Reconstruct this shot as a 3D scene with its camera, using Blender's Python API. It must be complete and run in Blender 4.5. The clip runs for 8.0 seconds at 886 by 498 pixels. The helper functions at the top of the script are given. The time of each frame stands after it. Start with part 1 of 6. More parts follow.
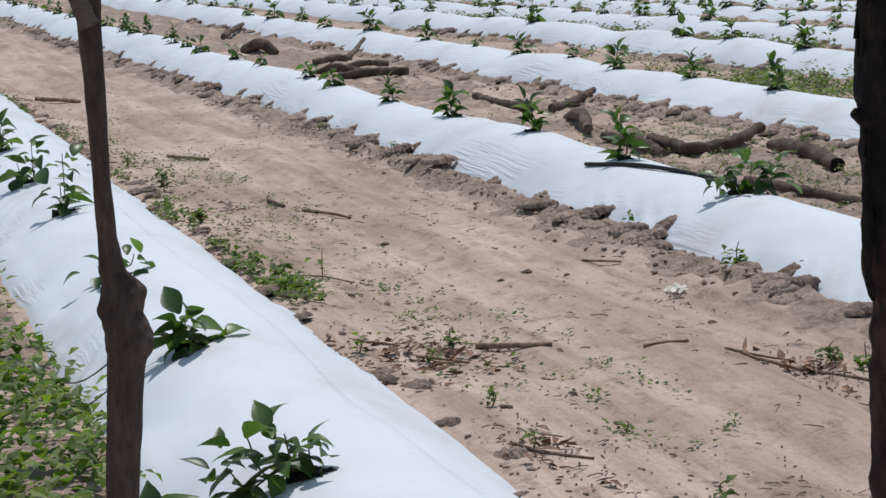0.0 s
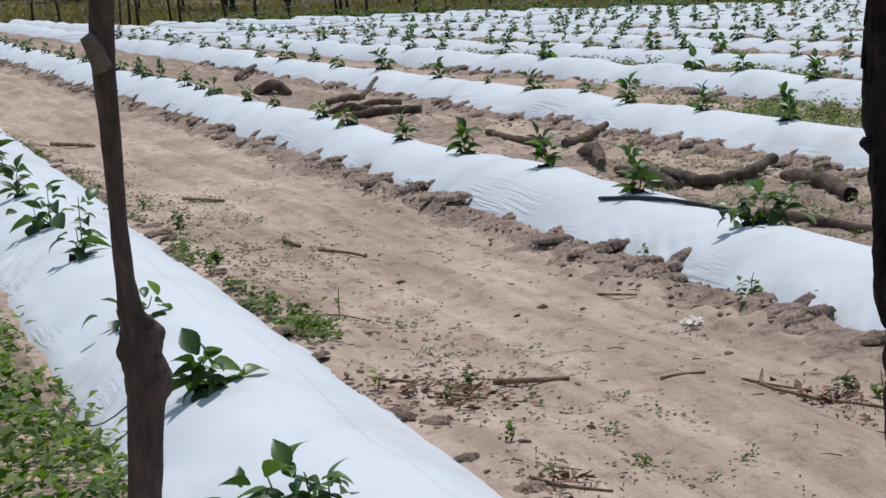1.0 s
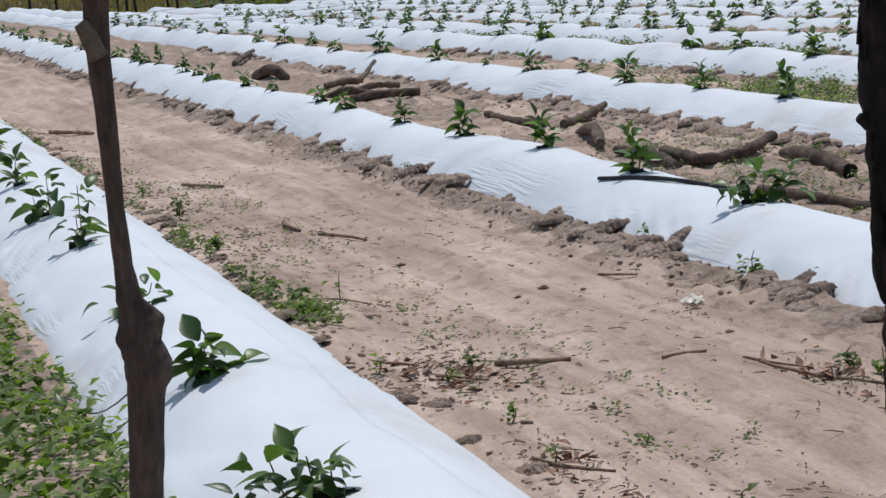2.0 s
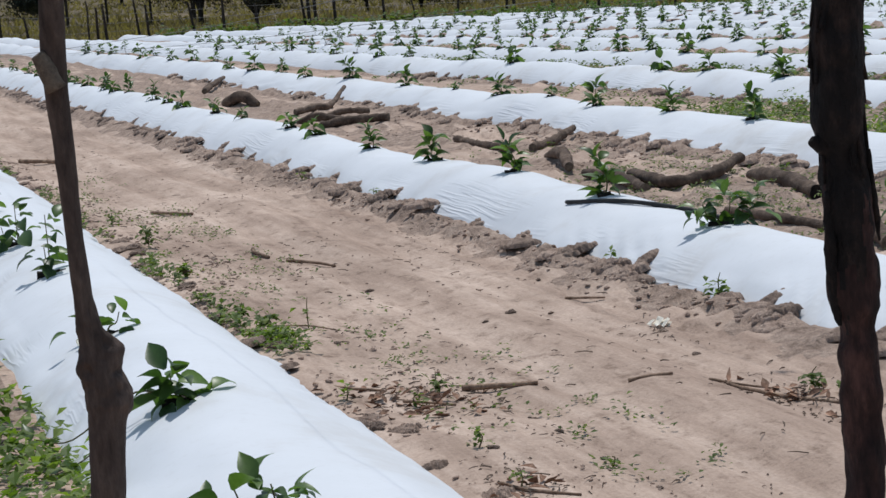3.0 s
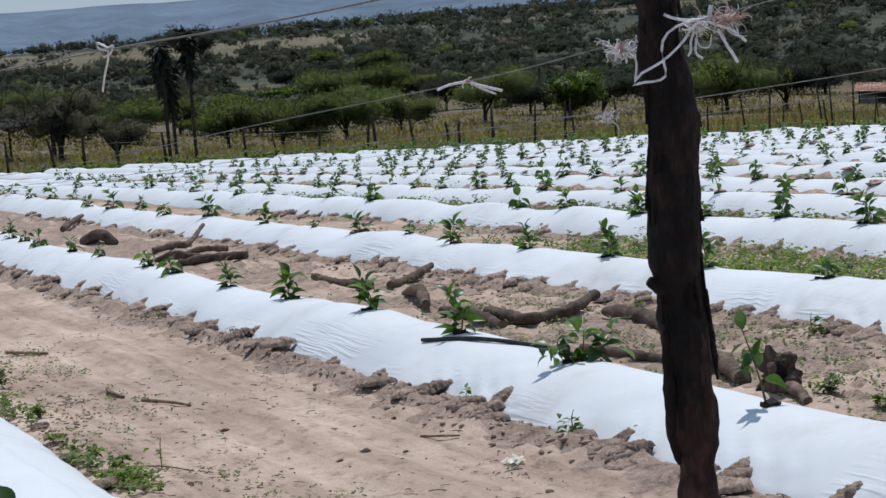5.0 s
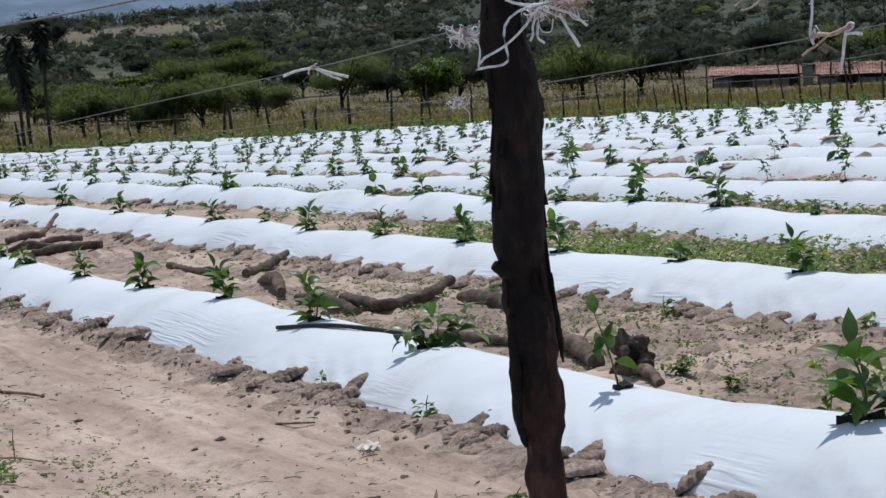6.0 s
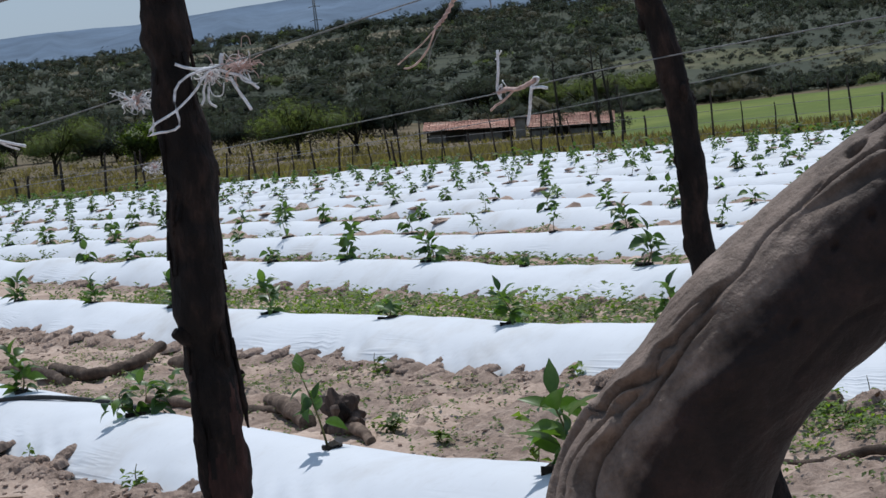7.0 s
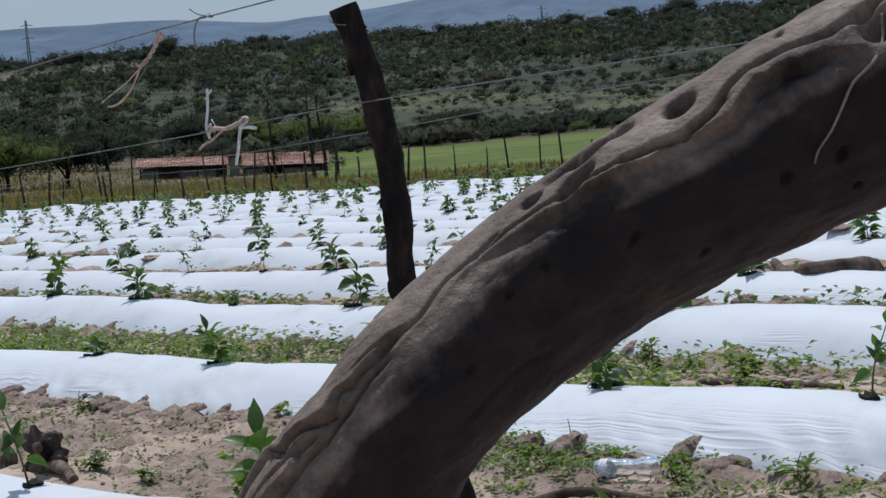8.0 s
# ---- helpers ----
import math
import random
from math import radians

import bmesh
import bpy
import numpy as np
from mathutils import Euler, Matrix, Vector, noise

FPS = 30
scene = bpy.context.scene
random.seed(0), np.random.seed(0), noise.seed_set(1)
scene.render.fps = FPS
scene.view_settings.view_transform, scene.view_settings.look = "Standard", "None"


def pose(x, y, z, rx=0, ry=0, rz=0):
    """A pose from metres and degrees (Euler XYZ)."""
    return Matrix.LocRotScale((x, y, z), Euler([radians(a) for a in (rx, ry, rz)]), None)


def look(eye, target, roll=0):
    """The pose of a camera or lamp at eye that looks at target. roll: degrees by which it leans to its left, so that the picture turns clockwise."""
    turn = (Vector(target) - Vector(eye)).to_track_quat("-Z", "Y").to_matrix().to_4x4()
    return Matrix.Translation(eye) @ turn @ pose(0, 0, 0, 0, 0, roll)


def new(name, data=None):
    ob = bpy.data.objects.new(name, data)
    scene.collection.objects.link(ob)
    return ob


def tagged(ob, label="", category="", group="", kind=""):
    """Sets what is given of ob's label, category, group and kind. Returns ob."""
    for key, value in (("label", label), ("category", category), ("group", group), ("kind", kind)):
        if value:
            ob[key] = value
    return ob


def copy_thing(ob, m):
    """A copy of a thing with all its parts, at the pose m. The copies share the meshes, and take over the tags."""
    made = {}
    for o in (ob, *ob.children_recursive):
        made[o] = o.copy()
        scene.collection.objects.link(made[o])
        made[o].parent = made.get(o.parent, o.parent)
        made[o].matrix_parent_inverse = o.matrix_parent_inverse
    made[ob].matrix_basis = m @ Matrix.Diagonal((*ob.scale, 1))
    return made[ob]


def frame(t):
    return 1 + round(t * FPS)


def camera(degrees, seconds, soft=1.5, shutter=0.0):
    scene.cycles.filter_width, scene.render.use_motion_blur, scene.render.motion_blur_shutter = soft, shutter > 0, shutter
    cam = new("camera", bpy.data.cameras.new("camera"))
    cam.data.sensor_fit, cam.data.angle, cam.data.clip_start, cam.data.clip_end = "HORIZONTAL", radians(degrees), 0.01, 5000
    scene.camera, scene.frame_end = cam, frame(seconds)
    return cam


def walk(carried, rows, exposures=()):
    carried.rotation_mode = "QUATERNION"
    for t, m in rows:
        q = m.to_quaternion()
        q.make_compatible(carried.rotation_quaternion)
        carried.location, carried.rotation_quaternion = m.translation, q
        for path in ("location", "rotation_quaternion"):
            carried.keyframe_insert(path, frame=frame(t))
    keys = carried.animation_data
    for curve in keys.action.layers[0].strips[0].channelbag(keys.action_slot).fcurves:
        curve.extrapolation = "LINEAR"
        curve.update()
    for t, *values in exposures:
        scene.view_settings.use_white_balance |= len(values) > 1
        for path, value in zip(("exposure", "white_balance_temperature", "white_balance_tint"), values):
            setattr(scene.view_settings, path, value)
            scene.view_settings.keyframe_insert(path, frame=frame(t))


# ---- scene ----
cam = camera(20.769, 8.0)
PATH = [
    (0, look((-0.004, 0.002, 1.490), (-9.543, 2.645, 0.068), -2.80)),
    (0.5, look((0.015, 0.001, 1.495), (-9.558, 2.637, 0.313), -3.14)),
    (1, look((0.030, -0.005, 1.492), (-9.545, 2.588, 0.227), -3.94)),
    (1.5, look((0.033, -0.003, 1.491), (-9.525, 2.599, 0.119), -4.48)),
    (1.7, look((0.024, -0.002, 1.491), (-9.542, 2.580, 0.139), -4.64)),
    (3, look((0.050, 0.026, 1.495), (-9.500, 2.719, 0.248), -5.35)),
    (3.5, look((0.054, 0.040, 1.499), (-9.496, 2.831, 0.496), -5.70)),
    (4, look((0.061, 0.044, 1.501), (-9.482, 2.909, 0.643), -6.16)),
    (4.5, look((0.070, 0.043, 1.502), (-9.399, 3.155, 0.694), -5.58)),
    (4.7, look((0.072, 0.048, 1.501), (-9.374, 3.234, 0.717), -5.42)),
    (5.8, look((0.065, 0.071, 1.500), (-9.193, 3.769, 0.722), -5.36)),
    (6, look((0.083, 0.075, 1.497), (-9.115, 3.906, 0.648), -5.60)),
    (6.5, look((0.084, 0.108, 1.497), (-8.928, 4.368, 0.692), -6.23)),
    (7, look((0.090, 0.147, 1.493), (-8.604, 5.034, 0.759), -7.20)),
    (7.5, look((0.116, 0.157, 1.494), (-8.194, 5.674, 0.794), -6.71)),
    (8, look((0.122, 0.145, 1.496), (-7.924, 6.041, 0.792), -5.63)),
]
walk(cam, PATH, [(0, -0.11, 6500, 10), (1.7, -0.10, 6500, 10), (3, -0.09, 6490, 10), (4, 0.0, 6480, 10), (6.5, 0.0, 6330, 10), (8, -0.12, 6260, 10)])

# ---- sky and sun ----
SUN_DIR = Vector((-0.42, 0.20, 1.0)).normalized()
world = bpy.data.worlds.new("world")
scene.world = world
world.use_nodes = True
_wt = world.node_tree
sky = _wt.nodes.new("ShaderNodeTexSky")
sky.sky_type = 'NISHITA'
sky.sun_disc = False
sky.sun_elevation = math.asin(SUN_DIR.z)
sky.sun_rotation = math.atan2(SUN_DIR.x, SUN_DIR.y)
sky.dust_density = 1.0
sky.air_density = 1.0
_haze = _wt.nodes.new("ShaderNodeMix")
_haze.data_type = 'RGBA'
_haze.inputs[0].default_value = 0.62
_haze.inputs[7].default_value = (4.5, 6.25, 8.7, 1)
_wt.links.new(sky.outputs[0], _haze.inputs[6])
_wt.links.new(_haze.outputs[2], _wt.nodes["Background"].inputs[0])
_wt.nodes["Background"].inputs[1].default_value = 0.075
sun = new("sun", bpy.data.lights.new("sun", 'SUN'))
sun.data.energy = 3.5
sun.data.angle = radians(1.0)
sun.data.color = (1.0, 0.985, 0.965)
sun.matrix_world = look(SUN_DIR * 50, (0, 0, 0))


# ---- noise in numpy ----
def _hash(ix, iy, iz, seed):
    n = (ix * 374761393 + iy * 668265263 + iz * 1274126177 + seed * 974634821) & 0x7FFFFFFF
    n = ((n ^ (n >> 13)) * 1274126177) & 0x7FFFFFFF
    return ((n ^ (n >> 16)) & 0xFFFF) / 65535.0


def vnoise(x, y, z=0.0, seed=0):
    """Smooth value noise in -1..1."""
    x, y, z = np.broadcast_arrays(np.asarray(x, float), np.asarray(y, float), np.asarray(z, float))
    ix, iy, iz = (np.floor(a).astype(np.int64) for a in (x, y, z))
    fx, fy, fz = x - ix, y - iy, z - iz
    fx, fy, fz = (a * a * (3 - 2 * a) for a in (fx, fy, fz))
    out = 0
    for dx in (0, 1):
        for dy in (0, 1):
            for dz in (0, 1):
                w = (fx if dx else 1 - fx) * (fy if dy else 1 - fy) * (fz if dz else 1 - fz)
                out = out + w * _hash(ix + dx, iy + dy, iz + dz, seed)
    return out * 2 - 1


def fbm(x, y, z=0.0, seed=0, octaves=4):
    out, amp = 0, 1.0
    for o in range(octaves):
        out = out + amp * vnoise(np.asarray(x) * 2 ** o, np.asarray(y) * 2 ** o, np.asarray(z) * 2 ** o, seed + o)
        amp *= 0.5
    return out


def smooth(a, b, v):
    t = np.clip((np.asarray(v, float) - a) / (b - a), 0, 1)
    return t * t * (3 - 2 * t)


# ---- materials ----
def material(name):
    m = bpy.data.materials.new(name)
    m.use_nodes = True
    return m, m.node_tree, m.node_tree.nodes["Principled BSDF"]


def tex_noise(nt, scale, detail=6, rough=0.6, stretch=(1, 1, 1), coord="Object"):
    tc = nt.nodes.new("ShaderNodeTexCoord")
    mp = nt.nodes.new("ShaderNodeMapping")
    mp.inputs["Scale"].default_value = stretch
    n = nt.nodes.new("ShaderNodeTexNoise")
    n.inputs["Scale"].default_value = scale
    n.inputs["Detail"].default_value = detail
    n.inputs["Roughness"].default_value = rough
    nt.links.new(tc.outputs[coord], mp.inputs[0])
    nt.links.new(mp.outputs[0], n.inputs["Vector"])
    return n.outputs["Fac"]


def ramp(nt, fac, stops):
    r = nt.nodes.new("ShaderNodeValToRGB")
    el = r.color_ramp.elements
    while len(el) < len(stops):
        el.new(0.5)
    for e, (p, c) in zip(el, stops):
        e.position, e.color = p, (*c, 1)
    nt.links.new(fac, r.inputs[0])
    return r.outputs[0]


def mix(nt, a, b, fac, kind='MIX'):
    m = nt.nodes.new("ShaderNodeMix")
    m.data_type, m.blend_type = 'RGBA', kind
    for sock, v in ((m.inputs[0], fac), (m.inputs[6], a), (m.inputs[7], b)):
        if hasattr(v, "node"):
            nt.links.new(v, sock)
        else:
            sock.default_value = v if isinstance(v, float) else (*v, 1)
    return m.outputs[2]


def bump(nt, bsdf, fac, strength, dist):
    b = nt.nodes.new("ShaderNodeBump")
    b.inputs["Strength"].default_value = strength
    b.inputs["Distance"].default_value = dist
    nt.links.new(fac, b.inputs["Height"])
    prev = bsdf.inputs["Normal"].links
    if prev:
        nt.links.new(prev[0].from_socket, b.inputs["Normal"])
    nt.links.new(b.outputs[0], bsdf.inputs["Normal"])


def object_random(nt):
    return nt.nodes.new("ShaderNodeObjectInfo").outputs["Random"]


def island_random(nt):
    return nt.nodes.new("ShaderNodeNewGeometry").outputs["Random Per Island"]


def rough_material(name, dark, mid, light, scale, fine, rough=0.9, bump_d=0.01, stretch=(1, 1, 1), vary=0.0):
    """A matt surface with variation at two scales and relief."""
    m, nt, b = material(name)
    big = tex_noise(nt, scale, 6, 0.65, stretch)
    small = tex_noise(nt, fine, 5, 0.7, stretch)
    c = ramp(nt, big, [(0.3, dark), (0.5, mid), (0.72, light)])
    c = mix(nt, c, ramp(nt, small, [(0.25, (0.45, 0.45, 0.45)), (0.7, (1.25, 1.25, 1.25))]), 0.7, 'MULTIPLY')
    if vary:
        c = mix(nt, c, ramp(nt, object_random(nt), [(0, (1 - vary,) * 3), (1, (1 + vary,) * 3)]), 1.0, 'MULTIPLY')
    nt.links.new(c, b.inputs["Base Color"])
    b.inputs["Roughness"].default_value = rough
    b.inputs["Specular IOR Level"].default_value = 0.2
    bump(nt, b, big, 0.6, bump_d * 3)
    bump(nt, b, small, 0.8, bump_d)
    return m


def leaf_material(name, base, light, island=True, gloss=0.45, through_light=0.35, porous=0.0, glow=(1.6, 1.9, 0.7)):
    """Green leaves: coat of gloss above, some light passing through; porous: share of gaps in a far spray."""
    m, nt, b = material(name)
    rnd = island_random(nt) if island else object_random(nt)
    c = ramp(nt, rnd, [(0.0, base), (0.65, tuple((p + q) / 2 for p, q in zip(base, light))), (1.0, light)])
    spots = tex_noise(nt, 60, 4, 0.6)
    c = mix(nt, c, ramp(nt, spots, [(0.3, (0.75, 0.78, 0.7)), (0.7, (1.1, 1.1, 1.05))]), 0.8, 'MULTIPLY')
    nt.links.new(c, b.inputs["Base Color"])
    b.inputs["Roughness"].default_value = gloss
    b.inputs["Specular IOR Level"].default_value = 0.4
    t = nt.nodes.new("ShaderNodeBsdfTranslucent")
    tc = mix(nt, c, glow, 1.0, 'MULTIPLY')
    nt.links.new(tc, t.inputs[0])
    sh = nt.nodes.new("ShaderNodeMixShader")
    sh.inputs[0].default_value = through_light
    nt.links.new(b.outputs[0], sh.inputs[1])
    nt.links.new(t.outputs[0], sh.inputs[2])
    out = sh.outputs[0]
    if porous:
        gaps = nt.nodes.new("ShaderNodeMixShader")
        gaps.inputs[0].default_value = porous
        nt.links.new(out, gaps.inputs[1])
        nt.links.new(nt.nodes.new("ShaderNodeBsdfTransparent").outputs[0], gaps.inputs[2])
        out = gaps.outputs[0]
    nt.links.new(out, nt.nodes["Material Output"].inputs[0])
    return m


def sand_material():
    m, nt, b = material("sandy_soil")
    big = tex_noise(nt, 0.9, 5, 0.6)
    streak = tex_noise(nt, 2.2, 7, 0.72, (0.16, 2.0, 1))
    mid = tex_noise(nt, 9, 6, 0.75, (0.8, 1.2, 1))
    fine = tex_noise(nt, 70, 4, 0.7)
    c = ramp(nt, streak, [(0.33, (0.305, 0.224, 0.178)), (0.5, (0.44, 0.338, 0.275)), (0.66, (0.54, 0.430, 0.360))])
    c = mix(nt, c, ramp(nt, big, [(0.36, (0.68, 0.645, 0.615)), (0.62, (1.01, 0.99, 0.97))]), 0.8, 'MULTIPLY')
    c = mix(nt, c, ramp(nt, mid, [(0.33, (0.52, 0.48, 0.45)), (0.46, (1.0, 1.0, 1.0)), (0.7, (1.12, 1.12, 1.12))]), 0.85, 'MULTIPLY')
    c = mix(nt, c, ramp(nt, fine, [(0.3, (0.7, 0.68, 0.66)), (0.6, (1.1, 1.1, 1.1))]), 0.6, 'MULTIPLY')
    nt.links.new(c, b.inputs["Base Color"])
    b.inputs["Roughness"].default_value = 0.95
    b.inputs["Specular IOR Level"].default_value = 0.15
    bump(nt, b, mid, 0.6, 0.02)
    bump(nt, b, fine, 0.35, 0.005)
    return m


def film_material():
    """White mulch film: slightly glossy, tight creases along the bed."""
    m, nt, b = material("white_mulch_film")
    dirt = tex_noise(nt, 1.6, 6, 0.65)
    c = ramp(nt, dirt, [(0.28, (0.52, 0.515, 0.51)), (0.45, (0.60, 0.617, 0.64)), (0.75, (0.64, 0.660, 0.69))])
    dust = tex_noise(nt, 26, 5, 0.7)
    c = mix(nt, c, ramp(nt, dust, [(0.25, (0.86, 0.84, 0.82)), (0.45, (1, 1, 1))]), 0.5, 'MULTIPLY')
    nt.links.new(c, b.inputs["Base Color"])
    b.inputs["Roughness"].default_value = 0.5
    b.inputs["Specular IOR Level"].default_value = 0.28
    # tight folds along the bed, only where the film is pulled down at its sides
    geo = nt.nodes.new("ShaderNodeNewGeometry")
    sep = nt.nodes.new("ShaderNodeSeparateXYZ")
    nt.links.new(geo.outputs["Normal"], sep.inputs[0])
    steep = ramp(nt, sep.outputs[2], [(0.76, (1, 1, 1)), (0.92, (0, 0, 0))])
    folds = ramp(nt, tex_noise(nt, 1.0, 1, 0.4, (1.3, 36.0, 0.0)), [(0.38, (0, 0, 0)), (0.5, (1, 1, 1)), (0.62, (0, 0, 0))])
    where = ramp(nt, tex_noise(nt, 1.3, 1, 0.5), [(0.52, (0, 0, 0)), (0.63, (1, 1, 1))])
    bump(nt, b, mix(nt, mix(nt, folds, steep, 1.0, 'MULTIPLY'), where, 1.0, 'MULTIPLY'), 0.45, 0.008)
    bump(nt, b, tex_noise(nt, 1.6, 2, 0.45, (0.8, 2.0, 2.0)), 0.14, 0.05)
    return m


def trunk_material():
    """Weathered trunk; lit top above the split and shaded rest are coloured in."""
    m, nt, b = material("weathered_trunk_lit_top")
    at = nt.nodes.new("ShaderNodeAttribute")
    at.attribute_name = "sunlit"
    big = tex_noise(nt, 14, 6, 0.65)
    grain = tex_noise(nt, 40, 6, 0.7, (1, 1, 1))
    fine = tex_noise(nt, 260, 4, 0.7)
    # Sun on the upper side and shade beneath go into these two ramps.
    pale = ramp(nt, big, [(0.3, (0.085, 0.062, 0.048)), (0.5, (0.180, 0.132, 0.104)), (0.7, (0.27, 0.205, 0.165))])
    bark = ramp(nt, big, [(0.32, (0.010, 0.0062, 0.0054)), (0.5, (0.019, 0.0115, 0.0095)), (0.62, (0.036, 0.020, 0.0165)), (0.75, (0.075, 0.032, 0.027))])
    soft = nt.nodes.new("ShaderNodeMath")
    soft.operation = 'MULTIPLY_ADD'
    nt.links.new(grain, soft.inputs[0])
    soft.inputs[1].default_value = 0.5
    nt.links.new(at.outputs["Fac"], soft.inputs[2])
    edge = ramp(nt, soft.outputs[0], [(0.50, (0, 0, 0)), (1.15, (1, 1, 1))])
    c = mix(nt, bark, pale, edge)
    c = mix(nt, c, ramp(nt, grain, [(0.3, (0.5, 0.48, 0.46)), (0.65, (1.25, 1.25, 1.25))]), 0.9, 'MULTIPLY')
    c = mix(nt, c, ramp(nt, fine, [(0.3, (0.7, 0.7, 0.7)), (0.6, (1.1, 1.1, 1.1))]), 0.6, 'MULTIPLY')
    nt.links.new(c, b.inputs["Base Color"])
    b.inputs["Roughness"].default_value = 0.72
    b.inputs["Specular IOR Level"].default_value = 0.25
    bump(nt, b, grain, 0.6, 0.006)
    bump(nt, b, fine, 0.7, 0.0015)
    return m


SAND = sand_material()
FILM = film_material()
TURNED = rough_material("turned_brown_soil", (0.185, 0.130, 0.100), (0.325, 0.240, 0.190), (0.46, 0.355, 0.285), 13, 60, 0.95, 0.014)
CLOD = rough_material("brown_soil_clod", (0.20, 0.140, 0.108), (0.33, 0.240, 0.190), (0.47, 0.360, 0.29), 9, 60, 0.95, 0.012, vary=0.25)
DRYGRASS = rough_material("dry_grassland", (0.070, 0.058, 0.030), (0.115, 0.090, 0.050), (0.175, 0.130, 0.085), 0.10, 1.2, 0.95, 0.05)
GREENFIELD = rough_material("green_pasture", (0.064, 0.092, 0.014), (0.098, 0.130, 0.020), (0.14, 0.165, 0.032), 0.05, 0.9, 0.95, 0.04)
HILLGROUND = rough_material("hill_scrubland", (0.030, 0.037, 0.023), (0.042, 0.049, 0.030), (0.070, 0.072, 0.044), 0.022, 0.3, 0.95, 0.1)
HILLFIELD = rough_material("bare_hill_field", (0.040, 0.048, 0.022), (0.085, 0.085, 0.042), (0.135, 0.125, 0.07), 0.12, 0.6, 0.95, 0.1)
PALEFIELD = rough_material("pale_dry_field", (0.085, 0.075, 0.044), (0.125, 0.105, 0.065), (0.165, 0.135, 0.09), 0.03, 0.3, 0.95, 0.1)
LEAF = leaf_material("glossy_leaf", (0.034, 0.066, 0.022), (0.115, 0.18, 0.05), through_light=0.35)
LEAF_SOLO = leaf_material("glossy_leaf_single", (0.028, 0.058, 0.018), (0.11, 0.175, 0.045), island=False, gloss=0.40, through_light=0.34)
WEED = leaf_material("weed_leaf", (0.066, 0.110, 0.020), (0.195, 0.25, 0.05), gloss=0.6, through_light=0.40)
WEED_DULL = leaf_material("dull_weed_leaf", (0.055, 0.085, 0.025), (0.15, 0.19, 0.06), gloss=0.7)
STRAW = leaf_material("dry_grass_blade", (0.11, 0.080, 0.045), (0.22, 0.160, 0.10), gloss=0.8, through_light=0.45)
TREELEAF = leaf_material("light_tree_leaf", (0.092, 0.110, 0.050), (0.118, 0.136, 0.064), gloss=0.9, through_light=0.62, porous=0.35, glow=(1.25, 1.4, 0.8))
# Haze in front of the slope is mixed into this greyed leaf colour.
SCRUB = leaf_material("hazed_scrub_leaf", (0.046, 0.056, 0.044), (0.062, 0.072, 0.055), gloss=0.9, through_light=0.62, porous=0.30, glow=(1.0, 1.05, 0.9))
PALMLEAF = leaf_material("dark_palm_frond", (0.010, 0.014, 0.009), (0.026, 0.033, 0.018), gloss=0.8, through_light=0.1)
BROWNLEAF = leaf_material("brownish_leaf", (0.060, 0.060, 0.040), (0.10, 0.095, 0.060), gloss=0.8, through_light=0.4, porous=0.35, glow=(1.0, 1.0, 0.9))
STEM = rough_material("green_brown_stem", (0.07, 0.07, 0.025), (0.12, 0.11, 0.04), (0.17, 0.16, 0.06), 30, 120, 0.7, 0.002)
HOLE = rough_material("dark_hole_soil", (0.012, 0.010, 0.008), (0.022, 0.018, 0.014), (0.04, 0.03, 0.022), 30, 90, 0.95, 0.004)
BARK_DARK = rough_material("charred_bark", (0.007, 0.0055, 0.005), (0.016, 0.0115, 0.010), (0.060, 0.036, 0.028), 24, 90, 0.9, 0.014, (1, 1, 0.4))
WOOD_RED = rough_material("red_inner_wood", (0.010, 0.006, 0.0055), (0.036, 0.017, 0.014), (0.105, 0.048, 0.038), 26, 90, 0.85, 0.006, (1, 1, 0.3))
BARK_GREY = rough_material("grey_brown_bark", (0.032, 0.022, 0.018), (0.076, 0.053, 0.043), (0.145, 0.104, 0.082), 16, 75, 0.85, 0.005, (1, 1, 0.3))
LOGBARK = rough_material("weathered_log_bark", (0.045, 0.031, 0.024), (0.11, 0.077, 0.058), (0.22, 0.16, 0.12), 9, 55, 0.9, 0.008, vary=0.25)
CUTWOOD = rough_material("cut_wood", (0.06, 0.045, 0.035), (0.13, 0.10, 0.075), (0.22, 0.17, 0.12), 25, 90, 0.9, 0.004)
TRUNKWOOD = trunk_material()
ROOTLET = rough_material("dry_tendril", (0.16, 0.115, 0.09), (0.25, 0.185, 0.15), (0.36, 0.27, 0.22), 60, 200, 0.8, 0.001)
STAKE = rough_material("fence_stake_wood", (0.02, 0.016, 0.013), (0.04, 0.032, 0.026), (0.08, 0.065, 0.05), 6, 40, 0.9, 0.006, vary=0.3)
STICK = rough_material("dry_stick_wood", (0.10, 0.065, 0.045), (0.22, 0.145, 0.10), (0.36, 0.26, 0.18), 20, 90, 0.9, 0.004, vary=0.25)
DEADLEAF = rough_material("dead_leaf", (0.12, 0.06, 0.04), (0.26, 0.15, 0.10), (0.42, 0.30, 0.22), 20, 90, 0.9, 0.003, vary=0.4)
STRING = rough_material("white_plastic_string", (0.55, 0.53, 0.53), (0.72, 0.71, 0.72), (0.85, 0.84, 0.85), 30, 120, 0.5, 0.001)
STRING_TAN = rough_material("faded_pink_string", (0.34, 0.22, 0.19), (0.48, 0.33, 0.29), (0.62, 0.46, 0.41), 30, 120, 0.7, 0.001)
WIRE = rough_material("dull_fence_wire", (0.10, 0.10, 0.10), (0.17, 0.17, 0.17), (0.25, 0.25, 0.25), 20, 80, 0.6, 0.0005)
ROOFTILE = rough_material("clay_roof_tile", (0.28, 0.14, 0.11), (0.42, 0.23, 0.175), (0.56, 0.38, 0.30), 0.9, 4.5, 0.9, 0.04, vary=0.3)
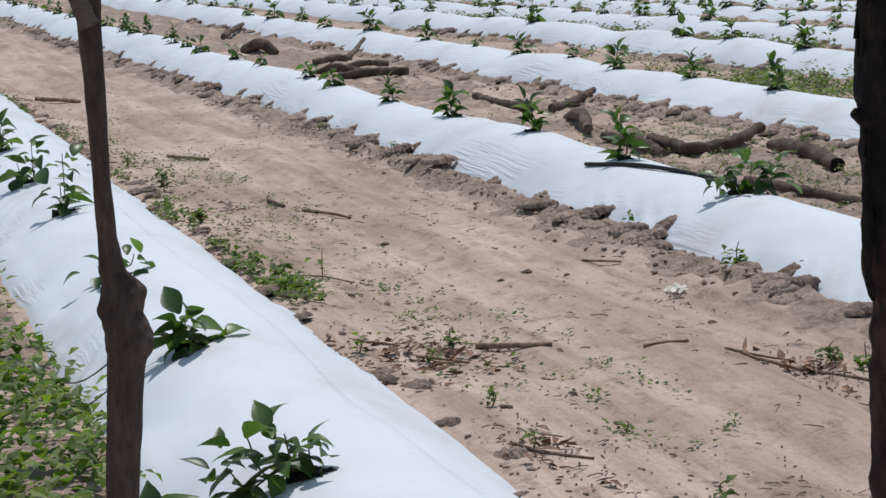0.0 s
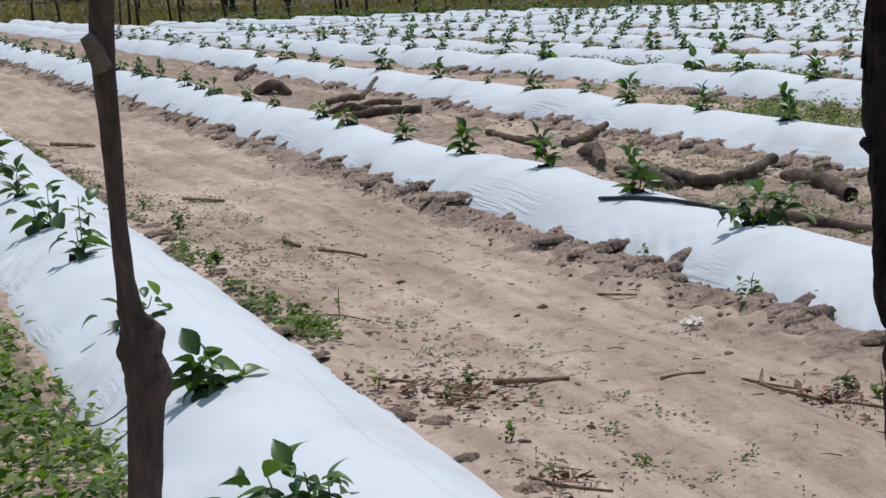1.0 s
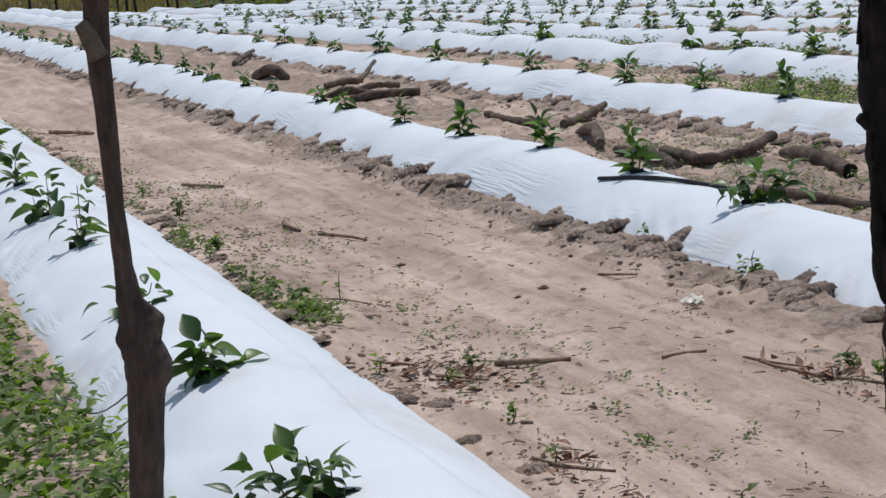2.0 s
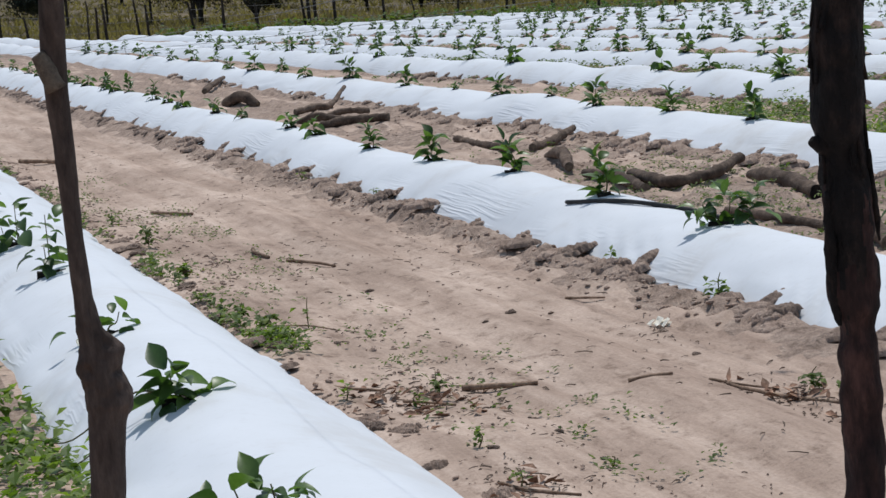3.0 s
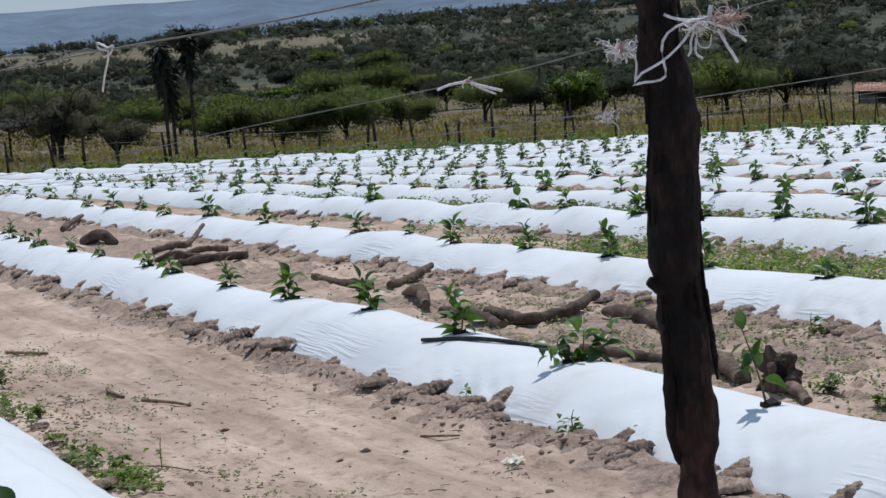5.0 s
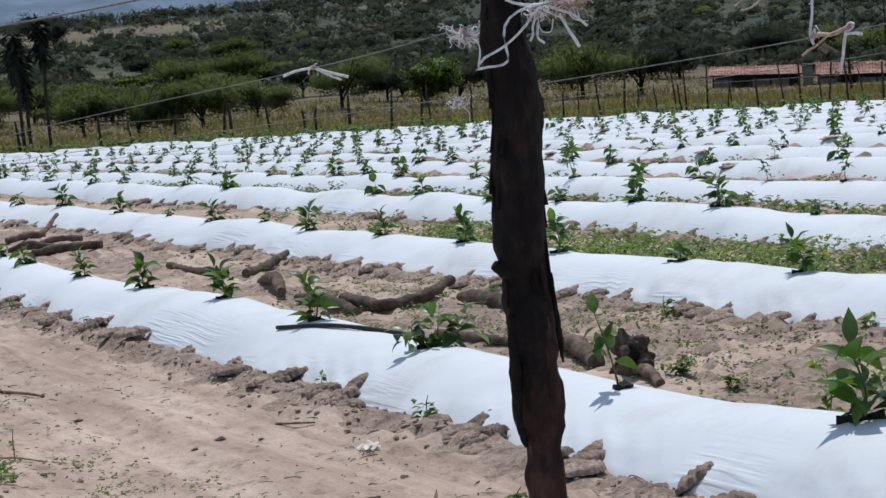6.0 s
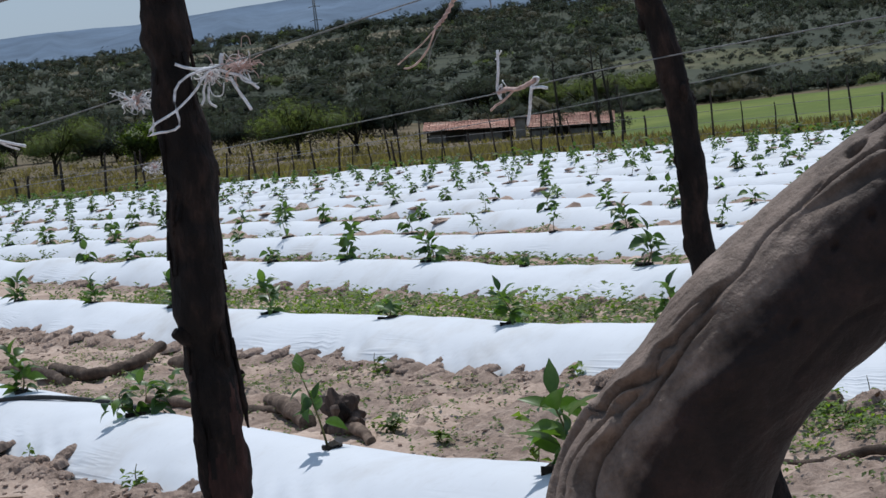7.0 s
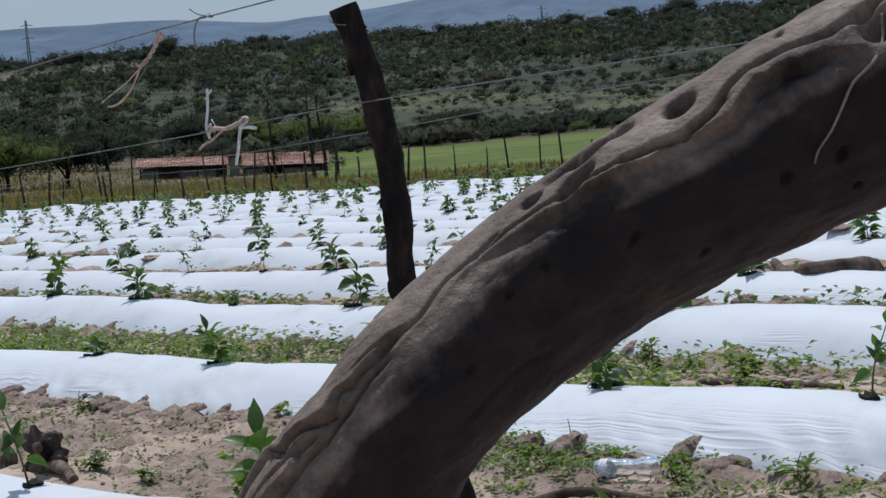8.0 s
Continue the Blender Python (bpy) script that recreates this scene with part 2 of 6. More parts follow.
PLASTER = rough_material("old_plaster_wall", (0.10, 0.09, 0.075), (0.17, 0.15, 0.125), (0.25, 0.22, 0.19), 0.8, 6, 0.9, 0.01)
HUTROOF = rough_material("grey_sheet_roof", (0.18, 0.17, 0.165), (0.26, 0.25, 0.24), (0.33, 0.32, 0.31), 0.6, 5, 0.7, 0.01)
# The blue-grey of distant haze is put into the mountain colour itself.
MOUNTAIN = rough_material("haze_blue_mountain", (0.092, 0.132, 0.188), (0.108, 0.151, 0.208), (0.126, 0.170, 0.228), 0.002, 0.01, 1.0, 1.0)
LITTER = rough_material("cream_paper_litter", (0.70, 0.65, 0.54), (0.80, 0.75, 0.64), (0.87, 0.82, 0.72), 30, 90, 0.8, 0.002)
PVC = rough_material("black_drip_hose", (0.012, 0.012, 0.012), (0.02, 0.02, 0.02), (0.035, 0.033, 0.03), 20, 60, 0.5, 0.001)
LABELBLUE = rough_material("blue_label_print", (0.03, 0.04, 0.10), (0.04, 0.055, 0.13), (0.06, 0.075, 0.16), 40, 160, 0.5, 0.0005)
STEEL = rough_material("grey_pylon_steel", (0.18, 0.19, 0.2), (0.22, 0.23, 0.24), (0.27, 0.28, 0.29), 0.5, 3, 0.6, 0.001)


def glass_plastic():
    m, nt, b = material("clear_bottle_plastic")
    b.inputs["Base Color"].default_value = (0.93, 0.95, 0.96, 1)
    b.inputs["Transmission Weight"].default_value = 0.9
    b.inputs["Roughness"].default_value = 0.12
    b.inputs["IOR"].default_value = 1.2
    bump(nt, b, tex_noise(nt, 40, 3, 0.5), 0.3, 0.004)
    return m


BOTTLE = glass_plastic()


# ---- mesh helpers ----
def make_mesh(name, V, F, mats, smooth_shade=True, index=None):
    me = bpy.data.meshes.new(name)
    me.from_pydata(np.asarray(V, float).tolist(), [], F.tolist() if isinstance(F, np.ndarray) else F)
    for m in mats if isinstance(mats, (list, tuple)) else [mats]:
        me.materials.append(m)
    if index is not None:
        me.polygons.foreach_set("material_index", np.asarray(index, np.int32))
    if smooth_shade:
        me.polygons.foreach_set("use_smooth", np.ones(len(me.polygons), bool))
    me.update()
    return me


def part(name, me, parent, label="", at=None):
    ob = new(name, me)
    if parent is not None:
        ob.parent = parent
    if at is not None:
        ob.matrix_basis = at
    return tagged(ob, label)


def base(name, m, label, category, group="", kind=""):
    """The Empty at the foot of a thing."""
    ob = new(name)
    ob.empty_display_size = 0.05
    ob.matrix_basis = m
    return tagged(ob, label, category, group, kind)


def thing(name, me, m, label, category, group="", kind=""):
    ob = new(name, me)
    ob.matrix_basis = m
    return tagged(ob, label, category, group, kind)


def join(pieces):
    """Several (V, F) lists as one."""
    if all(isinstance(F, np.ndarray) for V, F in pieces) and len({F.shape[1] for V, F in pieces}) == 1:
        off = np.cumsum([0] + [len(V) for V, F in pieces[:-1]])
        return np.concatenate([V for V, F in pieces]), np.concatenate([F + o for (V, F), o in zip(pieces, off)])
    Vs, Fs, n = [], [], 0
    for V, F in pieces:
        Vs.append(np.asarray(V, float))
        Fs += [tuple(int(i) + n for i in f) for f in F]
        n += len(V)
    return np.concatenate(Vs), Fs


def tube(points, radii, n=8, caps=True, rough=0.0, seed=0, ring=None):
    """A tapered tube along points; rough: relative unevenness."""
    pts = np.asarray(points, float)
    radii = np.broadcast_to(np.asarray(radii, float), (len(pts),))
    tan = np.gradient(pts, axis=0)
    tan /= np.linalg.norm(tan, axis=1, keepdims=True) + 1e-12
    ref = np.array((0, 0, 1.0)) if abs(tan[:, 2]).mean() < 0.8 else np.array((1.0, 0, 0))
    side = np.cross(tan, ref)
    side /= np.linalg.norm(side, axis=1, keepdims=True) + 1e-12
    up = np.cross(side, tan)
    a = np.linspace(0, 2 * np.pi, n, endpoint=False)
    d = side[:, None] * np.cos(a)[None, :, None] + up[:, None] * np.sin(a)[None, :, None]
    r = np.repeat(radii[:, None], n, 1)
    if rough:
        q = pts[:, None] + d * radii[:, None, None]
        k = 0.6 / max(radii.max(), 1e-4)
        r = r * (1 + rough * fbm(q[..., 0] * k, q[..., 1] * k, q[..., 2] * k, seed, 3))
    if ring is not None:
        r = r * ring(np.linspace(0, 1, len(pts))[:, None], a[None])
    V = (pts[:, None] + d * r[..., None]).reshape(-1, 3)
    m = len(pts)
    F = [(i * n + j, i * n + (j + 1) % n, (i + 1) * n + (j + 1) % n, (i + 1) * n + j) for i in range(m - 1) for j in range(n)]
    if caps:
        F += [tuple(range(n - 1, -1, -1)), tuple(range((m - 1) * n, m * n))]
    return V, F


def spline(points, count):
    """Smooth points through the given ones (Catmull-Rom)."""
    p = np.asarray(points, float)
    p = np.vstack([2 * p[0] - p[1], p, 2 * p[-1] - p[-2]])
    out = []
    for s in np.linspace(0, len(p) - 3 - 1e-9, count):
        i, t = int(s), s - int(s)
        a, b, c, d = p[i:i + 4]
        out.append(0.5 * (2 * b + (c - a) * t + (2 * a - 5 * b + 4 * c - d) * t * t + (3 * b - a - 3 * c + d) * t ** 3))
    return np.array(out)


def blob(radius, squash=(1, 1, 1), rough=0.3, seed=0, sub=2, freq=1.6):
    """A lumpy stone or clod."""
    bm = bmesh.new()
    bmesh.ops.create_icosphere(bm, subdivisions=sub, radius=1)
    V = np.array([v.co[:] for v in bm.verts])
    F = [tuple(v.index for v in f.verts) for f in bm.faces]
    bm.free()
    s = 1 + rough * fbm(V[:, 0] * freq + seed, V[:, 1] * freq, V[:, 2] * freq, seed, 3)
    return V * s[:, None] * radius * np.asarray(squash), F


def leaf_shape(L, W, droop=0.4, fold=0.25, point=0.75, n=5):
    """One leaf along +x with a folded midrib and a bent tip."""
    t = np.linspace(0, 1, n + 1)
    w = W * np.sin(np.pi * t ** point) * 0.5 * (1.22 - 0.55 * t)
    w[0], w[-1] = 0.004 * L / 0.1, 0.0008
    ang = -droop * t
    xc = np.concatenate([[0], np.cumsum(np.cos((ang[1:] + ang[:-1]) / 2) * L / n)])
    zc = np.concatenate([[0], np.cumsum(np.sin((ang[1:] + ang[:-1]) / 2) * L / n)])
    V, F = [], []
    for i in range(n + 1):
        V += [(xc[i], -w[i], zc[i] + fold * w[i]), (xc[i], 0, zc[i]), (xc[i], w[i], zc[i] + fold * w[i])]
    for i in range(n):
        for j in (0, 1):
            F.append((3 * i + j, 3 * i + 3 + j, 3 * i + 4 + j, 3 * i + 1 + j))
    return np.array(V), F


def turned(V, rx=0, ry=0, rz=0, at=(0, 0, 0), scale=1.0):
    m = np.array(Euler([radians(a) for a in (rx, ry, rz)]).to_matrix())
    return (np.asarray(V) * scale) @ m.T + np.asarray(at)


# ---- lie of the land ----
ROW = 2.269          # distance between beds
FIRST = 3.955         # the first bed past the track


def bed_y(k, x):
    return 1.20 - 0.0155 * np.asarray(x, float) if k == 1 else FIRST + ROW * (k - 2) + 0 * np.asarray(x, float)


def fence_x(y):
    return np.interp(y, [0, 6, 20, 25, 32, 37, 40, 47, 80], [-95, -92, -83, -80, -73, -58, -50, -25, 60])


def field_z(x, y):
    z = np.interp(y, [-50, 6.2, 8.5, 10.8, 13, 15.3, 17.6, 22, 31, 45, 60], [0, 0, -0.07, -0.19, -0.29, -0.40, -0.50, -0.73, -1.2, -1.9, -2.7])
    side = np.clip(x + 1.72 * y, -80, 30)
    return z + 0.009 * side * np.clip((y - 4) / 7, 0, 1)


def land_z(x, y):
    """The ground without its small relief: field, valley, hillside."""
    x, y = np.broadcast_arrays(np.asarray(x, float), np.asarray(y, float))
    r = np.hypot(x, y)
    az = np.clip(np.degrees(np.arctan2(x, y)), -100, 60)
    k = [-100, -80, -77, -74, -70, -67, -63.6, -60, -56.5, -52, -45, 60]
    e200 = np.interp(az, k, [-0.4, -0.55, -0.9, -1.15, -1.02, -1.2, -1.4, -1.75, -1.9, -1.85, -1.8, -1.6])
    e320 = np.interp(az, k, [0.3, 0.3, 0.2, 0.0, -0.15, -0.4, -0.6, -0.85, -1.1, -1.25, -1.3, -1.2])
    e700 = np.interp(az, [-100, -82, -72, -60, -50, -43, 60], [1.3, 1.25, 1.2, 1.2, 0.95, 0.9, 0.8])
    z200, z320, z700 = (1.5 + d * np.tan(np.radians(e)) for d, e in ((200, e200), (320, e320), (700, e700)))
    near = field_z(x, y)
    s = smooth(95, 200, r)
    z = near * (1 - s) + z200 * s
    s = np.clip((r - 200) / 120, 0, 1)
    z = np.where(r > 200, z200 * (1 - s) + z320 * s, z)
    s = np.clip((r - 320) / 380, 0, 1)
    z = np.where(r > 320, z320 * (1 - s) + z700 * s + 1.2 * vnoise(x / 60, y / 60, 0, 7) * np.sin(np.pi * s), z)
    s = smooth(700, 1500, r)
    return np.where(r > 700, z700 * (1 - s) - 10 * s, z)


def bed_rise(x, y):
    """Soil under the film and the banks thrown up against it."""
    out = np.zeros(np.broadcast(x, y).shape)
    for k in range(1, 21):
        h = 0.43 if k == 1 else 0.36
        d = y - bed_y(k, x)
        live = (x > fence_x(bed_y(k, x)) + 2)
        out += live * 0.09 * (1 - smooth(h * 0.45, h * 0.95, np.abs(d)))
        n = 0.75 + 0.5 * vnoise(x * 2.3, k * 3.1, 0, 5)
        if k > 1:
            # shovelled tongues of soil that lap over the film
            q = x * 2.2 + 1.1 * vnoise(x * 1.3, k, 0, 17) + 1.3 * d + 0.25 * vnoise(x * 7, y * 7, 0, 19)
            saw = np.sin(np.pi * (q - np.floor(q))) ** 2 * (0.55 + 0.6 * _hash(np.floor(q).astype(np.int64), np.int64(k), np.int64(0), 18))
            crumb = np.abs(vnoise(x * 9, y * 9, 0, 6)) + 0.6 * np.abs(vnoise(x * 21, y * 21, 0, 9))
            lap = np.exp(-((d + 0.445) / (0.055 + 0.030 * saw)) ** 2)
            out += live * lap * (0.010 + 0.035 * saw + 0.030 * crumb)
            out += live * 0.03 * crumb * np.exp(-((d + h + 0.22) / 0.16) ** 2)
        out += live * 0.03 * n * np.exp(-((d - h - 0.08) / 0.10) ** 2)
    return out


def relief(x, y):
    """Ruts, footmarks and clods near the track."""
    inside = smooth(-70, -40, x) * (1 - smooth(25, 40, y)) * smooth(-3, -1, y)
    track = smooth(1.9, 2.2, y) * (1 - smooth(3.2, 3.6, y))
    z = 0.020 * vnoise(x * 0.9, y * 1.1, 0, 11) + 0.010 * fbm(x * 2.0, y * 3.0, 0, 12, 3)
    z = z + 0.008 * fbm(x * 8, y * 12, 0, 13, 3) * (1 - 0.6 * track)
    wob = 0.07 * np.sin(x * 0.35) + 0.05 * vnoise(x * 0.5, 0, 0, 14)
    for c in (2.35, 2.62, 3.05, 3.28):
        z = z - 0.022 * np.exp(-((y - c - wob) / 0.09) ** 2)
    z = z + 0.02 * np.exp(-((y - 2.84 - wob) / 0.14) ** 2)
    rough_strip = 1.5 * np.exp(-((y - 5.2) / 0.6) ** 2) + 0.4 * np.exp(-((y - 1.95) / 0.2) ** 2)
    z = z + rough_strip * (0.030 * np.abs(fbm(x * 4, y * 4, 0, 15, 3)) + 0.022 * np.abs(vnoise(x * 13, y * 13, 0, 16)))
    return inside * z


def ground_z(x, y):
    return land_z(x, y) + relief(np.asarray(x, float), np.asarray(y, float))


def top_z(x, y):
    x, y = np.asarray(x, float), np.asarray(y, float)
    return ground_z(x, y) + bed_rise(x, y)


def gz(x, y):
    return float(top_z(np.array([x]), np.array([y]))[0])


def grown(start, step, stop, ratio):
    out, v, s = [start], start, step
    sign = 1 if stop > start else -1
    while (stop - v) * sign > 0:
        v += sign * s
        s *= ratio
        out.append(v)
    return out


def build_ground():
    xs = sorted(set(grown(4.0, 0.5, 4800, 1.35)[1:]) | set(np.arange(-3.5, 4.01, 0.16).round(4)) | set(np.arange(-13.0, -3.5, 0.042).round(4)) | set(grown(-13.042, 0.05, -4800, 1.026)))
    ys = sorted(set(grown(-0.1, 0.2, -4800, 1.3)) | set(np.arange(0.0, 7.0, 0.042).round(4)) | set(grown(7.042, 0.06, 4800, 1.035)))
    X, Y = np.meshgrid(xs, ys, indexing="ij")
    Z = ground_z(X, Y) + bed_rise(X, Y)
    nx, ny = X.shape
    V = np.stack([X, Y, Z], -1).reshape(-1, 3)
    i = np.arange(nx * ny).reshape(nx, ny)
    F = np.stack([i[:-1, :-1], i[1:, :-1], i[1:, 1:], i[:-1, 1:]], -1).reshape(-1, 4)
    c = V[F].mean(1)
    cx, cy = c[:, 0], c[:, 1]
    r, az = np.hypot(cx, cy), np.degrees(np.arctan2(cx, cy))
    edge = fence_x(cy) + 1.6 + 0.8 * vnoise(cx * 0.4, cy * 0.4, 0, 3)
    idx = np.where((cx > edge) & (r < 140), 0, 1)
    wob = 12 * vnoise(cx / 40, cy / 40, 0, 4)
    idx = np.where((r + wob > 100) & (r + wob < 235) & (az > -56.5) & (az < 70), 2, idx)
    idx = np.where(r + wob > 245, 3, idx)
    pale = (r + 2 * wob > 470) & (r + 2 * wob < 640) & (az < -72) | (r + 2 * wob > 560) & (r + 2 * wob < 640) & (az < -59.8)
    strip = (r + wob > 300) & (r + wob < 330) & (az < -74)
    turned_soil = np.zeros(len(cx), bool)
    for k in range(2, 12):
        d = cy - bed_y(k, cx) + 0.10 * vnoise(cx * 5, cy * 5, 0, 24)
        turned_soil |= (d > -0.36 - 0.24) & (d < 0)
    turned_soil |= (cy < 0.85) & (cy > 0.02) & (cx > -13) & (cx < -4.6) & (vnoise(cx * 3, cy * 3, 0, 20) + 0.5 * vnoise(cx * 9, cy * 9, 0, 20) > -0.35)
    turned_soil |= (cy > 4.6) & (cy < 5.6) & (vnoise(cx * 2, cy * 3, 0, 25) + 0.5 * vnoise(cx * 9, cy * 9, 0, 26) > -0.25)
    idx = np.where(turned_soil & (idx == 0), 5, idx)
    strip |= (r + wob > 270) & (r + wob < 400) & (az > -56.5) & (vnoise(cx / 25, cy / 25, 0, 8) > -0.1)
    idx = np.where(strip, 4, idx)
    idx = np.where(pale, 6, idx)
    me = bpy.data.meshes.new("ground")
    me.vertices.add(len(V))
    me.vertices.foreach_set("co", V.astype(np.float32).ravel())
    me.loops.add(F.size)
    me.loops.foreach_set("vertex_index", F.astype(np.int32).ravel())
    me.polygons.add(len(F))
    me.polygons.foreach_set("loop_start", np.arange(0, F.size, 4, dtype=np.int32))
    for m in (SAND, DRYGRASS, GREENFIELD, HILLGROUND, HILLFIELD, TURNED, PALEFIELD):
        me.materials.append(m)
    me.polygons.foreach_set("material_index", idx.astype(np.int32))
    me.polygons.foreach_set("use_smooth", np.ones(len(F), bool))
    me.update(calc_edges=True)
    me.validate()
    return tagged(new("ground", me), "pale sandy field soil rising to scrubby hills", "ground", kind="structure")


build_ground()


def build_mountains():
    az = np.radians(np.linspace(-112, 20, 260))
    d = np.degrees(az)
    el = np.interp(d, [-112, -85, -78, -72, -67, -64.7, -63.3, -59.6, -57, -55.1, -53.8, -51.5, -48, -40, 20], [1.8, 2.25, 2.2, 2.0, 1.98, 2.07, 2.10, 1.95, 1.68, 1.73, 1.87, 2.05, 1.9, 1.6, 1.4])
    el = el + 0.03 * fbm(d / 1.6, 0, 0, 21, 4)
    R = np.linspace(0, 1, 9)
    V = []
    for s in R:
        rr = 2500 + 1100 * s
        h = (1.5 + 3600 * np.tan(np.radians(el))) * s ** 0.7
        h = h + 14 * fbm(d * 1.4, s * 6, 0, 22, 3) * np.sin(np.pi * s)
        V.append(np.stack([rr * np.sin(az), rr * np.cos(az), h - 40 * (1 - s)], -1))
    V = np.array(V)
    n = V.shape[1]
    i = np.arange(V.shape[0] * n).reshape(-1, n)
    F = np.stack([i[:-1, :-1], i[:-1, 1:], i[1:, 1:], i[1:, :-1]], -1).reshape(-1, 4)
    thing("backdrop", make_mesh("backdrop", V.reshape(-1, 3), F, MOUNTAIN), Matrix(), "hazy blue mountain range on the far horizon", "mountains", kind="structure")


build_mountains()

# ---- raised beds under white film ----
def bed_top(k, x, u):
    """Height of the film over the land at u in -1..1 across the bed."""
    sag = 1 + 0.16 * vnoise(x * 0.8, k * 7.3, 0, 31)
    prof = np.clip(1 - np.abs(u) ** 1.95, 0, 1)
    z = (0.20 if k == 1 else 0.222) * sag * prof + 0.011 * fbm(x * 2.2, u * 2 + k * 5, 0, 32, 2) * prof ** 0.5
    # pulled folds that fan up from the buried edges
    fan = np.sin(x * 30 + 22 * u * (1 + 0.4 * vnoise(x * 0.7, k, 0, 34)) + 7 * vnoise(x * 1.7, k, 0, 34))
    z = z + 0.009 * fan * smooth(0.35, 0.85, np.abs(u)) * smooth(-0.1, 0.4, vnoise(x * 0.9, k + 0.5, 0, 35))
    return z


def bed_half(k, x):
    return (0.475 if k == 1 else 0.40) * (1 + (0.035 if k == 1 else 0.10) * vnoise(x * 1.3, k * 2.7, 0, 33))


def film_z(k, x, y):
    x = np.array([x], float)
    y0 = bed_y(k, x)
    u = (y - y0) / bed_half(k, x)
    return float((land_z(x, y0) + bed_top(k, x, u))[0])


def bed_film(k):
    x1 = float(fence_x(bed_y(k, -60))) + 2.5 + 2.0 * random.random()
    if k <= 4:
        xs = np.concatenate([np.arange(3.5, -3, -0.25), np.arange(-3, -16, -0.035), np.array(grown(-16, 0.06, x1, 1.012))])
    else:
        xs = np.array(grown(3.5, 0.14, x1, 1.006))
    us = np.linspace(-1, 1, 33 if k <= 3 else 13 if k <= 7 else 9)
    X, U = np.meshgrid(xs, us, indexing="ij")
    yc = bed_y(k, X)
    Y = yc + U * bed_half(k, X)
    edge = 0.012 * vnoise(X * 4, U + k, 0, 36)
    Z = land_z(X, yc) + bed_top(k, X, U) + np.where(np.abs(U) > 0.99, -0.02, 0) + edge * (np.abs(U) > 0.8)
    nx, nu = X.shape
    i = np.arange(nx * nu).reshape(nx, nu)
    F = np.stack([i[:-1, :-1], i[1:, :-1], i[1:, 1:], i[:-1, 1:]], -1).reshape(-1, 4)[:, ::-1]
    return make_mesh("film", np.stack([X, Y, Z], -1).reshape(-1, 3), F, FILM)


def lump_mesh(seed):
    """Soil shovelled on the film's edge: a ragged heap of crumbled earth."""
    n = 38
    g = np.linspace(-1, 1, n)
    X, Y = np.meshgrid(g * 0.15, g * 0.15, indexing="ij")
    X, Y = X + 0.005 * vnoise(X * 60, Y * 60, seed, 46), Y + 0.005 * vnoise(X * 60, Y * 60, seed + 9, 46)
    wide = 0.115 - 0.30 * np.clip(Y, 0, 0.2)
    q = np.sqrt((X / wide) ** 2 + (Y / 0.115) ** 2) + 0.30 * fbm(X * 17, Y * 17, seed, 48, 3)
    rnd = random.Random(seed)
    Z = np.where(q < 1, 0.036 * np.sqrt(np.clip(1 - q, 0, 1)), -0.02)
    for i in range(120):
        r = rnd.choice((0.006, 0.008, 0.011, 0.017)) * rnd.uniform(0.8, 1.2)
        t = rnd.uniform(-1, 0.9)
        cx, cy = 0.10 * (1 - 0.55 * max(t, 0)) * rnd.uniform(-1, 1), 0.11 * t
        d2 = ((X - cx) / r) ** 2 + ((Y - cy) / r) ** 2
        low = 0.034 * max(0.0, 1 - (cx / 0.11) ** 2 - (cy / 0.12) ** 2) - 0.3 * r
        Z = np.maximum(Z, np.where(d2 < 1, low + r * np.sqrt(np.clip(1 - d2, 0, 1)), -0.02))
    Z = Z + (Z > 0) * 0.004 * fbm(X * 70, Y * 70, seed, 47, 2)
    V = np.stack([X, Y, Z], -1).reshape(-1, 3)
    i = np.arange(n * n).reshape(n, n)
    F = np.stack([i[:-1, :-1], i[1:, :-1], i[1:, 1:], i[:-1, 1:]], -1).reshape(-1, 4)
    keep = (Z.reshape(-1)[F] > 0).any(1)
    return make_mesh("soil_lump", V, F[keep], CLOD)


HEAPS = [lump_mesh(s) for s in range(7)]


def heap_places(k, x0, x1, step):
    out, x = [], x0
    while x > x1:
        out.append(x)
        x -= step * random.uniform(0.55, 1.5)
    return out


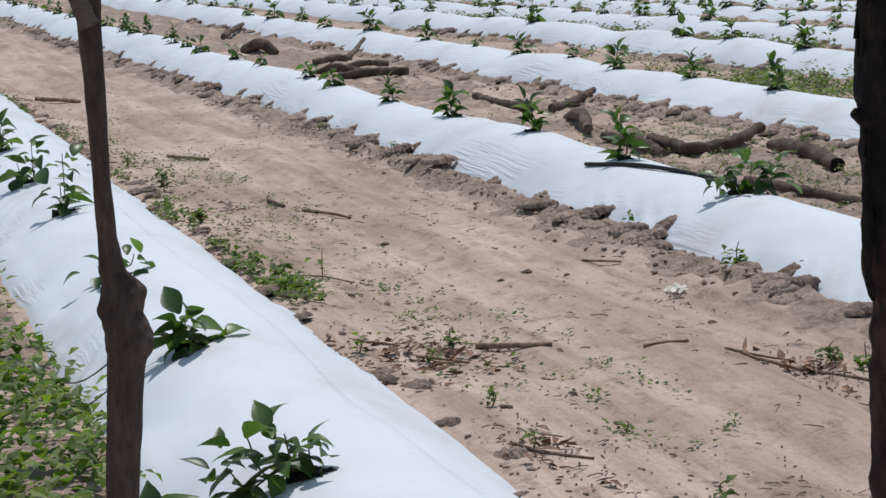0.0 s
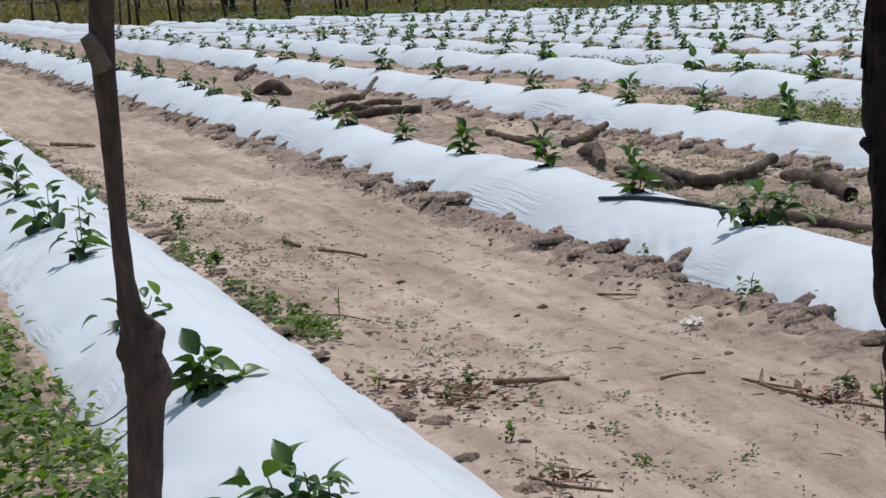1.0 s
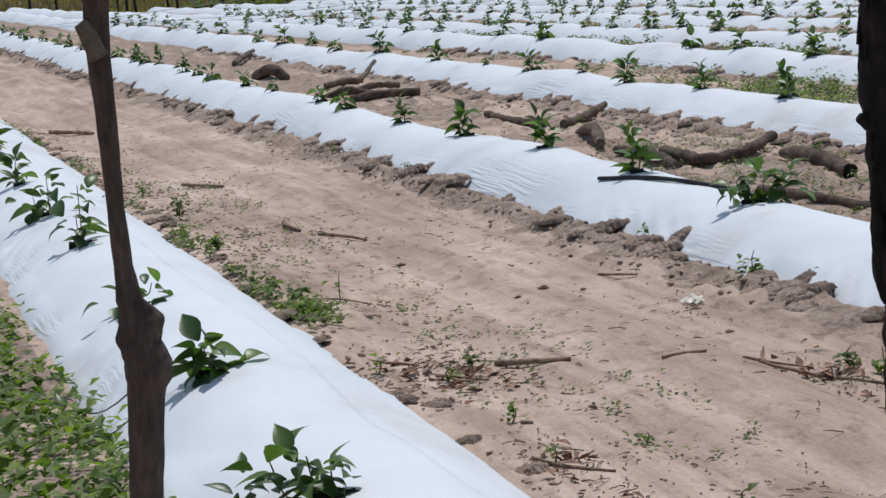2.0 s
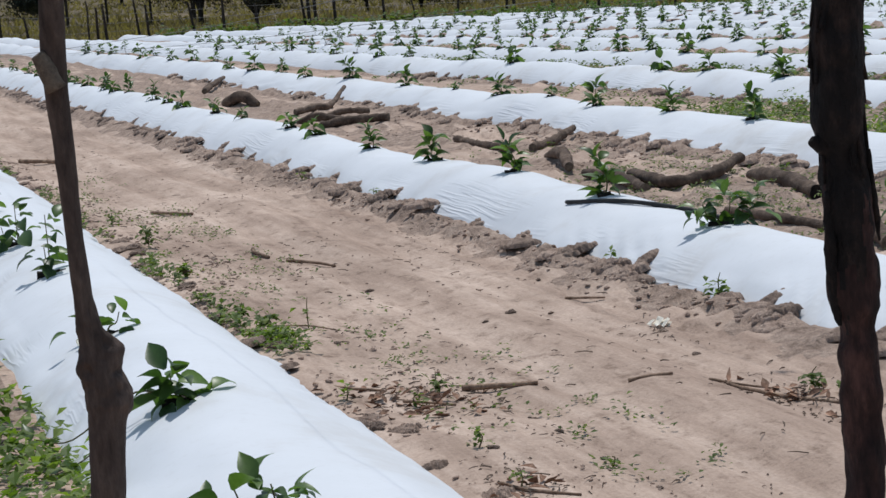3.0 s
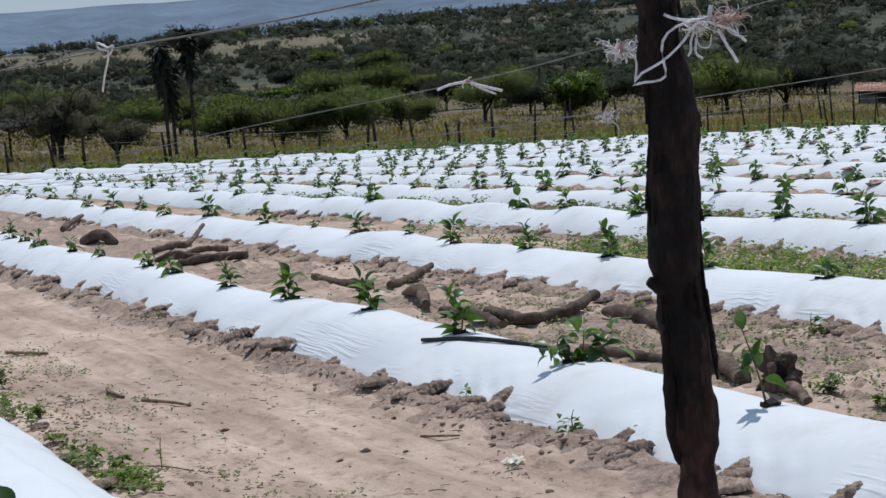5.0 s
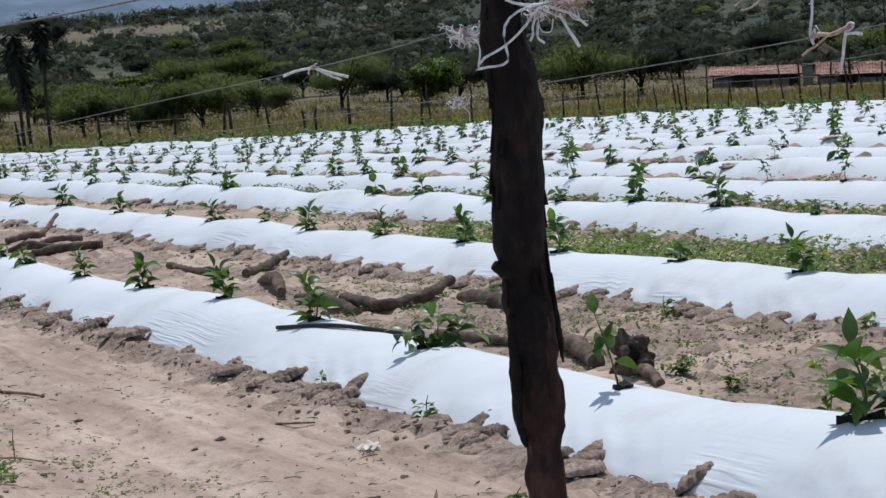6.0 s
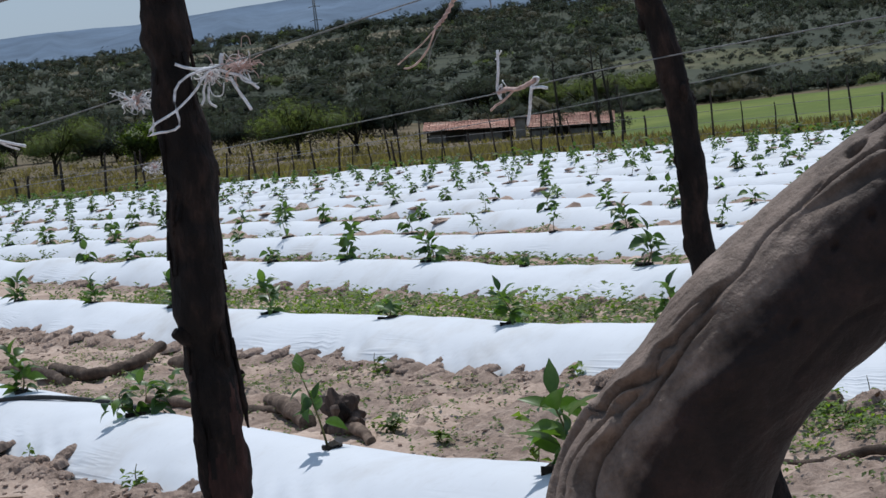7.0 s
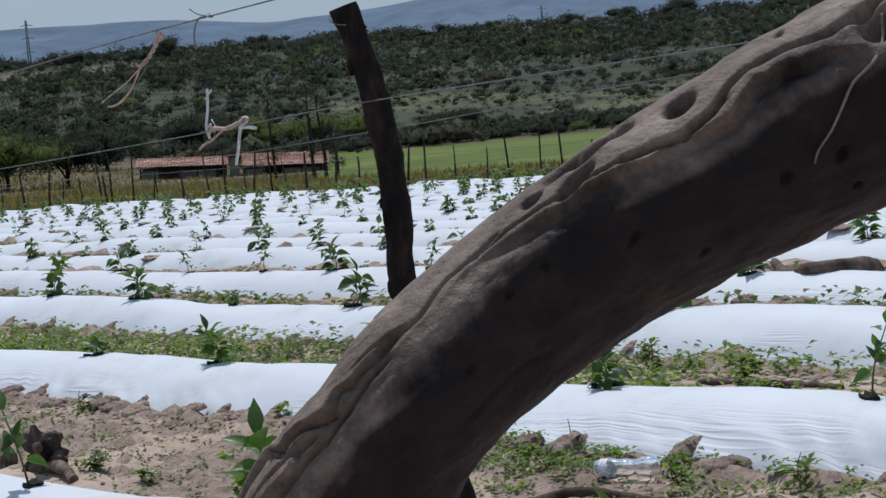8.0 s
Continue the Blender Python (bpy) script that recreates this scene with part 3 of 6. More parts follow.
def build_bed(k):
    bed = base("raised_bed", Matrix(), "raised soil bed covered with wrinkled white mulch film", "planting bed", "mulched planting beds")
    part("film", bed_film(k), bed)
    near_end = {1: -22, 2: -40, 3: -34, 4: -30, 5: -26}.get(k)
    if near_end is None:
        pieces = []
        x1 = float(fence_x(bed_y(k, -60))) + 3
        for x in heap_places(k, -3, max(x1, -60), 0.42):
            V, F = blob(0.17 * random.uniform(0.4, 1.3), (1.6, 1.1, 0.5), 0.5, int(-x * 10) + k, 1)
            y = float(bed_y(k, x)) - 0.36 + random.choice((0.0, 0.0, 0.05, 0.1))
            pieces.append((V + (x, y, float(land_z(x, y)) + 0.03), F))
        for x in heap_places(k, -13, max(x1, -60), 2.2):
            V, F = blob(0.055 * random.uniform(0.5, 1.6), (1.6, 1.2, 0.3), 0.8, int(-x * 17) + k, 2)
            y = float(bed_y(k, x)) + random.uniform(-0.25, 0.1)
            pieces.append((V + (x, y, film_z(k, x, y) + 0.005), F))
        V, F = join(pieces)
        tagged(part("crumbled_soil", make_mesh("crumbled_soil", V, F, CLOD, False), bed, "brown soil clods on the film edge"), kind="stuff")
        return bed
    for side in ((-1, 1) if k > 1 else (1,)):
        if k == 2 and side < 0:
            # tongues of soil thrown over the edge of the film beside the track
            places = [(x, 1.0) for x in TONGUES] + [(x, random.uniform(0.75, 1.05)) for x in heap_places(k, -16.6, near_end, 0.68)]
        elif side < 0:
            places = [(x, random.uniform(0.6, 1.25)) for x in heap_places(k, -4.2, near_end, 0.72)]
        else:
            places = [(x, random.uniform(0.35, 0.95) * (1.0 if k > 1 else 0.6)) for x in heap_places(k, -4.2, near_end * (0.5 if k > 1 else 0.9), 1.1 if k > 1 else 0.45)]
        for x, s in places:
            half = float(bed_half(k, np.array([x]))[0])
            if side > 0:
                spots = [(0.0, random.uniform(0.85, 1.1), 1.0, 18)]
            else:
                spots = [(0.0, random.uniform(0.80, 0.92), 0.55, 30), (0.05, random.uniform(0.98, 1.08), 0.65, 18), (random.uniform(-0.22, -0.08), random.uniform(1.04, 1.15), 0.60, 6), (random.uniform(0.15, 0.35), random.uniform(1.04, 1.2), 0.6, 4)]
            for dx, u, q, tilt in spots:
                y = float(bed_y(k, x + dx)) + side * half * u
                q *= s
                m = Matrix.Translation((x + dx, y, max(film_z(k, x + dx, y), gz(x + dx, y)) - 0.006)) @ pose(0, 0, 0, -tilt * side, 0, (0 if side < 0 else 180) - 28 + random.uniform(-20, 20)) @ Matrix.Diagonal((q, q * random.uniform(0.9, 1.3), q * random.uniform(0.9, 1.3), 1))
                part("soil_lump", random.choice(HEAPS), bed, "", m)
    return bed


TONGUES = (-6.55, -7.30, -8.05, -8.25, -9.60, -10.30, -11.15, -11.95, -12.85, -13.6, -14.5, -15.2, -15.9)
for k in range(1, 20):
    build_bed(k)


# ---- posts of the trellis ----
def surface_tube(pts, radii, count, n, rough, seed, extra=None):
    p = spline(pts, count)
    r = np.interp(np.linspace(0, 1, count), np.linspace(0, 1, len(radii)), radii)
    return tube(p, r, n, True, rough, seed, extra)


def post_one():
    pole = base("trellis_post", pose(-4.38, 0.585, gz(-4.38, 0.585)), "grey-brown crooked branch post with a sawn knot beside the film bed", "post", "trellis posts")
    pts = [(0.0, -0.02, -0.15), (0.0, -0.010, 0.36), (0, -0.002, 0.50), (0, 0.008, 0.62), (0, 0.016, 0.71), (0, 0.013, 0.78), (0, 0.002, 0.85), (0, -0.004, 0.92), (0, -0.007, 1.02), (0, -0.008, 1.19), (0.01, -0.011, 1.34), (0.04, -0.004, 1.50), (0.04, 0.006, 1.62), (0.04, 0.012, 1.82)]
    z0 = gz(-4.38, 0.585)
    pts = [(x, y, z - z0) for x, y, z in pts]

    def ring(t, a):
        z = np.interp(t, np.linspace(0, 1, len(pts)), [q[2] + z0 for q in pts])
        r = 1 + 0 * a * z
        # swollen knot towards +y with a torn scar, a broken stub towards -y
        for zc, ac, wz, wa, h in ((0.725, 0.25, 0.036, 0.70, 0.40), (0.812, 0.35, 0.026, 0.60, 0.80), (0.79, 2.95, 0.026, 0.45, 0.36), (0.822, 0.75, 0.012, 0.35, -0.45), (0.768, 0.6, 0.007, 0.50, -0.30), (0.782, 2.5, 0.013, 0.22, -0.45), (0.735, 0.9, 0.012, 0.25, -0.22), (0.60, 2.2, 0.030, 0.06, -0.12)):
            da = (a - ac + np.pi) % (2 * np.pi) - np.pi
            r = r + h * np.exp(-((z - zc) / wz) ** 2 - (da / wa) ** 2)
        return r + 0.10 * fbm(z * 55, np.cos(a) * 3, np.sin(a) * 3, 42, 2) * smooth(0.66, 0.70, z) * (1 - smooth(0.86, 0.9, z))

    V, F = surface_tube(pts, [0.034, 0.031, 0.032, 0.035, 0.037, 0.036, 0.024, 0.0185, 0.0165, 0.0195, 0.0235, 0.023, 0.022, 0.021], 260, 48, 0.07, 41, ring)
    part("pole", make_mesh("pole", V, F, BARK_GREY), pole)
    V, F = surface_tube([(0.03, -0.012, 1.30 - z0), (0.03, -0.030, 1.345 - z0), (0.03, -0.042, 1.365 - z0)], [0.020, 0.016, 0.013], 10, 14, 0.15, 44)
    part("branch_stub", make_mesh("branch_stub", V, F, CUTWOOD), pole, "pale sawn branch stub")
    return pole


def post_two():
    pole = base("trellis_post", pose(-3.505, 1.71, gz(-3.505, 1.71)), "dark charred post with peeling bark and red inner wood", "post", "trellis posts")
    pts = [(0, -0.004, -0.2), (0, -0.002, 0.45), (0, 0.004, 0.78), (0, 0.004, 0.95), (0, -0.002, 1.10), (0, 0.004, 1.23), (0.0, 0.018, 1.35), (0, 0.002, 1.45), (0, 0.0, 1.60), (0, -0.004, 1.80), (0, -0.004, 1.9)]
    V, F = surface_tube(pts, [0.036, 0.036, 0.036, 0.038, 0.041, 0.042, 0.043, 0.038, 0.035, 0.034, 0.032], 260, 56, 0.26, 51)
    cut = 0.93 + 0.14 * fbm(V[:, 0] * 40, V[:, 1] * 40, V[:, 2] * 9, 56, 3)
    low = [1 if V[f[0]][2] < cut[f[0]] else 0 for f in F]
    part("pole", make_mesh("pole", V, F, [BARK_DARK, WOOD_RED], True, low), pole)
    V, F = surface_tube([(0, -0.028, 1.095), (0.008, -0.050, 1.10), (0.008, -0.058, 1.105)], [0.018, 0.013, 0.009], 10, 14, 0.25, 52)
    part("branch_stub", make_mesh("branch_stub", V, F, BARK_DARK), pole)
    rnd = random.Random(53)
    for j in range(120):
        a = rnd.choice((rnd.uniform(0, 2 * math.pi), rnd.gauss(1.6, 0.4), rnd.gauss(-1.5, 0.4)))
        z1 = rnd.uniform(0.92, 1.85)
        ln = rnd.uniform(0.02, 0.11)
        rough_end = rnd.uniform(0.2, 1.5)
        n = 6
        V, F = [], []
        for i in range(n + 1):
            t = i / n
            wd = 0.16 * (0.6 + 0.5 * math.sin(2.8 * t + j)) * (1 - 0.5 * t)
            rr = float(np.interp(z1 - ln * t, [0.5, 0.95, 1.23, 1.35, 1.45, 1.9], [0.036, 0.038, 0.042, 0.043, 0.038, 0.032])) - 0.002 + 0.0060 * t * rough_end
            oy = 0.012 * math.exp(-((z1 - ln * t - 1.35) / 0.06) ** 2) + 0.002
            for b in (-wd, wd):
                V.append((rr * math.cos(a + b), rr * math.sin(a + b) + oy, z1 - ln * t))
            for b in (-wd, wd):
                V.append(((rr - 0.006) * math.cos(a + b), (rr - 0.006) * math.sin(a + b) + oy, z1 - ln * t))
        for i in range(n):
            q = 4 * i
            F += [(q, q + 1, q + 5, q + 4), (q + 2, q + 6, q + 7, q + 3), (q, q + 4, q + 6, q + 2), (q + 1, q + 3, q + 7, q + 5)]
        F += [(0, 2, 3, 1), (4 * n, 4 * n + 1, 4 * n + 3, 4 * n + 2)]
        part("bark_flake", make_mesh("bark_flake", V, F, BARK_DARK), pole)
    V, F = surface_tube([(0.012, -0.037, 1.02), (0.012, -0.040, 0.93), (0.010, -0.036, 0.83), (0.010, -0.031, 0.80)], [0.006, 0.011, 0.008, 0.003], 24, 10, 0.3, 54)
    part("bark_strip", make_mesh("bark_strip", V, F, BARK_DARK), pole, "hanging strip of black bark")
    V, F = surface_tube([(0.015, 0.038, 1.08), (0.015, 0.044, 0.98), (0.015, 0.047, 0.93)], [0.004, 0.006, 0.002], 18, 10, 0.35, 55)
    part("bark_strip", make_mesh("bark_strip", V, F, BARK_DARK), pole, "hanging strip of black bark")
    return pole


def post_three():
    x0, y0 = -4.575, 3.68
    pole = base("trellis_post", pose(x0, y0, 0.0), "leaning dark bark post with a flat sawn top", "post", "trellis posts")
    pts = [(0.02, 0.02, -0.15), (0, 0, 0.10), (-0.055, -0.075, 0.48), (-0.099, -0.145, 0.98), (-0.098, -0.147, 1.15), (-0.105, -0.153, 1.34), (-0.122, -0.178, 1.53), (-0.138, -0.212, 1.665), (-0.142, -0.218, 1.69)]
    V, F = surface_tube(pts, [0.036, 0.036, 0.035, 0.034, 0.033, 0.034, 0.034, 0.033, 0.033], 260, 40, 0.11, 61)
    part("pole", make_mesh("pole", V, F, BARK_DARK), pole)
    ring = [(-0.145 + 0.036 * math.cos(a), -0.214 + 0.036 * math.sin(a), 1.665 - 0.02 * math.cos(a + 0.6)) for a in np.linspace(0, 2 * math.pi, 40)]
    V, F = tube(ring, 0.0016, 6)
    part("wire_loop", make_mesh("wire_loop", V, F, WIRE), pole, "loop of grey wire")
    rnd = random.Random(66)
    for q in range(26):
        z = rnd.uniform(0.55, 1.66)
        t = [np.interp(z, [w[2] for w in pts], [w[i] for w in pts]) for i in (0, 1)]
        ang = rnd.choice((rnd.uniform(0, 6.28), rnd.gauss(0.9, 0.5), rnd.gauss(-2.2, 0.5)))
        V, F = blob(rnd.uniform(0.006, 0.013), (1, 1, rnd.uniform(1.2, 3.0)), 0.45, 66 + q, 2)
        part("knot", make_mesh("knot", V + (t[0] + 0.031 * math.cos(ang), t[1] + 0.031 * math.sin(ang), z), F, BARK_DARK), pole)
    return pole


def leaning_trunk():
    """Thick peeled brace close to the camera, with grooves, holes and a long crack."""
    x0, y0 = -0.983, 0.848
    trunk = base("leaning_trunk", pose(x0, y0, 0), "thick weathered grey trunk leaning as a brace, grooved and cracked", "trunk")
    way = np.array([(-0.983, 0.848, -0.100), (-0.983, 0.848, 0.700), (-0.982, 0.850, 1.100), (-0.980, 0.854, 1.190), (-0.979, 0.860, 1.252), (-0.942, 0.888, 1.319), (-0.921, 0.941, 1.362), (-0.898, 0.994, 1.395), (-0.868, 1.051, 1.425), (-0.840, 1.102, 1.449), (-0.808, 1.154, 1.472), (-0.712, 1.310, 1.541), (-0.584, 1.518, 1.633)])
    p = spline(way - (x0, y0, 0), 700)
    seg = np.concatenate([[0], np.cumsum(np.linalg.norm(np.diff(p, axis=0), axis=1))])
    L = seg[-1]
    s = np.concatenate([np.linspace(0, 1.30, 90, endpoint=False), np.linspace(1.30, 1.84, 420), np.linspace(1.845, L, 50)])
    p = np.stack([np.interp(s, seg, p[:, i]) for i in range(3)], -1)
    n = 310
    rad = np.interp(p[:, 2], [0, 1.1, 1.24, 1.31, 1.36, 1.40, 1.43, 1.46, 1.9], [0.060, 0.059, 0.057, 0.0435, 0.0455, 0.047, 0.051, 0.055, 0.056])
    a = np.linspace(0, 2 * np.pi, n, endpoint=False)[None]
    S = s[:, None]
    u, v = np.cos(a) * 3.0, np.sin(a) * 3.0
    wrap = lambda d: (d + np.pi) % (2 * np.pi) - np.pi

    def groove(way, w, dep, wob=0.04, sd=74):
        """A wandering crack; way: (distance along the trunk, angle)."""
        q = np.array(sorted(way))
        line = np.interp(S, q[:, 0], q[:, 1]) + wob * vnoise(S * 45, 0, 0, sd)
        live = smooth(q[0, 0] - 0.006, q[0, 0] + 0.004, S) * (1 - smooth(q[-1, 0] - 0.004, q[-1, 0] + 0.006, S))
        return dep * np.exp(-(wrap(a - line) / w) ** 2) * live

    def pit(sj, aj, ws, wa, dep, turn=0.0):
        ds, da = S - sj, wrap(a - aj) * 0.05
        x, y = ds * math.cos(turn) + da * math.sin(turn), -ds * math.sin(turn) + da * math.cos(turn)
        return dep * np.exp(-((x / ws) ** 2 + (y / (wa * 0.05)) ** 2) ** 1.5)

    r = 1 + 0.030 * vnoise(S * 12, u * 0.5, v * 0.5, 71) + 0.022 * fbm(S * 40, u * 1.3, v * 1.3, 72, 4)
    # edge of the lit upper side: a raised lip with a hollow under it
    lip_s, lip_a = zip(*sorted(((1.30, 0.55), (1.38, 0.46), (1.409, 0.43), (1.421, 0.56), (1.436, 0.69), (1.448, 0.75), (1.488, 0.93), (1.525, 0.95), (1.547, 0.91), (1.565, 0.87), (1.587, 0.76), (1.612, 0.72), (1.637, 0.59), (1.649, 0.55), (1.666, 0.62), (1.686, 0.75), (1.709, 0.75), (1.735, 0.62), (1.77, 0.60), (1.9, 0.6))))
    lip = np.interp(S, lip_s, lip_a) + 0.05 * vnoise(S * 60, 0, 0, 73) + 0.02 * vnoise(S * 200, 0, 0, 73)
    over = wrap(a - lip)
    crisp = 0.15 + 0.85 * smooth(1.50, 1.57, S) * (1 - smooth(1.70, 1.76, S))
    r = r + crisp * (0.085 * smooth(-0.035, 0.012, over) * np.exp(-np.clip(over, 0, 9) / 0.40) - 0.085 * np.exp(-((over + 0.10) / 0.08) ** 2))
    r = r - groove(((1.607, 0.80), (1.619, 0.75), (1.639, 0.68), (1.659, 0.76), (1.674, 0.92), (1.689, 0.98), (1.7135, 0.94), (1.736, 0.88), (1.76, 0.98), (1.80, 1.05)), 0.042, 0.15, 0.03, 75)
    r = r - groove(((1.515, 1.02), (1.535, 1.04), (1.555, 0.98), (1.570, 0.93), (1.587, 0.88), (1.607, 0.84), (1.629, 0.74), (1.649, 0.68), (1.669, 0.76)), 0.020, 0.11, 0.02, 76)
    r = r - groove(((1.44, 1.0), (1.47, 0.98), (1.50, 1.06), (1.53, 1.10)), 0.022, 0.06, 0.06, 77)
    # flaked plates of old skin near the bend
    for plate, h in ((((1.30, 1.30), (1.359, 1.24), (1.371, 1.22), (1.381, 1.26), (1.388, 0.90), (1.404, 0.86), (1.411, 0.74), (1.420, 0.70), (1.428, 0.88), (1.436, 0.86), (1.448, 0.95), (1.47, 1.05)), 0.085), (((1.30, 0.62), (1.374, 0.60), (1.391, 0.56), (1.398, 0.72), (1.409, 0.60), (1.421, 0.66), (1.436, 0.76)), 0.08)):
        q = np.array(plate)
        line = np.interp(S, q[:, 0], q[:, 1]) + 0.05 * vnoise(S * 70, 0, 0, 78)
        d = wrap(a - line)
        fade = 1 - smooth(q[-1, 0] - 0.02, q[-1, 0], S)
        r = r + h * fade * (smooth(-0.03, 0.015, d) * np.exp(-np.clip(d, 0, 9) / 0.26) - 0.55 * np.exp(-((d + 0.07) / 0.06) ** 2))
    for sj, aj, ws, wa, dep, turn in ((1.649, 1.115, 0.0080, 0.12, 0.62, 0.5), (1.617, 1.40, 0.007, 0.10, 0.32, 0.3), (1.598, 1.36, 0.012, 0.09, 0.36, 0.3), (1.580, 1.44, 0.010, 0.11, 0.38, 0.3), (1.580, 1.00, 0.012, 0.09, 0.44, 0.35), (1.556, 1.20, 0.0055, 0.07, 0.34, 0.2), (1.7606, 0.74, 0.010, 0.20, 0.26, 0.3), (1.716, 1.28, 0.003, 0.05, 0.08, 0.0),
                                      (1.537, 0.36, 0.003, 0.05, 0.06, 1.0), (1.676, -0.26, 0.004, 0.06, 0.08, 0.4), (1.587, 0.0, 0.005, 0.04, 0.08, 0.4), (1.711, -0.33, 0.005, 0.05, 0.11, 0.6), (1.7135, -0.75, 0.003, 0.04, 0.10, 0.2), (1.619, -0.59, 0.003, 0.03, 0.09, 0.2), (1.468, 0.03, 0.004, 0.04, 0.06, 0.3), (1.513, 0.36, 0.003, 0.04, 0.05, 0.3), (1.395, 1.27, 0.003, 0.05, 0.10, 0.0)):
        r = r - pit(sj, aj, ws, wa, dep, turn)
    r = r - groove(((1.3589, 1.20), (1.371, 1.19), (1.3837, 1.22), (1.3872, 0.95), (1.3911, 0.84), (1.4035, 0.83), (1.411, 0.70), (1.4184, 0.67), (1.4283, 0.86), (1.4333, 0.83), (1.4432, 0.90), (1.455, 0.97)), 0.035, 0.16, 0.03, 84)
    r = r - groove(((1.35, 0.52), (1.3738, 0.49), (1.391, 0.45), (1.4085, 0.42), (1.4209, 0.55), (1.4358, 0.68), (1.4482, 0.75)), 0.035, 0.13, 0.04, 85)
    r = r - groove(((1.35, 0.85), (1.375, 0.80), (1.390, 0.70), (1.400, 0.62), (1.407, 0.66)), 0.03, 0.10, 0.05, 86)
    r = r - groove(((1.45, -0.46), (1.4705, -0.36), (1.490, -0.42), (1.5126, -0.49)), 0.05, 0.035, 0.06, 79)
    # low bosses and hollows on the shaded lower side
    r = r + 0.034 * fbm(S * 22, u * 0.9, v * 0.9, 80, 3) * (1 - smooth(0.3, 0.7, np.sin(a)))

    r = r + 0.10 * np.exp(-(wrap(a + 1.57) / 0.8) ** 2) * smooth(1.25, 1.40, S)
    V, F = tube(p, rad, n, True, 0, 0, lambda t, b: r)
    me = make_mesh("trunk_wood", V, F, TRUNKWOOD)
    # Mask of the sun-lit upper side; elsewhere the shaded colour shows.
    sunlit = smooth(-0.70, 0.40, over + 0.30 * (1 - smooth(1.42, 1.54, S)) + 0.28 * fbm(S * 14, u * 0.9, v * 0.9, 81, 3)) * smooth(-0.55, 0.0, np.sin(a) + 0.2 * vnoise(S * 8, u, v, 82))
    me.attributes.new("sunlit", 'FLOAT', 'POINT').data.foreach_set("value", np.broadcast_to(sunlit, r.shape).astype(np.float32).ravel())
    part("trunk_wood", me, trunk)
    # dry tendril hugging the bark
    q = np.array([(1.768, 0.85), (1.7606, 0.589), (1.748, 0.36), (1.733, 0.262), (1.723, 0.131), (1.711, -0.033), (1.6986, -0.164), (1.6937, -0.262)])
    cen = np.stack([np.interp(q[:, 0], s, p[:, i]) for i in range(3)], -1)
    tan = -np.gradient(cen, axis=0)
    tan /= np.linalg.norm(tan, axis=1, keepdims=True)
    side = np.cross(tan, (0, 0, 1.0))
    side /= np.linalg.norm(side, axis=1, keepdims=True)
    lift = np.cross(side, tan)
    ia = np.round(q[:, 1] / (2 * np.pi) * n).astype(int) % n
    rr = np.array([[rad[k] * r[k, m] + 0.0013] for k, m in zip(np.searchsorted(s, q[:, 0]), ia)])
    q = spline(cen + rr * (side * np.cos(q[:, 1:]) + lift * np.sin(q[:, 1:])), 60)
    V, F = tube(q, np.linspace(0.0010, 0.0006, 60), 8, True, 0.15, 83)
    part("hanging_root", make_mesh("hanging_root", V, F, ROOTLET), trunk, "thin dry tendril on the trunk")
    return trunk


post_one()
post_two()
post_three()
leaning_trunk()

# ---- seedlings ----
# style: height, leaves, leaf length, spread, lean, lowest leaf
STYLES = {
    "bushy": (0.15, 26, 0.115, 1.0, 0.02, 0.10),
    "upright": (0.185, 24, 0.112, 0.9, 0.03, 0.10),
    "tall": (0.27, 13, 0.085, 0.7, -0.08, 0.45),
    "low": (0.10, 14, 0.100, 1.1, 0.03, 0.15),
    "rosette": (0.12, 13, 0.130, 0.9, 0.0, 0.10),
    "double": (0.175, 22, 0.115, 0.95, -0.05, 0.08),
}
LEAF_MESHES = []
for _i in range(6):
    _V, _F = leaf_shape(0.1, 0.041 + 0.004 * _i, 0.45 + 0.4 * (_i % 3), 0.45, 0.86, 6)
    LEAF_MESHES.append((_V, _F))


def seedling_layout(style, seed):
    h, n, L, spread, lean, low = STYLES[style]
    rnd = random.Random(seed)
    bend = rnd.uniform(-0.03, 0.03)
    stem = spline([(0, 0, -0.02), (lean * 0.25 + bend, bend, h * 0.4), (lean, -bend, h)], 9)
    leaves = []
    for i in range(n):
        t = low + (1 - low) * (i + rnd.random() * 0.7) / n
        at = np.array([np.interp(t, np.linspace(0, 1, 9), stem[:, c]) for c in range(3)])
        size = L * rnd.uniform(0.65, 1.15) * (1.05 - 0.35 * abs(t - 0.45)) / 0.1
        rise = -rnd.uniform(-35, 70) * (0.55 + t * 0.6) * (1.4 - 0.4 * spread)
        leaves.append((rnd.randrange(6), rnd.uniform(-50, 50), rise, 137.5 * i + rnd.uniform(-35, 35), at, size))
    return stem, leaves


def hole_mesh(seed):
    """The torn slit in the film with the dark soil in it."""
    rnd = random.Random(seed)
    n = 14
    V, F = [(0, 0, 0.004)], []
    for i in range(n):
        a = 2 * math.pi * i / n
        r = rnd.uniform(0.75, 1.2)
        V.append((0.058 * r * math.cos(a), 0.036 * r * math.sin(a), 0.003 + 0.014 * rnd.random()))
    for i in range(n):
        V.append((V[1 + i][0] * 1.05, V[1 + i][1] * 1.05, -0.02))
    for i in range(n):
        j = (i + 1) % n
        F += [(0, 1 + i, 1 + j), (1 + i, 1 + n + i, 1 + n + j, 1 + j)]
    return make_mesh("planting_hole", V, F, HOLE, False)


HOLES = [hole_mesh(s) for s in range(4)]


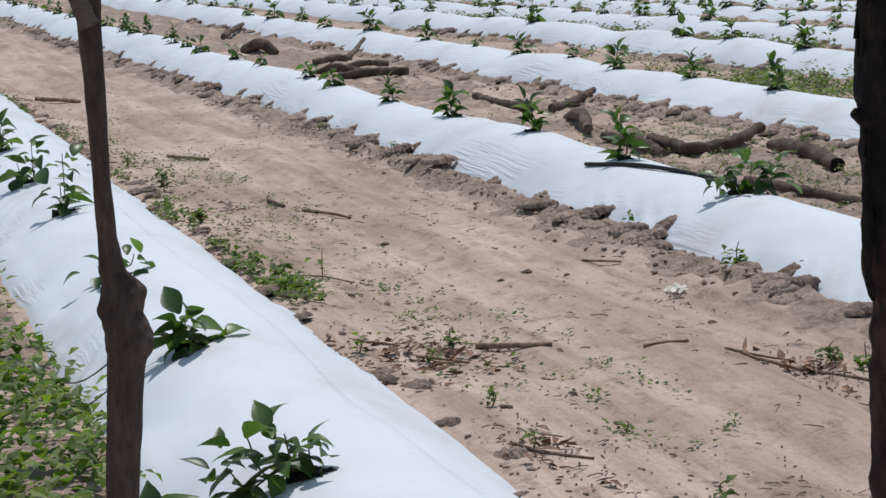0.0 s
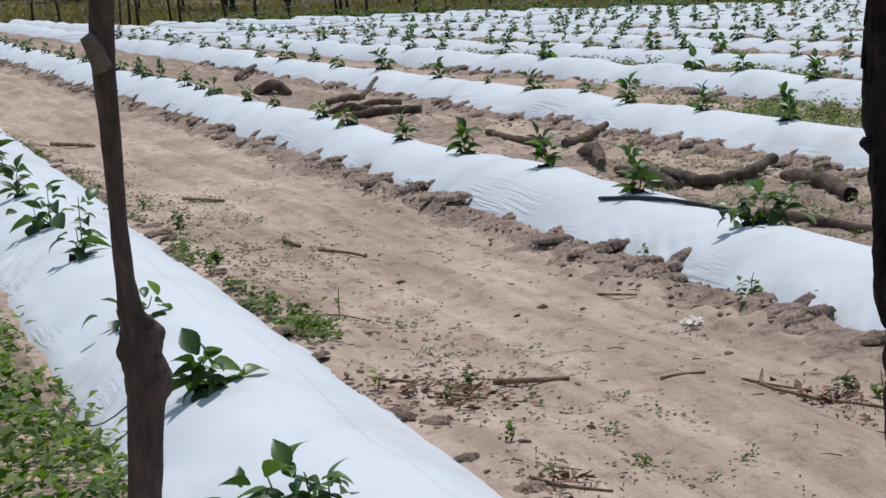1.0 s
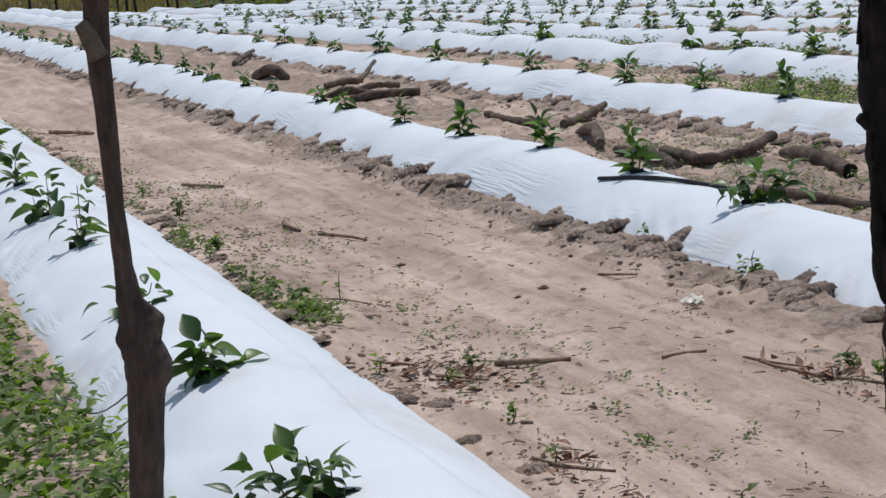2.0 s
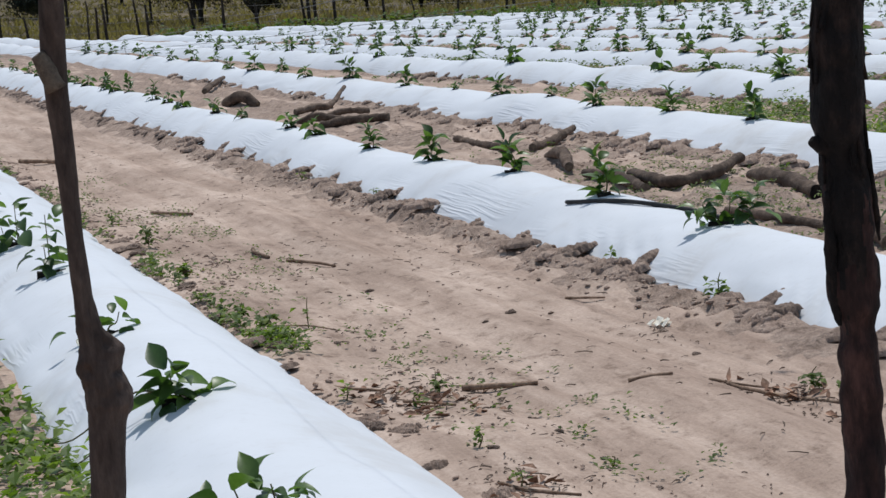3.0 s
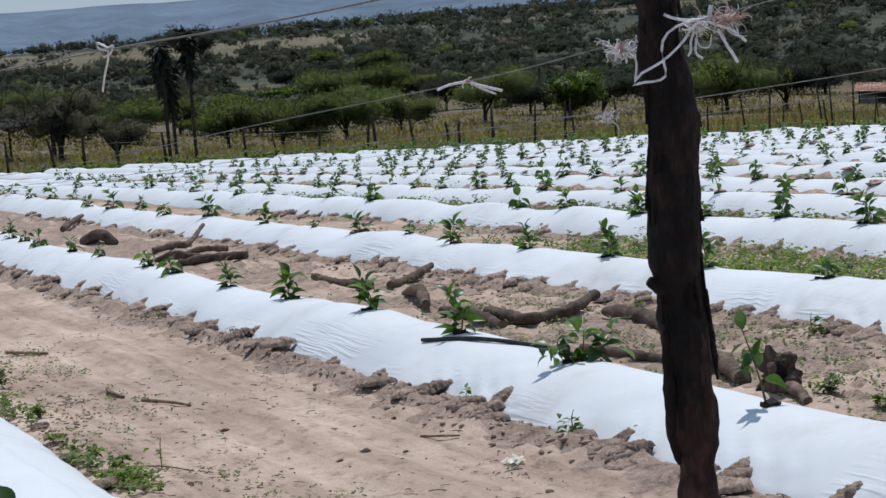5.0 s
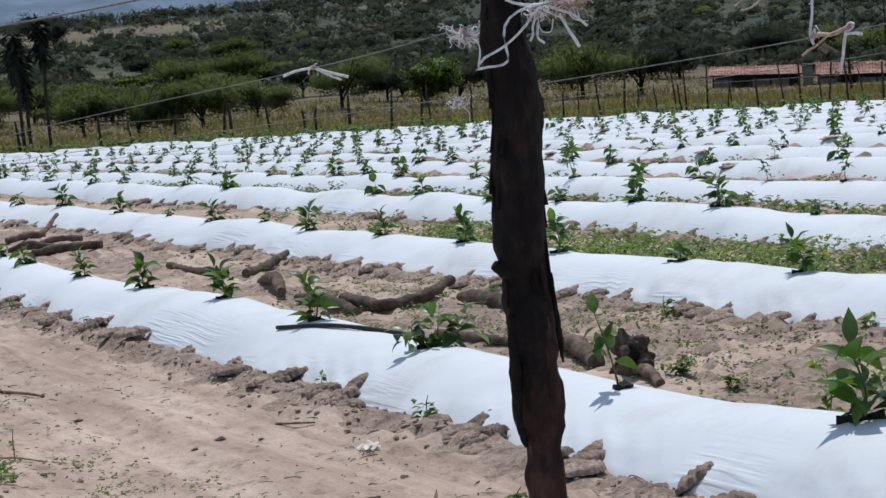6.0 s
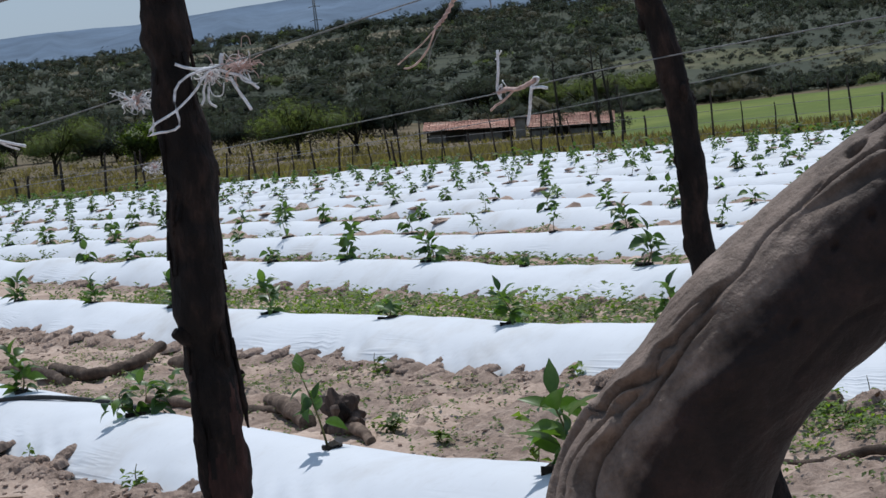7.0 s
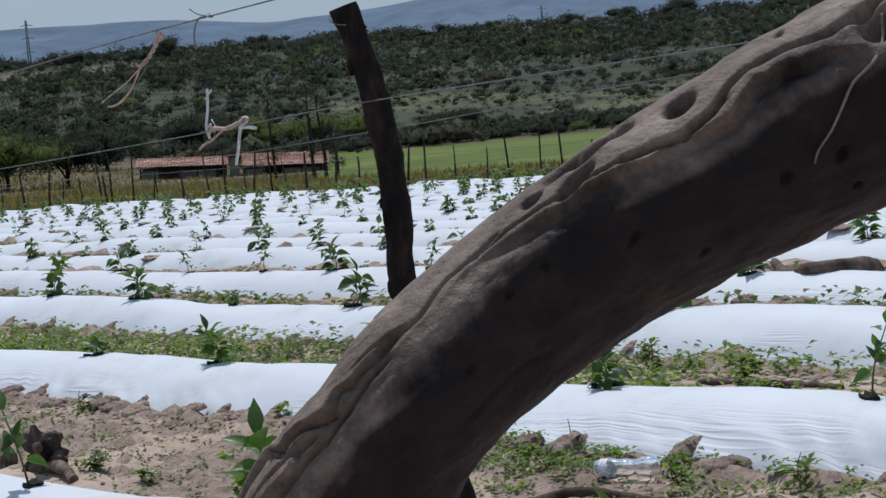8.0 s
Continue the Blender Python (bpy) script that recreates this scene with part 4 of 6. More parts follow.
def seedling(style, seed, split):
    stem, leaves = seedling_layout(style, seed)
    plant = base("seedling", pose(0, 0, -50), "young green vine seedling growing from a slit in white film", "plant", "seedlings in the beds")
    V, F = tube(stem, np.linspace(0.005, 0.002, len(stem)), 6)
    part("stem", make_mesh("stem", V, F, STEM), plant)
    part("planting_hole", HOLES[seed % 4], plant, "dark slit in the film", pose(0.01, 0, 0, 0, 0, seed * 40))
    pieces = []
    for kind, rx, ry, rz, at, size in leaves:
        V, F = LEAF_MESHES[kind]
        V = turned(V + (0.022, 0, 0), rx, ry, rz, (0, 0, 0), size)
        if split:
            part("leaf", make_mesh("leaf", V, F, LEAF_SOLO), plant, "", Matrix.Translation(at))
        else:
            pieces.append((V + at, F))
    if pieces:
        V, F = join(pieces)
        part("foliage", make_mesh("foliage", V, F, LEAF), plant)
    return plant


NEAR_KIND = {s: [seedling(s, 100 + 7 * i + 31 * j, True) for j in range(2)] for i, s in enumerate(STYLES)}
FAR_KIND = {s: [seedling(s, 300 + 7 * i + 31 * j, False) for j in range(2)] for i, s in enumerate(STYLES)}
PROTOTYPES = [p for d in (NEAR_KIND, FAR_KIND) for ps in d.values() for p in ps]


def plant_at(k, x, style, size=1.0, turn=None, dy=0.0, split=True):
    y = float(bed_y(k, x)) + dy
    kind = random.choice((NEAR_KIND if split else FAR_KIND)[style])
    m = Matrix.Translation((x, y, film_z(k, x, y) + 0.001)) @ pose(0, 0, 0, random.uniform(-4, 4), random.uniform(-4, 4), random.uniform(0, 360) if turn is None else turn) @ Matrix.Scale(size, 4)
    return copy_thing(kind, m)


def sprawling(k, x, dy, clusters, seed, label="dark green vine seedling sprawling over the white film"):
    """Stems creep from the slit to leafy tufts; clusters: (dx, dy, lift, spread, leaves, leaf length)."""
    rnd = random.Random(seed)
    y = float(bed_y(k, x)) + dy
    z = film_z(k, x, y)
    plant = base("seedling", pose(x, y, z), label, "plant", "seedlings in the beds")
    part("planting_hole", HOLES[seed % 4], plant, "dark slit in the film", pose(0, 0, 0.001, 0, 0, 80))
    for cx, cy, lift, spread, n, L in clusters:
        base_z = film_z(k, x + cx, y + cy) - z
        tip = (cx, cy, base_z + lift)
        V, F = tube(spline([(0, 0, -0.01), (cx * 0.3, cy * 0.3, 0.03), (cx * 0.75, cy * 0.75, base_z * 0.75 + 0.02 + lift * 0.2), tip], 16), np.linspace(0.0042, 0.002, 16), 6)
        part("stem", make_mesh("stem", V, F, STEM), plant)
        for i in range(n):
            V, F = LEAF_MESHES[rnd.randrange(6)]
            a = 137.5 * i + rnd.uniform(-30, 30)
            t = (i + 0.5) / n
            size = L * rnd.uniform(0.7, 1.15) / 0.1
            W = turned(V + (0.012, 0, 0), rnd.uniform(-45, 45), 25 - 95 * t * rnd.uniform(0.5, 1.0), a, (0, 0, 0), size)
            at = np.array((cx + spread * rnd.gauss(0, 0.35), cy + spread * rnd.gauss(0, 0.6), base_z + max(0.012, lift * (0.25 + 0.75 * t))))
            part("leaf", make_mesh("leaf", W, F, LEAF_SOLO), plant, "", Matrix.Translation(at))
    return plant


sprawling(1, -5.40, -0.13, ((0.0, -0.06, 0.12, 0.09, 15, 0.10), (0.0, -0.15, 0.165, 0.07, 13, 0.105), (0.0, -0.20, 0.12, 0.06, 8, 0.11), (-0.02, 0.0, 0.06, 0.05, 7, 0.095), (0.0, -0.33, 0.10, 0.07, 13, 0.11), (0.05, -0.38, 0.02, 0.06, 7, 0.10)), 131)
sprawling(1, -7.15, -0.12, ((0.0, -0.03, 0.10, 0.05, 14, 0.125), (0.0, -0.02, 0.03, 0.08, 9, 0.10), (-0.1, -0.36, 0.02, 0.05, 5, 0.10), (-0.3, -0.42, 0.09, 0.06, 5, 0.075)), 132)
sprawling(1, -8.85, -0.13, ((0.0, -0.05, 0.08, 0.06, 6, 0.11), (0.0, 0.06, 0.07, 0.06, 6, 0.10)), 133)
sprawling(1, -10.93, -0.10, ((0.0, 0.0, 0.27, 0.05, 11, 0.10), (0.0, -0.02, 0.14, 0.07, 5, 0.16), (0.0, 0.0, 0.04, 0.06, 6, 0.10)), 134)
sprawling(1, -12.45, -0.10, ((0.0, 0.0, 0.20, 0.09, 12, 0.12), (0.0, -0.08, 0.12, 0.12, 9, 0.13)), 135)
sprawling(2, -9.48, 0.0, ((0.0, 0.05, 0.13, 0.09, 22, 0.105), (0.03, 0.10, 0.08, 0.08, 12, 0.10), (0.0, -0.08, 0.10, 0.05, 9, 0.095)), 136, "bushy dark green vine seedling with curled leaves on white film")
for x, style, size, dy in ( (-14.3, "double", 1.0, -0.1), (-16.0, "bushy", 1.0, -0.1), (-17.6, "upright", 1.0, -0.1)):
    plant_at(1, x, style, size, None, dy)
BED2 = ((-4.5, "bushy", 1.0), (-6.10, "upright", 1.2), (-7.70, "tall", 1.05), (-10.92, "upright", 1.0), (-12.37, "upright", 0.95), (-13.9, "bushy", 0.95), (-15.35, "upright", 0.75), (-16.9, "low", 1.0), (-17.85, "low", 1.0), (-19.5, "low", 0.7), (-20.8, "low", 1.0), (-22.4, "rosette", 1.0), (-24.0, "upright", 0.8), (-25.6, "upright", 0.8), (-27.2, "bushy", 0.9), (-28.8, "low", 1.0), (-30.3, "bushy", 0.8), (-31.8, "low", 1.0), (-33.3, "bushy", 0.8), (-23.2, "low", 0.8), (-26.4, "low", 0.9), (-29.6, "low", 0.8))
for x, style, size in BED2:
    plant_at(2, x, style, size)
BED3 = ((-4.3, "upright", 1.0), (-5.75, "tall", 0.95), (-7.2, "bushy", 0.9), (-8.7, "upright", 0.9), (-10.16, "upright", 0.9), (-11.4, "low", 1.0), (-12.9, "upright", 1.0), (-14.32, "upright", 0.95), (-15.73, "upright", 0.8), (-17.27, "double", 1.0), (-18.3, "low", 0.7), (-19.7, "bushy", 0.9), (-21.0, "low", 0.6), (-22.7, "bushy", 0.9), (-24.9, "bushy", 1.1), (-26.9, "low", 1.0))
for x, style, size in BED3:
    plant_at(3, x, style, size)
BED4 = ((-4.9, "bushy", 0.9), (-6.3, "upright", 0.9), (-7.75, "tall", 0.8), (-9.31, "rosette", 1.1), (-10.8, "low", 1.0), (-12.25, "double", 1.15), (-13.7, "low", 0.8), (-14.96, "bushy", 1.1), (-16.24, "double", 1.05), (-17.6, "low", 1.0), (-18.85, "bushy", 1.1))
for x, style, size in BED4:
    plant_at(4, x, style, size)
_styles = list(STYLES)
for k in (2, 3, 4, 5, 6, 7, 8, 9):
    x = {2: -35.0, 3: -28.5, 4: -20.4}.get(k, -5.0 - 1.2 * (k - 5))
    end = float(fence_x(bed_y(k, -60))) + 5
    while x > max(end, -60 if k > 4 else -45):
        if random.random() < 0.93:
            plant_at(k, x + random.uniform(-0.15, 0.15), random.choice(["upright", "bushy", "bushy", "double", "tall", "low", "rosette"]), random.uniform(0.75, 1.15), None, random.uniform(-0.06, 0.06), k == 5 and x > -20)
        x -= 1.46 if k < 5 else 1.2
_far = []
_src = []
for ps in FAR_KIND.values():
    for p in ps:
        fo = [c for c in p.children if c.name.startswith("foliage")][0].data
        _src.append((np.array([v.co[:] for v in fo.vertices]), [tuple(q.vertices) for q in fo.polygons]))
for k in range(10, 20):
    x = -16.0 - 1.4 * (k - 10)
    end = float(fence_x(bed_y(k, -60))) + 4
    while x > end:
        V, F = random.choice(_src)
        y = float(bed_y(k, x)) + random.uniform(-0.05, 0.05)
        _far.append((turned(V, 0, 0, random.uniform(0, 360), (x, y, film_z(k, x, y)), random.uniform(0.8, 1.2)), F))
        x -= 1.15 * random.uniform(0.8, 1.2)
_V, _F = join(_far)
thing("far_seedlings", make_mesh("far_seedlings", _V, _F, LEAF), Matrix(), "rows of small green seedlings on the far beds", "plants", kind="stuff")
for p in PROTOTYPES:
    for c in list(p.children):
        bpy.data.objects.remove(c)
    bpy.data.objects.remove(p)


# ---- weeds and grass ----
def weed_pieces(spots, height, spread, leaves, size, seed):
    """Many small leafy stalks; spots: list of (x, y, z)."""
    rnd = random.Random(seed)
    out = []
    for x, y, z in spots:
        h = height * rnd.uniform(0.5, 1.3)
        for i in range(leaves):
            t = rnd.uniform(0.15, 1.0)
            a = rnd.uniform(0, 360)
            d = spread * rnd.random() * (0.4 + 0.6 * t)
            V, F = leaf_shape(size * rnd.uniform(0.6, 1.3), size * rnd.uniform(0.6, 0.85), rnd.uniform(0.2, 1.1), 0.3, 0.8, 2)
            out.append((turned(V, rnd.uniform(-30, 30), rnd.uniform(-50, 15), a, (x + d * math.cos(a), y + d * math.sin(a), z + h * t)), F))
    return out


def weed_patch(name, label, x0, x1, y0, y1, count, height, spread, leaves, size, mat, seed, lift=0.0, mask=None):
    rnd = random.Random(seed)
    spots = []
    while len(spots) < count:
        x, y = rnd.uniform(x0, x1), rnd.uniform(y0, y1)
        if vnoise(x * 1.1, y * 1.6, 0, seed) + rnd.uniform(-0.5, 0.5) < -0.1:
            continue
        if mask and not mask(x, y):
            continue
        spots.append((x, y))
    zs = top_z([p[0] for p in spots], [p[1] for p in spots])
    spots = [(p[0], p[1], float(z) + lift) for p, z in zip(spots, zs)]
    V, F = join(weed_pieces(spots, height, spread, leaves, size, seed))
    return thing(name, make_mesh(name, V, F, mat, False), Matrix(), label, "weeds", kind="stuff")


weed_patch("weed_patch", "bright green leafy weeds beside the film bed", -9.6, -5.0, 0.05, 0.84, 260, 0.13, 0.06, 8, 0.058, WEED, 201)
weed_patch("weed_patch", "low dull weeds on bare soil", -14, -5.0, 0.0, 0.85, 220, 0.05, 0.06, 8, 0.032, WEED, 202)
weed_patch("weed_patch", "small green weeds along the film edge", -22, -8.6, 1.79, 1.96, 120, 0.06, 0.05, 10, 0.034, WEED_DULL, 203)
weed_patch("weed_patch", "small green weeds at the film edge", -9.2, -6.3, 1.80, 1.96, 60, 0.04, 0.05, 8, 0.026, WEED, 211)
weed_patch("weed_patch", "sparse weeds on the sandy track verge", -18, -6.0, 1.95, 2.6, 240, 0.03, 0.08, 6, 0.020, WEED_DULL, 204)
weed_patch("weed_patch", "sparse weeds between the beds", -16, -4.5, 4.6, 5.7, 620, 0.03, 0.07, 7, 0.022, WEED_DULL, 205)
weed_patch("weed_patch", "green weeds between the beds", -8.0, -4.0, 5.15, 5.9, 640, 0.04, 0.08, 9, 0.028, WEED, 206, 0, lambda x, y: abs(x + 6.25) > 0.28 or y > 5.72)
weed_patch("weed_strip", "dense green weeds filling the gap between beds", -17.5, -3.5, 6.85, 7.95, 620, 0.13, 0.10, 11, 0.042, WEED, 207)
weed_patch("weed_strip", "dull green weeds mixed into the strip between beds", -19, -3.5, 6.85, 7.95, 520, 0.10, 0.10, 10, 0.042, WEED_DULL, 212)
weed_patch("weed_strip", "dull weeds in the gap between beds", -30, -6, 6.8, 8.0, 200, 0.06, 0.09, 8, 0.040, WEED_DULL, 208)
weed_patch("weed_strip", "low weeds in the gap between beds", -34, -4, 9.1, 10.2, 520, 0.12, 0.10, 8, 0.060, WEED_DULL, 209)
for _k in range(5, 14):
    _y = float(bed_y(_k, -20))
    weed_patch("weed_strip", "small dull weeds at the edge of a film bed", -46, -7, _y - 0.75, _y - 0.36, 230, 0.09, 0.09, 7, 0.055, WEED_DULL, 240 + _k)
weed_patch("weed_strip", "low weeds in the gap between beds", -36, -6, 11.4, 12.4, 300, 0.09, 0.09, 8, 0.050, WEED, 210)


def sprout(x, y, h, leaves, size, mat, label, seed, name="weed"):
    rnd = random.Random(seed)
    weed = base(name, pose(x, y, gz(x, y)), label, "weed")
    spread = h * 0.55
    V, F = tube(spline([(0, 0, -0.01), (rnd.uniform(-0.02, 0.02), rnd.uniform(-0.02, 0.02), h * 0.6), (rnd.uniform(-0.03, 0.03), 0, h)], 8), np.linspace(0.003, 0.0015, 8), 5)
    part("stem", make_mesh("stem", V, F, STEM), weed)
    V, F = join(weed_pieces([(0, 0, 0)], h, spread, leaves, size, seed))
    part("foliage", make_mesh("foliage", V, F, mat, False), weed)
    return weed


for _i, (x, y, h, n, s) in enumerate(((-5.49, 2.22, 0.05, 7, 0.035), (-8.5, 3.52, 0.10, 26, 0.04), (-9.95, 3.62, 0.07, 12, 0.035), (-6.82, 3.13, 0.08, 40, 0.03), (-6.7, 3.2, 0.09, 40, 0.03), (-6.24, 2.23, 0.035, 14, 0.02), (-7.75, 2.16, 0.07, 22, 0.03), (-7.5, 2.02, 0.05, 14, 0.03), (-9.5, 2.12, 0.13, 8, 0.035), (-12.9, 2.03, 0.11, 40, 0.045), (-11.6, 1.99, 0.09, 40, 0.04), (-10.05, 1.96, 0.07, 30, 0.04), (-9.6, 1.97, 0.06, 26, 0.05), (-7.75, 1.84, 0.05, 6, 0.04), (-14.3, 2.05, 0.09, 26, 0.04), (-8.7, 4.75, 0.08, 34, 0.05), (-8.3, 4.75, 0.06, 24, 0.04), (-7.35, 4.6, 0.20, 20, 0.07), (-10.5, 5.65, 0.12, 20, 0.045), (-9.0, 5.85, 0.07, 26, 0.04), (-6.96, 5.85, 0.13, 60, 0.035), (-7.3, 5.5, 0.07, 26, 0.035), (-6.1, 5.6, 0.10, 40, 0.04), (-5.6, 5.7, 0.12, 40, 0.04), (-8.6, 7.7, 0.16, 50, 0.05), (-7.9, 7.65, 0.15, 50, 0.05), (-8.2, 10.0, 0.2, 40, 0.06), (-6.4, 7.6, 0.2, 30, 0.07), (-15.5, 3.5, 0.07, 16, 0.03), (-13.6, 3.5, 0.06, 14, 0.03), (-12.5, 5.6, 0.1, 20, 0.04), (-6.6, 1.95, 0.05, 16, 0.025), (-6.05, 1.90, 0.05, 16, 0.02))):
    sprout(x, y, h, n, s, WEED if _i % 3 else WEED_DULL, "small green weed growing in the sandy soil", 400 + _i)


def grass_strip():
    """Dry tall grass beyond the fence."""
    rnd = random.Random(220)
    V, F = [], []
    az = np.array([rnd.uniform(-92, -40) for i in range(34000)])
    r = np.array([70 + 155 * rnd.random() ** 1.5 for i in range(34000)])
    X, Y = r * np.sin(np.radians(az)), r * np.cos(np.radians(az))
    ok = (X < fence_x(Y) - 0.2) & ((az < -56.5) | (r < 88)) & ((r < 190) | (az > -68))
    for x, y, z in zip(X[ok].tolist(), Y[ok].tolist(), land_z(X, Y)[ok].tolist()):
        for j in range(3):
            h = rnd.uniform(0.12, 0.42) * (1.2 if vnoise(x / 5, y / 5, 0, 23) > 0 else 0.7)
            a = rnd.uniform(0, math.pi)
            w = rnd.uniform(0.04, 0.10)
            lx, ly = rnd.uniform(-0.35, 0.35), rnd.uniform(-0.35, 0.35)
            n = len(V)
            V += [(x - w * math.cos(a), y - w * math.sin(a), z - 0.03), (x + w * math.cos(a), y + w * math.sin(a), z - 0.03), (x + lx, y + ly, z + h)]
            F.append((n, n + 1, n + 2))
    thing("dry_grass", make_mesh("dry_grass", V, F, STRAW, False), Matrix(), "tall dry brownish grass beyond the stake fence", "grass", kind="stuff")


grass_strip()
weed_patch("fence_weeds", "green weeds growing along the fence line", -92, -26, 14, 46, 420, 0.35, 0.3, 6, 0.22, WEED_DULL, 222, 0, lambda x, y: abs(x - float(fence_x(y)) - 0.6) < 1.3)


# ---- logs, sticks and clods ----
def log(points, radii, label, seed, name="log", mat=LOGBARK, rough=0.27, sink=0.022, count=60):
    p = np.array(points, float)
    x0, y0 = p[0][:2]
    z0 = gz(x0, y0)
    piece = base(name, pose(x0, y0, z0), label, name)
    q = np.array([(x - x0, y - y0, gz(x, y) - z0 + z - sink) for x, y, z in p])
    c = spline(q, count)
    r = 0.64 * np.interp(np.linspace(0, 1, count), np.linspace(0, 1, len(radii)), radii)
    V, F = tube(c, r, 18, True, rough, seed)
    ends = [1 if len(f) > 4 else 0 for f in F]
    part("bark", make_mesh("bark", V, [f for f, e in zip(F, ends) if not e], mat), piece)
    for s, i, j in ((0, 0, 1), (1, -1, -2)):
        d = c[i] - c[j]
        d /= np.linalg.norm(d)
        rim = V[:18] if s == 0 else V[-18:]
        cen = rim.mean(0) + d * 0.003
        W = np.vstack([rim, rim * 0.6 + cen * 0.4 + d * 0.002, cen[None]])
        G = [(a, (a + 1) % 18, 18 + (a + 1) % 18, 18 + a) for a in range(18)] + [(18 + a, 18 + (a + 1) % 18, 36) for a in range(18)]
        # A hollow end is a closed cap; its inner shade is only dark colour.
        part("cut_end", make_mesh("cut_end", W, G, BARK_DARK if "hollow" in label else CUTWOOD), piece, "dark hollow log end" if "hollow" in label else "sawn grey-brown log end")
    return piece


LOGS = (
    ([(-13.4, 5.02, 0.05), (-12.95, 4.95, 0.06), (-12.55, 4.95, 0.06), (-12.6, 5.2, 0.07), (-12.95, 5.53, 0.12)], [0.045, 0.055, 0.055, 0.05, 0.045], "grey forked branch log lying between the beds"),
    ([(-13.75, 4.86, 0.05), (-13.3, 4.9, 0.05), (-12.6, 4.8, 0.04)], [0.045, 0.055, 0.045], "short brown log beside a forked branch"),
    ([(-12.45, 5.39, 0.06), (-11.95, 5.36, 0.06), (-11.42, 5.30, 0.055)], [0.062, 0.068, 0.070], "thick brown log with a hollow dark end"),
    ([(-17.1, 5.04, 0.05), (-16.5, 5.08, 0.05), (-16.05, 5.14, 0.05)], [0.04, 0.05, 0.045], "grey branch log lying between the beds"),
    ([(-15.85, 5.22, 0.05), (-16.1, 5.45, 0.06), (-16.4, 5.72, 0.09)], [0.05, 0.05, 0.04], "short grey branch log with a raised end"),
    ([(-14.95, 5.03, 0.05), (-14.5, 4.97, 0.10), (-14.0, 4.84, 0.05)], [0.045, 0.06, 0.05], "curved short brown log on the soil"),
    ([(-20.6, 4.85, 0.06), (-20.45, 5.1, 0.07), (-20.27, 5.38, 0.07)], [0.055, 0.06, 0.055], "reddish brown log lying between the beds"),
    ([(-22.44, 5.04, 0.05), (-22.5, 5.25, 0.06), (-22.6, 5.42, 0.08), (-23.3, 5.75, 0.16)], [0.05, 0.055, 0.045, 0.028], "dark branch log with a raised end"),
    ([(-21.3, 4.8, 0.05), (-21.2, 4.95, 0.07), (-21.1, 5.15, 0.05)], [0.05, 0.06, 0.05], "short reddish brown log in the pile"),
    ([(-25.05, 4.88, 0.05), (-24.86, 5.02, 0.08), (-24.7, 5.15, 0.05)], [0.08, 0.10, 0.07], "rough dark chunk of wood lying between the beds"),
    ([(-21.6, 5.1, 0.05), (-21.5, 5.3, 0.06), (-21.4, 5.5, 0.05)], [0.045, 0.05, 0.04], "dark log lying in the pile"),
    ([(-28.2, 5.26, 0.05), (-29.0, 5.5, 0.1), (-30.0, 5.85, 0.14)], [0.055, 0.055, 0.04], "grey stick propped between the beds"),
    ([(-11.2, 4.70, 0.035), (-10.6, 4.72, 0.04), (-10.3, 4.80, 0.035), (-9.9, 4.80, 0.04)], [0.035, 0.04, 0.04, 0.03], "thin brown branch along the bed edge"),
    ([(-10.3, 4.95, 0.05), (-9.8, 4.80, 0.06), (-9.35, 4.68, 0.055)], [0.055, 0.065, 0.06], "thick brown log beside the film bed"),
    ([(-9.02, 4.62, 0.04), (-8.85, 4.66, 0.05), (-8.62, 4.60, 0.03)], [0.04, 0.045, 0.03], "short rough brown log piece"),
    ([(-6.55, 5.02, 0.02), (-6.40, 5.16, 0.045), (-6.2, 5.25, 0.05), (-5.9, 5.33, 0.03), (-5.4, 5.36, 0.03)], [0.02, 0.026, 0.026, 0.024, 0.02], "dark curved branch lying on weedy soil"),
    ([(-11.55, 11.42, 0.22), (-11.1, 11.1, 0.16), (-10.55, 10.72, 0.16), (-10.32, 10.85, 0.17), (-10.4, 11.15, 0.20)], [0.045, 0.05, 0.06, 0.085, 0.12], "pale bent branch lying between the beds"),
    ([(-22.3, 9.5, 0.06), (-21.0, 9.6, 0.07), (-19.0, 9.7, 0.07), (-16.5, 9.85, 0.06)], [0.05, 0.06, 0.06, 0.045], "long dark pole lying between the beds"),
    ([(-8.1, 7.55, 0.03), (-7.7, 7.6, 0.04), (-7.3, 7.65, 0.03)], [0.025, 0.03, 0.025], "dark stick lying among weeds"),
)
for _i, (p, r, label) in enumerate(LOGS):
    log(p, r, label, 500 + _i)


def standing_stump():
    x, y = -9.0, 4.68
    stump = base("stump", pose(x, y, gz(x, y)), "rough brown stump with a dark hollow side", "stump")
    V, F = blob(0.082, (1.1, 0.95, 1.15), 0.55, 530, 4, 2.2)
    part("bark", make_mesh("bark", V + (0, 0, 0.055), F, BARK_GREY, False), stump)
    # Solid near-black lump stands for the shade inside the stump's hollow.
    V, F = blob(0.05, (1, 0.6, 1.1), 0.3, 531, 2)
    part("hollow", make_mesh("hollow", V + (0.045, -0.035, 0.09), F, BARK_DARK), stump, "blackened hollow")
    return stump


standing_stump()


